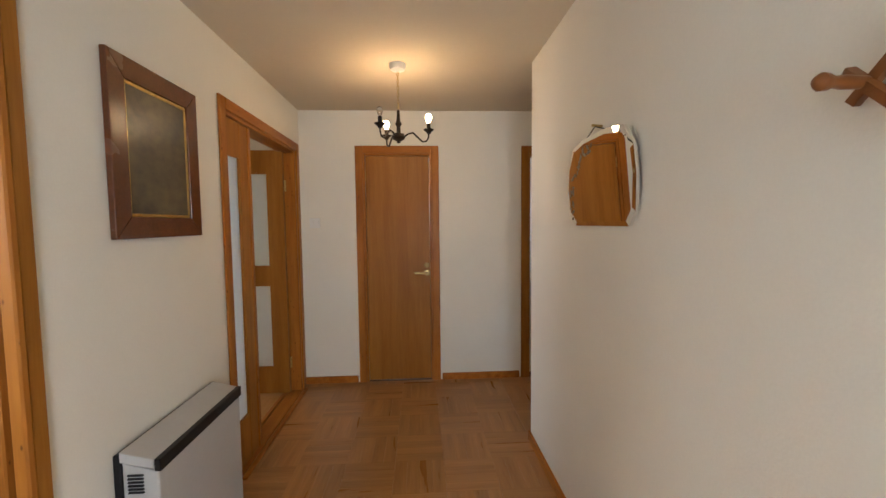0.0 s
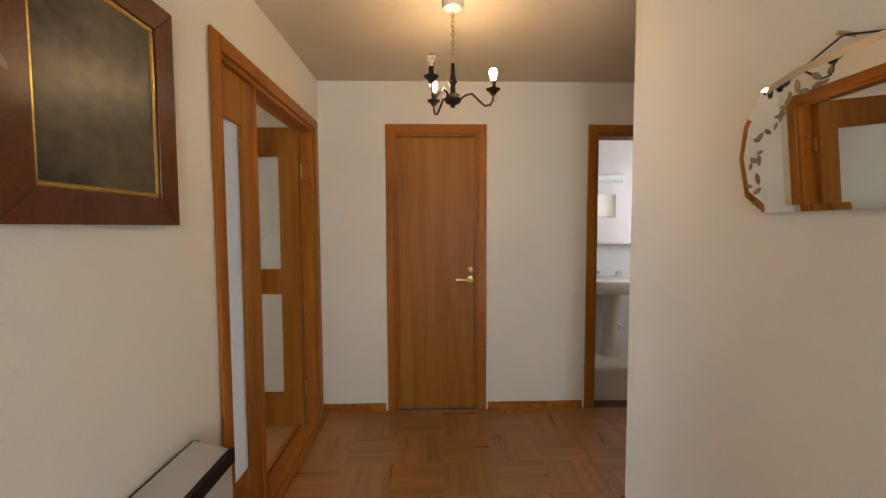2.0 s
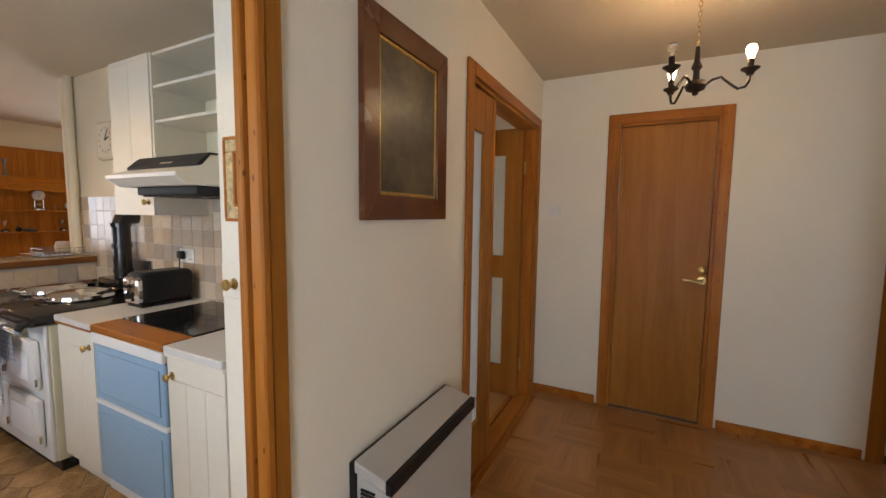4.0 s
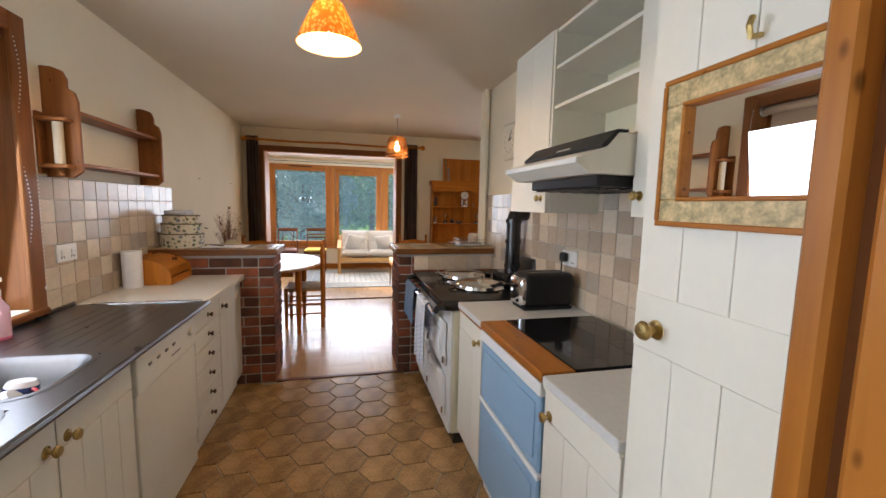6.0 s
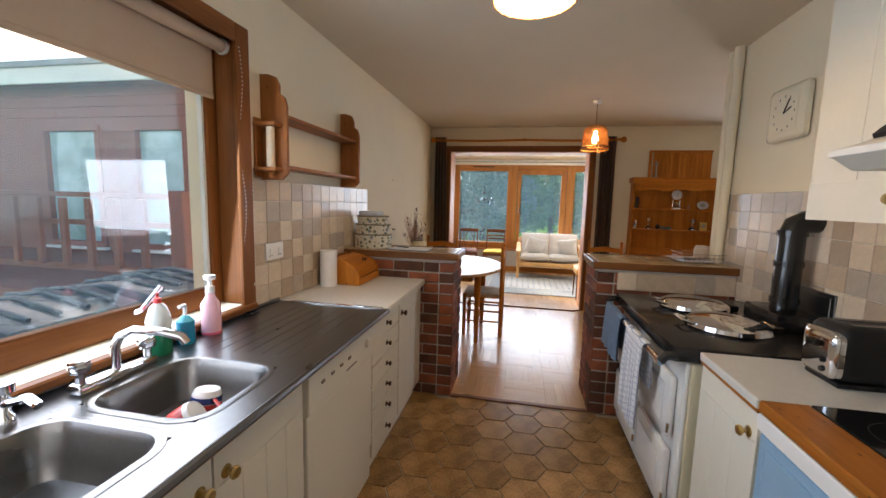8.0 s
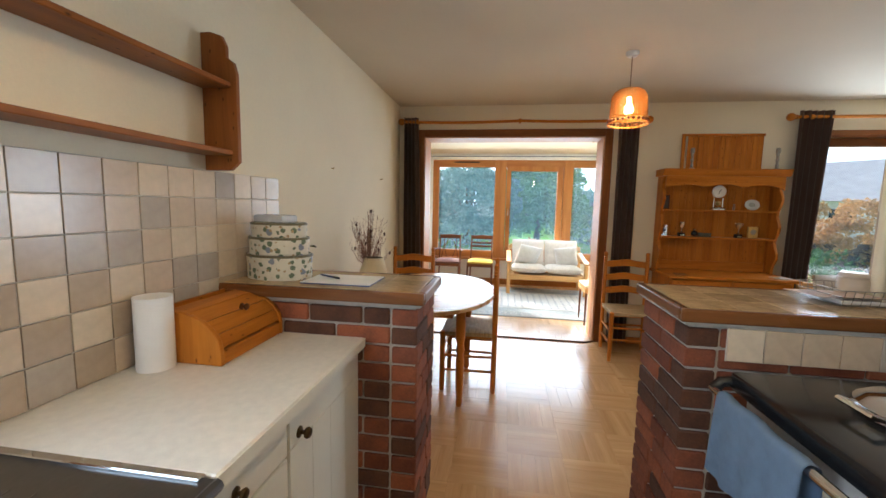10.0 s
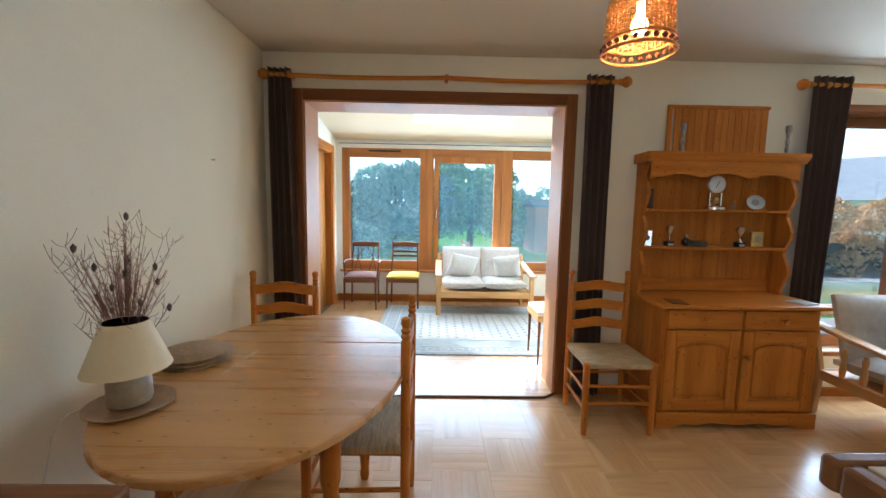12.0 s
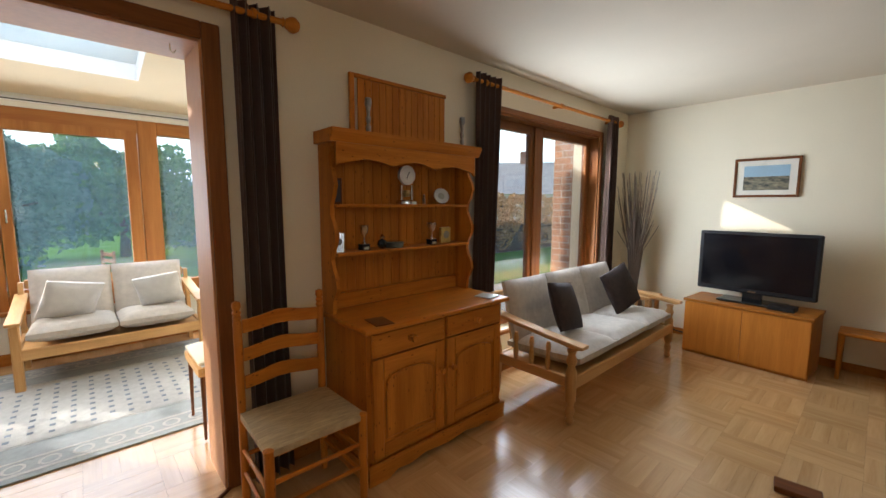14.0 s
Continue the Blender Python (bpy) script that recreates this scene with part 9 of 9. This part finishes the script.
def brick_counter(name, y0, y1, end, face, label):
    """A brick dwarf wall between kitchen and dining room, with a tiled top; end: the y of its free end."""
    t = thing(name, label=label, category="brick counter")
    part("core", box(PX0 - 0.012, face + 0.012, y0 + (0.012 if end == y0 else 0), y1 - (0.012 if end == y1 else 0), 0, 0.985), CMORT, t)
    cache = {}

    def brick(cx, cy, lx, ly, z):
        key = (round(lx, 3), round(ly, 3))
        o = new("brick", cache[key]) if key in cache else part("brick", box(-lx / 2, lx / 2, -ly / 2, ly / 2, 0, 0.064, 0.004), BRICKC, t)
        cache.setdefault(key, o.data)
        o.parent = t
        jig = rt.uniform(-0.0015, 0.0015)
        o.matrix_basis = pose(cx + jig, cy + jig, z, 0, 0, rt.uniform(-0.3, 0.3))
    deep = PX0 - face
    s = 1 if end == y1 else -1
    for j in range(13):
        z = 0.005 + 0.0755 * j
        lap = j % 2
        # end face: two bricks across on one course, three pieces on the next
        if lap:
            spans = [(0, 0.2125), (0.2225, deep)]
        else:
            spans = [(0, 0.1025), (0.1125, 0.2425), (0.2525, deep)]
        for a, b in spans:
            brick(PX0 - (a + b) / 2, end - s * 0.051, b - a, 0.102, z)
        # long faces
        for fx, k0 in ((PX0 - 0.051, 0), (face + 0.051, 1)):
            u = 0.112
            first_len = 0.215 if lap else 0.1025
            L = first_len
            while u < (y1 - y0) - 0.03:
                b = min(u + L, y1 - y0)
                brick(fx, end - s * (u + b) / 2, 0.102, b - u, z)
                u = b + 0.01
                L = 0.215
    # tiled top with a pine nosing
    ov = 0.03
    ya, yb = (y0 - (ov if end == y0 else 0), y1 + (ov if end == y1 else 0))
    part("bed", box(PX0 + ov - 0.02, face - ov + 0.02, ya + (0.02 if end == y0 else 0), yb - (0.02 if end == y1 else 0), 0.986, 1.033), CMORT, t)
    part("nosing", box(PX0 + ov, PX0 + ov - 0.028, ya, yb, 1.000, 1.046, 0.007, segments=2), EDGEW["y"], t, "varnished wooden edging")
    part("nosing", box(face - ov + 0.028, face - ov, ya, yb, 1.000, 1.046, 0.007, segments=2), EDGEW["y"], t, "varnished wooden edging")
    e0, e1 = (end, end + s * ov) if s > 0 else (end + s * ov, end)
    part("nosing", box(PX0 + ov - 0.029, face - ov + 0.029, e0, e1, 1.000, 1.046, 0.007, segments=2), EDGEW["x"], t, "varnished wooden edging")
    X0_, X1_ = PX0 + ov - 0.031, face - ov + 0.031
    ny = round((y1 - y0) / 0.15)
    w, h = (X0_ - X1_) / 3, (y1 - y0) / ny
    tile = None
    for i in range(3):
        for j in range(ny):
            if tile is None:
                tile = part("top_tile", box(-w / 2 + 0.002, w / 2 - 0.002, -h / 2 + 0.002, h / 2 - 0.002, 0, 0.012, 0.0015), CAPT, t)
                o = tile
            else:
                o = share("top_tile", tile, Matrix(), t)
            o.matrix_basis = pose(X1_ + w * (i + 0.5), y0 + h * (j + 0.5), 1.0345)
    return t


brick_counter("brick_counter", KL + 0.001, LPY, LPY, PX1, "low red-brick counter with brown tiled top, beside the sink")
brick_counter("brick_counter_cooker", RPY, KR - 0.001, RPY, PX1 - 0.07, "low red-brick counter with brown tiled top, behind the range")

TILEM = noodle("mottled wall tile", (0.60, 0.50, 0.38), 0.22, vary=0.08, scale=(12, 12, 12), fine=50, bump=0.05)
n_, l_ = TILEM.node_tree.nodes, TILEM.node_tree.links
inf, rp, mx = n_.new("ShaderNodeObjectInfo"), n_.new("ShaderNodeValToRGB"), n_.new("ShaderNodeMix")
cr = rp.color_ramp
cr.interpolation = "CONSTANT"
cr.elements[0].color, cr.elements[1].color = (1.05, 1.05, 1.05, 1), (0.72, 0.68, 0.66, 1)
cr.elements[1].position = 0.84
for pos, c in ((0.2, (0.85, 0.8, 0.76)), (0.38, (1.08, 1.1, 1.12)), (0.55, (0.72, 0.74, 0.80)), (0.7, (0.92, 0.9, 0.9))):
    e = cr.elements.new(pos)
    e.color = (*c, 1)
mx.data_type, mx.blend_type = "RGBA", "MULTIPLY"
mx.inputs["Factor"].default_value = 1.0
bs = n_["Principled BSDF"]
old = bs.inputs["Base Color"].links[0].from_socket
l_.new(inf.outputs["Random"], rp.inputs[0]), l_.new(old, mx.inputs["A"]), l_.new(rp.outputs[0], mx.inputs["B"]), l_.new(mx.outputs["Result"], bs.inputs["Base Color"])
TGROUT = noodle("white tile grout", (0.62, 0.58, 0.50), 0.9, vary=0.1, scale=(20, 20, 20), fine=200, bump=0.2)


def tiling(name, axis, face, out, u0, u1, z0, z1, pitch, label):
    """Wall tiles with recessed joints on a thin bed."""
    p0, p1 = sorted((face, face + out * 0.003))
    bed = solid(name, box(p0, p1, u0, u1, z0, z1) if axis == "x" else box(u0, u1, p0, p1, z0, z1), TGROUT, label, "wall tiles", "structure")
    nu, nz_ = max(1, round(abs(u1 - u0) / pitch)), max(1, round((z1 - z0) / pitch))
    w, h = abs(u1 - u0) / nu, (z1 - z0) / nz_
    lo = min(u0, u1)
    me = None
    for i in range(nu):
        for j in range(nz_):
            u, z = lo + w * (i + 0.5), z0 + h * (j + 0.5)
            a = (w / 2 - 0.0015, h / 2 - 0.0015)
            if me is None:
                o = part("tile", box(-0.003, 0.003, -a[0], a[0], -a[1], a[1], 0.0012) if axis == "x" else box(-a[0], a[0], -0.003, 0.003, -a[1], a[1], 0.0012), TILEM, bed)
                me = o.data
            else:
                o = new("tile", me)
                o.parent = bed
            d = face + out * 0.006
            o.matrix_basis = pose(d, u, z, rt.uniform(-0.15, 0.15), rt.uniform(-0.15, 0.15), 0) if axis == "x" else pose(u, d, z, rt.uniform(-0.15, 0.15), rt.uniform(-0.15, 0.15), 0)


tiling("tiles_sink_wall", "y", KL, 1, -4.185, -2.737, WTOP + 0.003, 1.49, 0.108, "beige and brown mottled tiles on the sink wall")
tiling("tiles_under_window", "y", KL, 1, -2.735, -1.265, WTOP + 0.0215, 0.867, 0.108, "narrow tile strip under the kitchen window")
tiling("tiles_cooker_wall", "y", KR, -1, -3.92, -1.314, WTOP + 0.004, 1.50, 0.108, "beige and brown mottled tiles on the cooker wall")
tiling("tiles_wall_end", "y", KR, -1, -4.128, -3.925, 1.05, 1.50, 0.108, "mottled tiles at the wall end")
tiling("tiles_behind_range", "x", PX0 + 0.004, 1, RPY + 0.125, KR - 0.012, 0.868, 0.984, 0.108, "mottled tiles on the brick counter behind the range")

HEXM = noodle("brown glazed floor tile", (0.35, 0.205, 0.082), 0.20, vary=0.45, scale=(7, 7, 7), fine=70, bump=0.25, per_object=0.22, second=(0.145, 0.083, 0.036))
F = 0.212
R = (F - 0.006) / math.sqrt(3)
bm = bmesh.new()
top, low = [], []
for k in range(6):
    a = radians(60 * k + 30)
    low.append(bm.verts.new((R * math.cos(a + radians(60)), R * math.sin(a + radians(60)), -0.008)))
    top.append(bm.verts.new(((R - 0.004) * math.cos(a + radians(60)), (R - 0.004) * math.sin(a + radians(60)), 0.0)))
mid_ = [bm.verts.new((v.co.x * 1.0, v.co.y, -0.0025)) for v in low]
bm.faces.new(top)
for k in range(6):
    j = (k + 1) % 6
    bm.faces.new((top[k], top[j], mid_[j], mid_[k])), bm.faces.new((mid_[k], mid_[j], low[j], low[k]))
hexo = None
side = F / math.sqrt(3)
for i in range(-4, 8):
    for j in range(-6, 14):
        x, y = -3.10 + F * j + (F / 2 if i % 2 else 0), 0.813 + 1.5 * side * i
        if not (PX0 + 0.02 < x < KX + 0.02 and -0.06 < y < 1.56):
            continue
        if hexo is None:
            hexo = part("hex_tile", bm, HEXM, floor_kitchen)
            o = hexo
        else:
            o = share("hex_tile", hexo, Matrix(), floor_kitchen)
        o.matrix_basis = pose(x, y, rt.uniform(-0.001, 0.0005), rt.uniform(-0.35, 0.35), rt.uniform(-0.35, 0.35), 0)


def parquet(floor_ob, x0, x1, y0, y1, sq, strips, mats, single, skip=lambda x, y: False, near=None, near_mats=None):
    """Basket-weave parquet: squares of strips that change direction."""
    w = sq / strips
    joined = {"x": bmesh.new(), "y": bmesh.new()}
    data = {}
    for i in range(int((x1 - x0) / sq + 0.999)):
        for j in range(int((y1 - y0) / sq + 0.999)):
            d = "x" if (i + j) % 2 else "y"
            for k in range(strips):
                ax, ay = x0 + sq * i, y0 + sq * j
                b = (ax, ax + sq, ay + w * k, ay + w * (k + 1)) if d == "x" else (ax + w * k, ax + w * (k + 1), ay, ay + sq)
                b = (b[0], min(b[1], x1), b[2], min(b[3], y1))
                if b[1] - b[0] < 0.01 or b[3] - b[2] < 0.01 or skip((b[0] + b[1]) / 2, (b[2] + b[3]) / 2):
                    continue
                cx, cy, hx, hy = (b[0] + b[1]) / 2, (b[2] + b[3]) / 2, (b[1] - b[0]) / 2 - 0.0003, (b[3] - b[2]) / 2 - 0.0003
                zz = rt.uniform(-0.0006, 0.0)
                if single or near and near[0] < cx < near[1] and near[2] < cy < near[3]:
                    key = (d, round(hx, 3), round(hy, 3))
                    if key in data:
                        o = new("parquet_block", data[key])
                        o.parent = floor_ob
                    else:
                        o = part("parquet_block", box(-hx, hx, -hy, hy, -0.008, 0), (near_mats or mats)[d], floor_ob)
                        data[key] = o.data
                    o.matrix_basis = pose(cx, cy, zz)
                else:
                    bm = joined[d]
                    v = [bm.verts.new(q) for q in ((cx - hx, cy - hy, zz), (cx + hx, cy - hy, zz), (cx + hx, cy + hy, zz), (cx - hx, cy + hy, zz), (cx - hx, cy - hy, -0.008), (cx + hx, cy - hy, -0.008), (cx + hx, cy + hy, -0.008), (cx - hx, cy + hy, -0.008))]
                    bm.faces.new(v[:4])
                    for a in range(4):
                        bm.faces.new((v[a], v[(a + 1) % 4], v[4 + (a + 1) % 4], v[4 + a]))
    for d, bm in joined.items():
        if single or not bm.verts:
            bm.free()
        else:
            o = part("parquet_blocks", bm, mats[d], floor_ob)
            o["kind"] = "stuff"


parquet(floor_hall, HX, RX, 1.25, HB, 0.29, 4, PARQ, True)
parquet(floor_hall, RX, 2.75, RY, HB, 0.29, 4, PARQR, False)
parquet(floor_hall, HX, RX, -1.65, 1.25, 0.29, 4, PARQR, False)
parquet(floor_living, WX - 0.0, PX0 - 0.045, KL, LY, 0.30, 4, PARQ2, False, near=(-6.0, PX0, 0.1, 2.5), near_mats=PARQ2S)
parquet(floor_living, PX0 - 0.045, KX, KR + 0.12, LY, 0.30, 4, PARQ2, False)
parquet(floor_sunroom, SX, WX, SL, SR, 0.30, 4, PARQ2, False, lambda x, y: x > WX - WT and not (OPY[0] < y < OPY[1]))
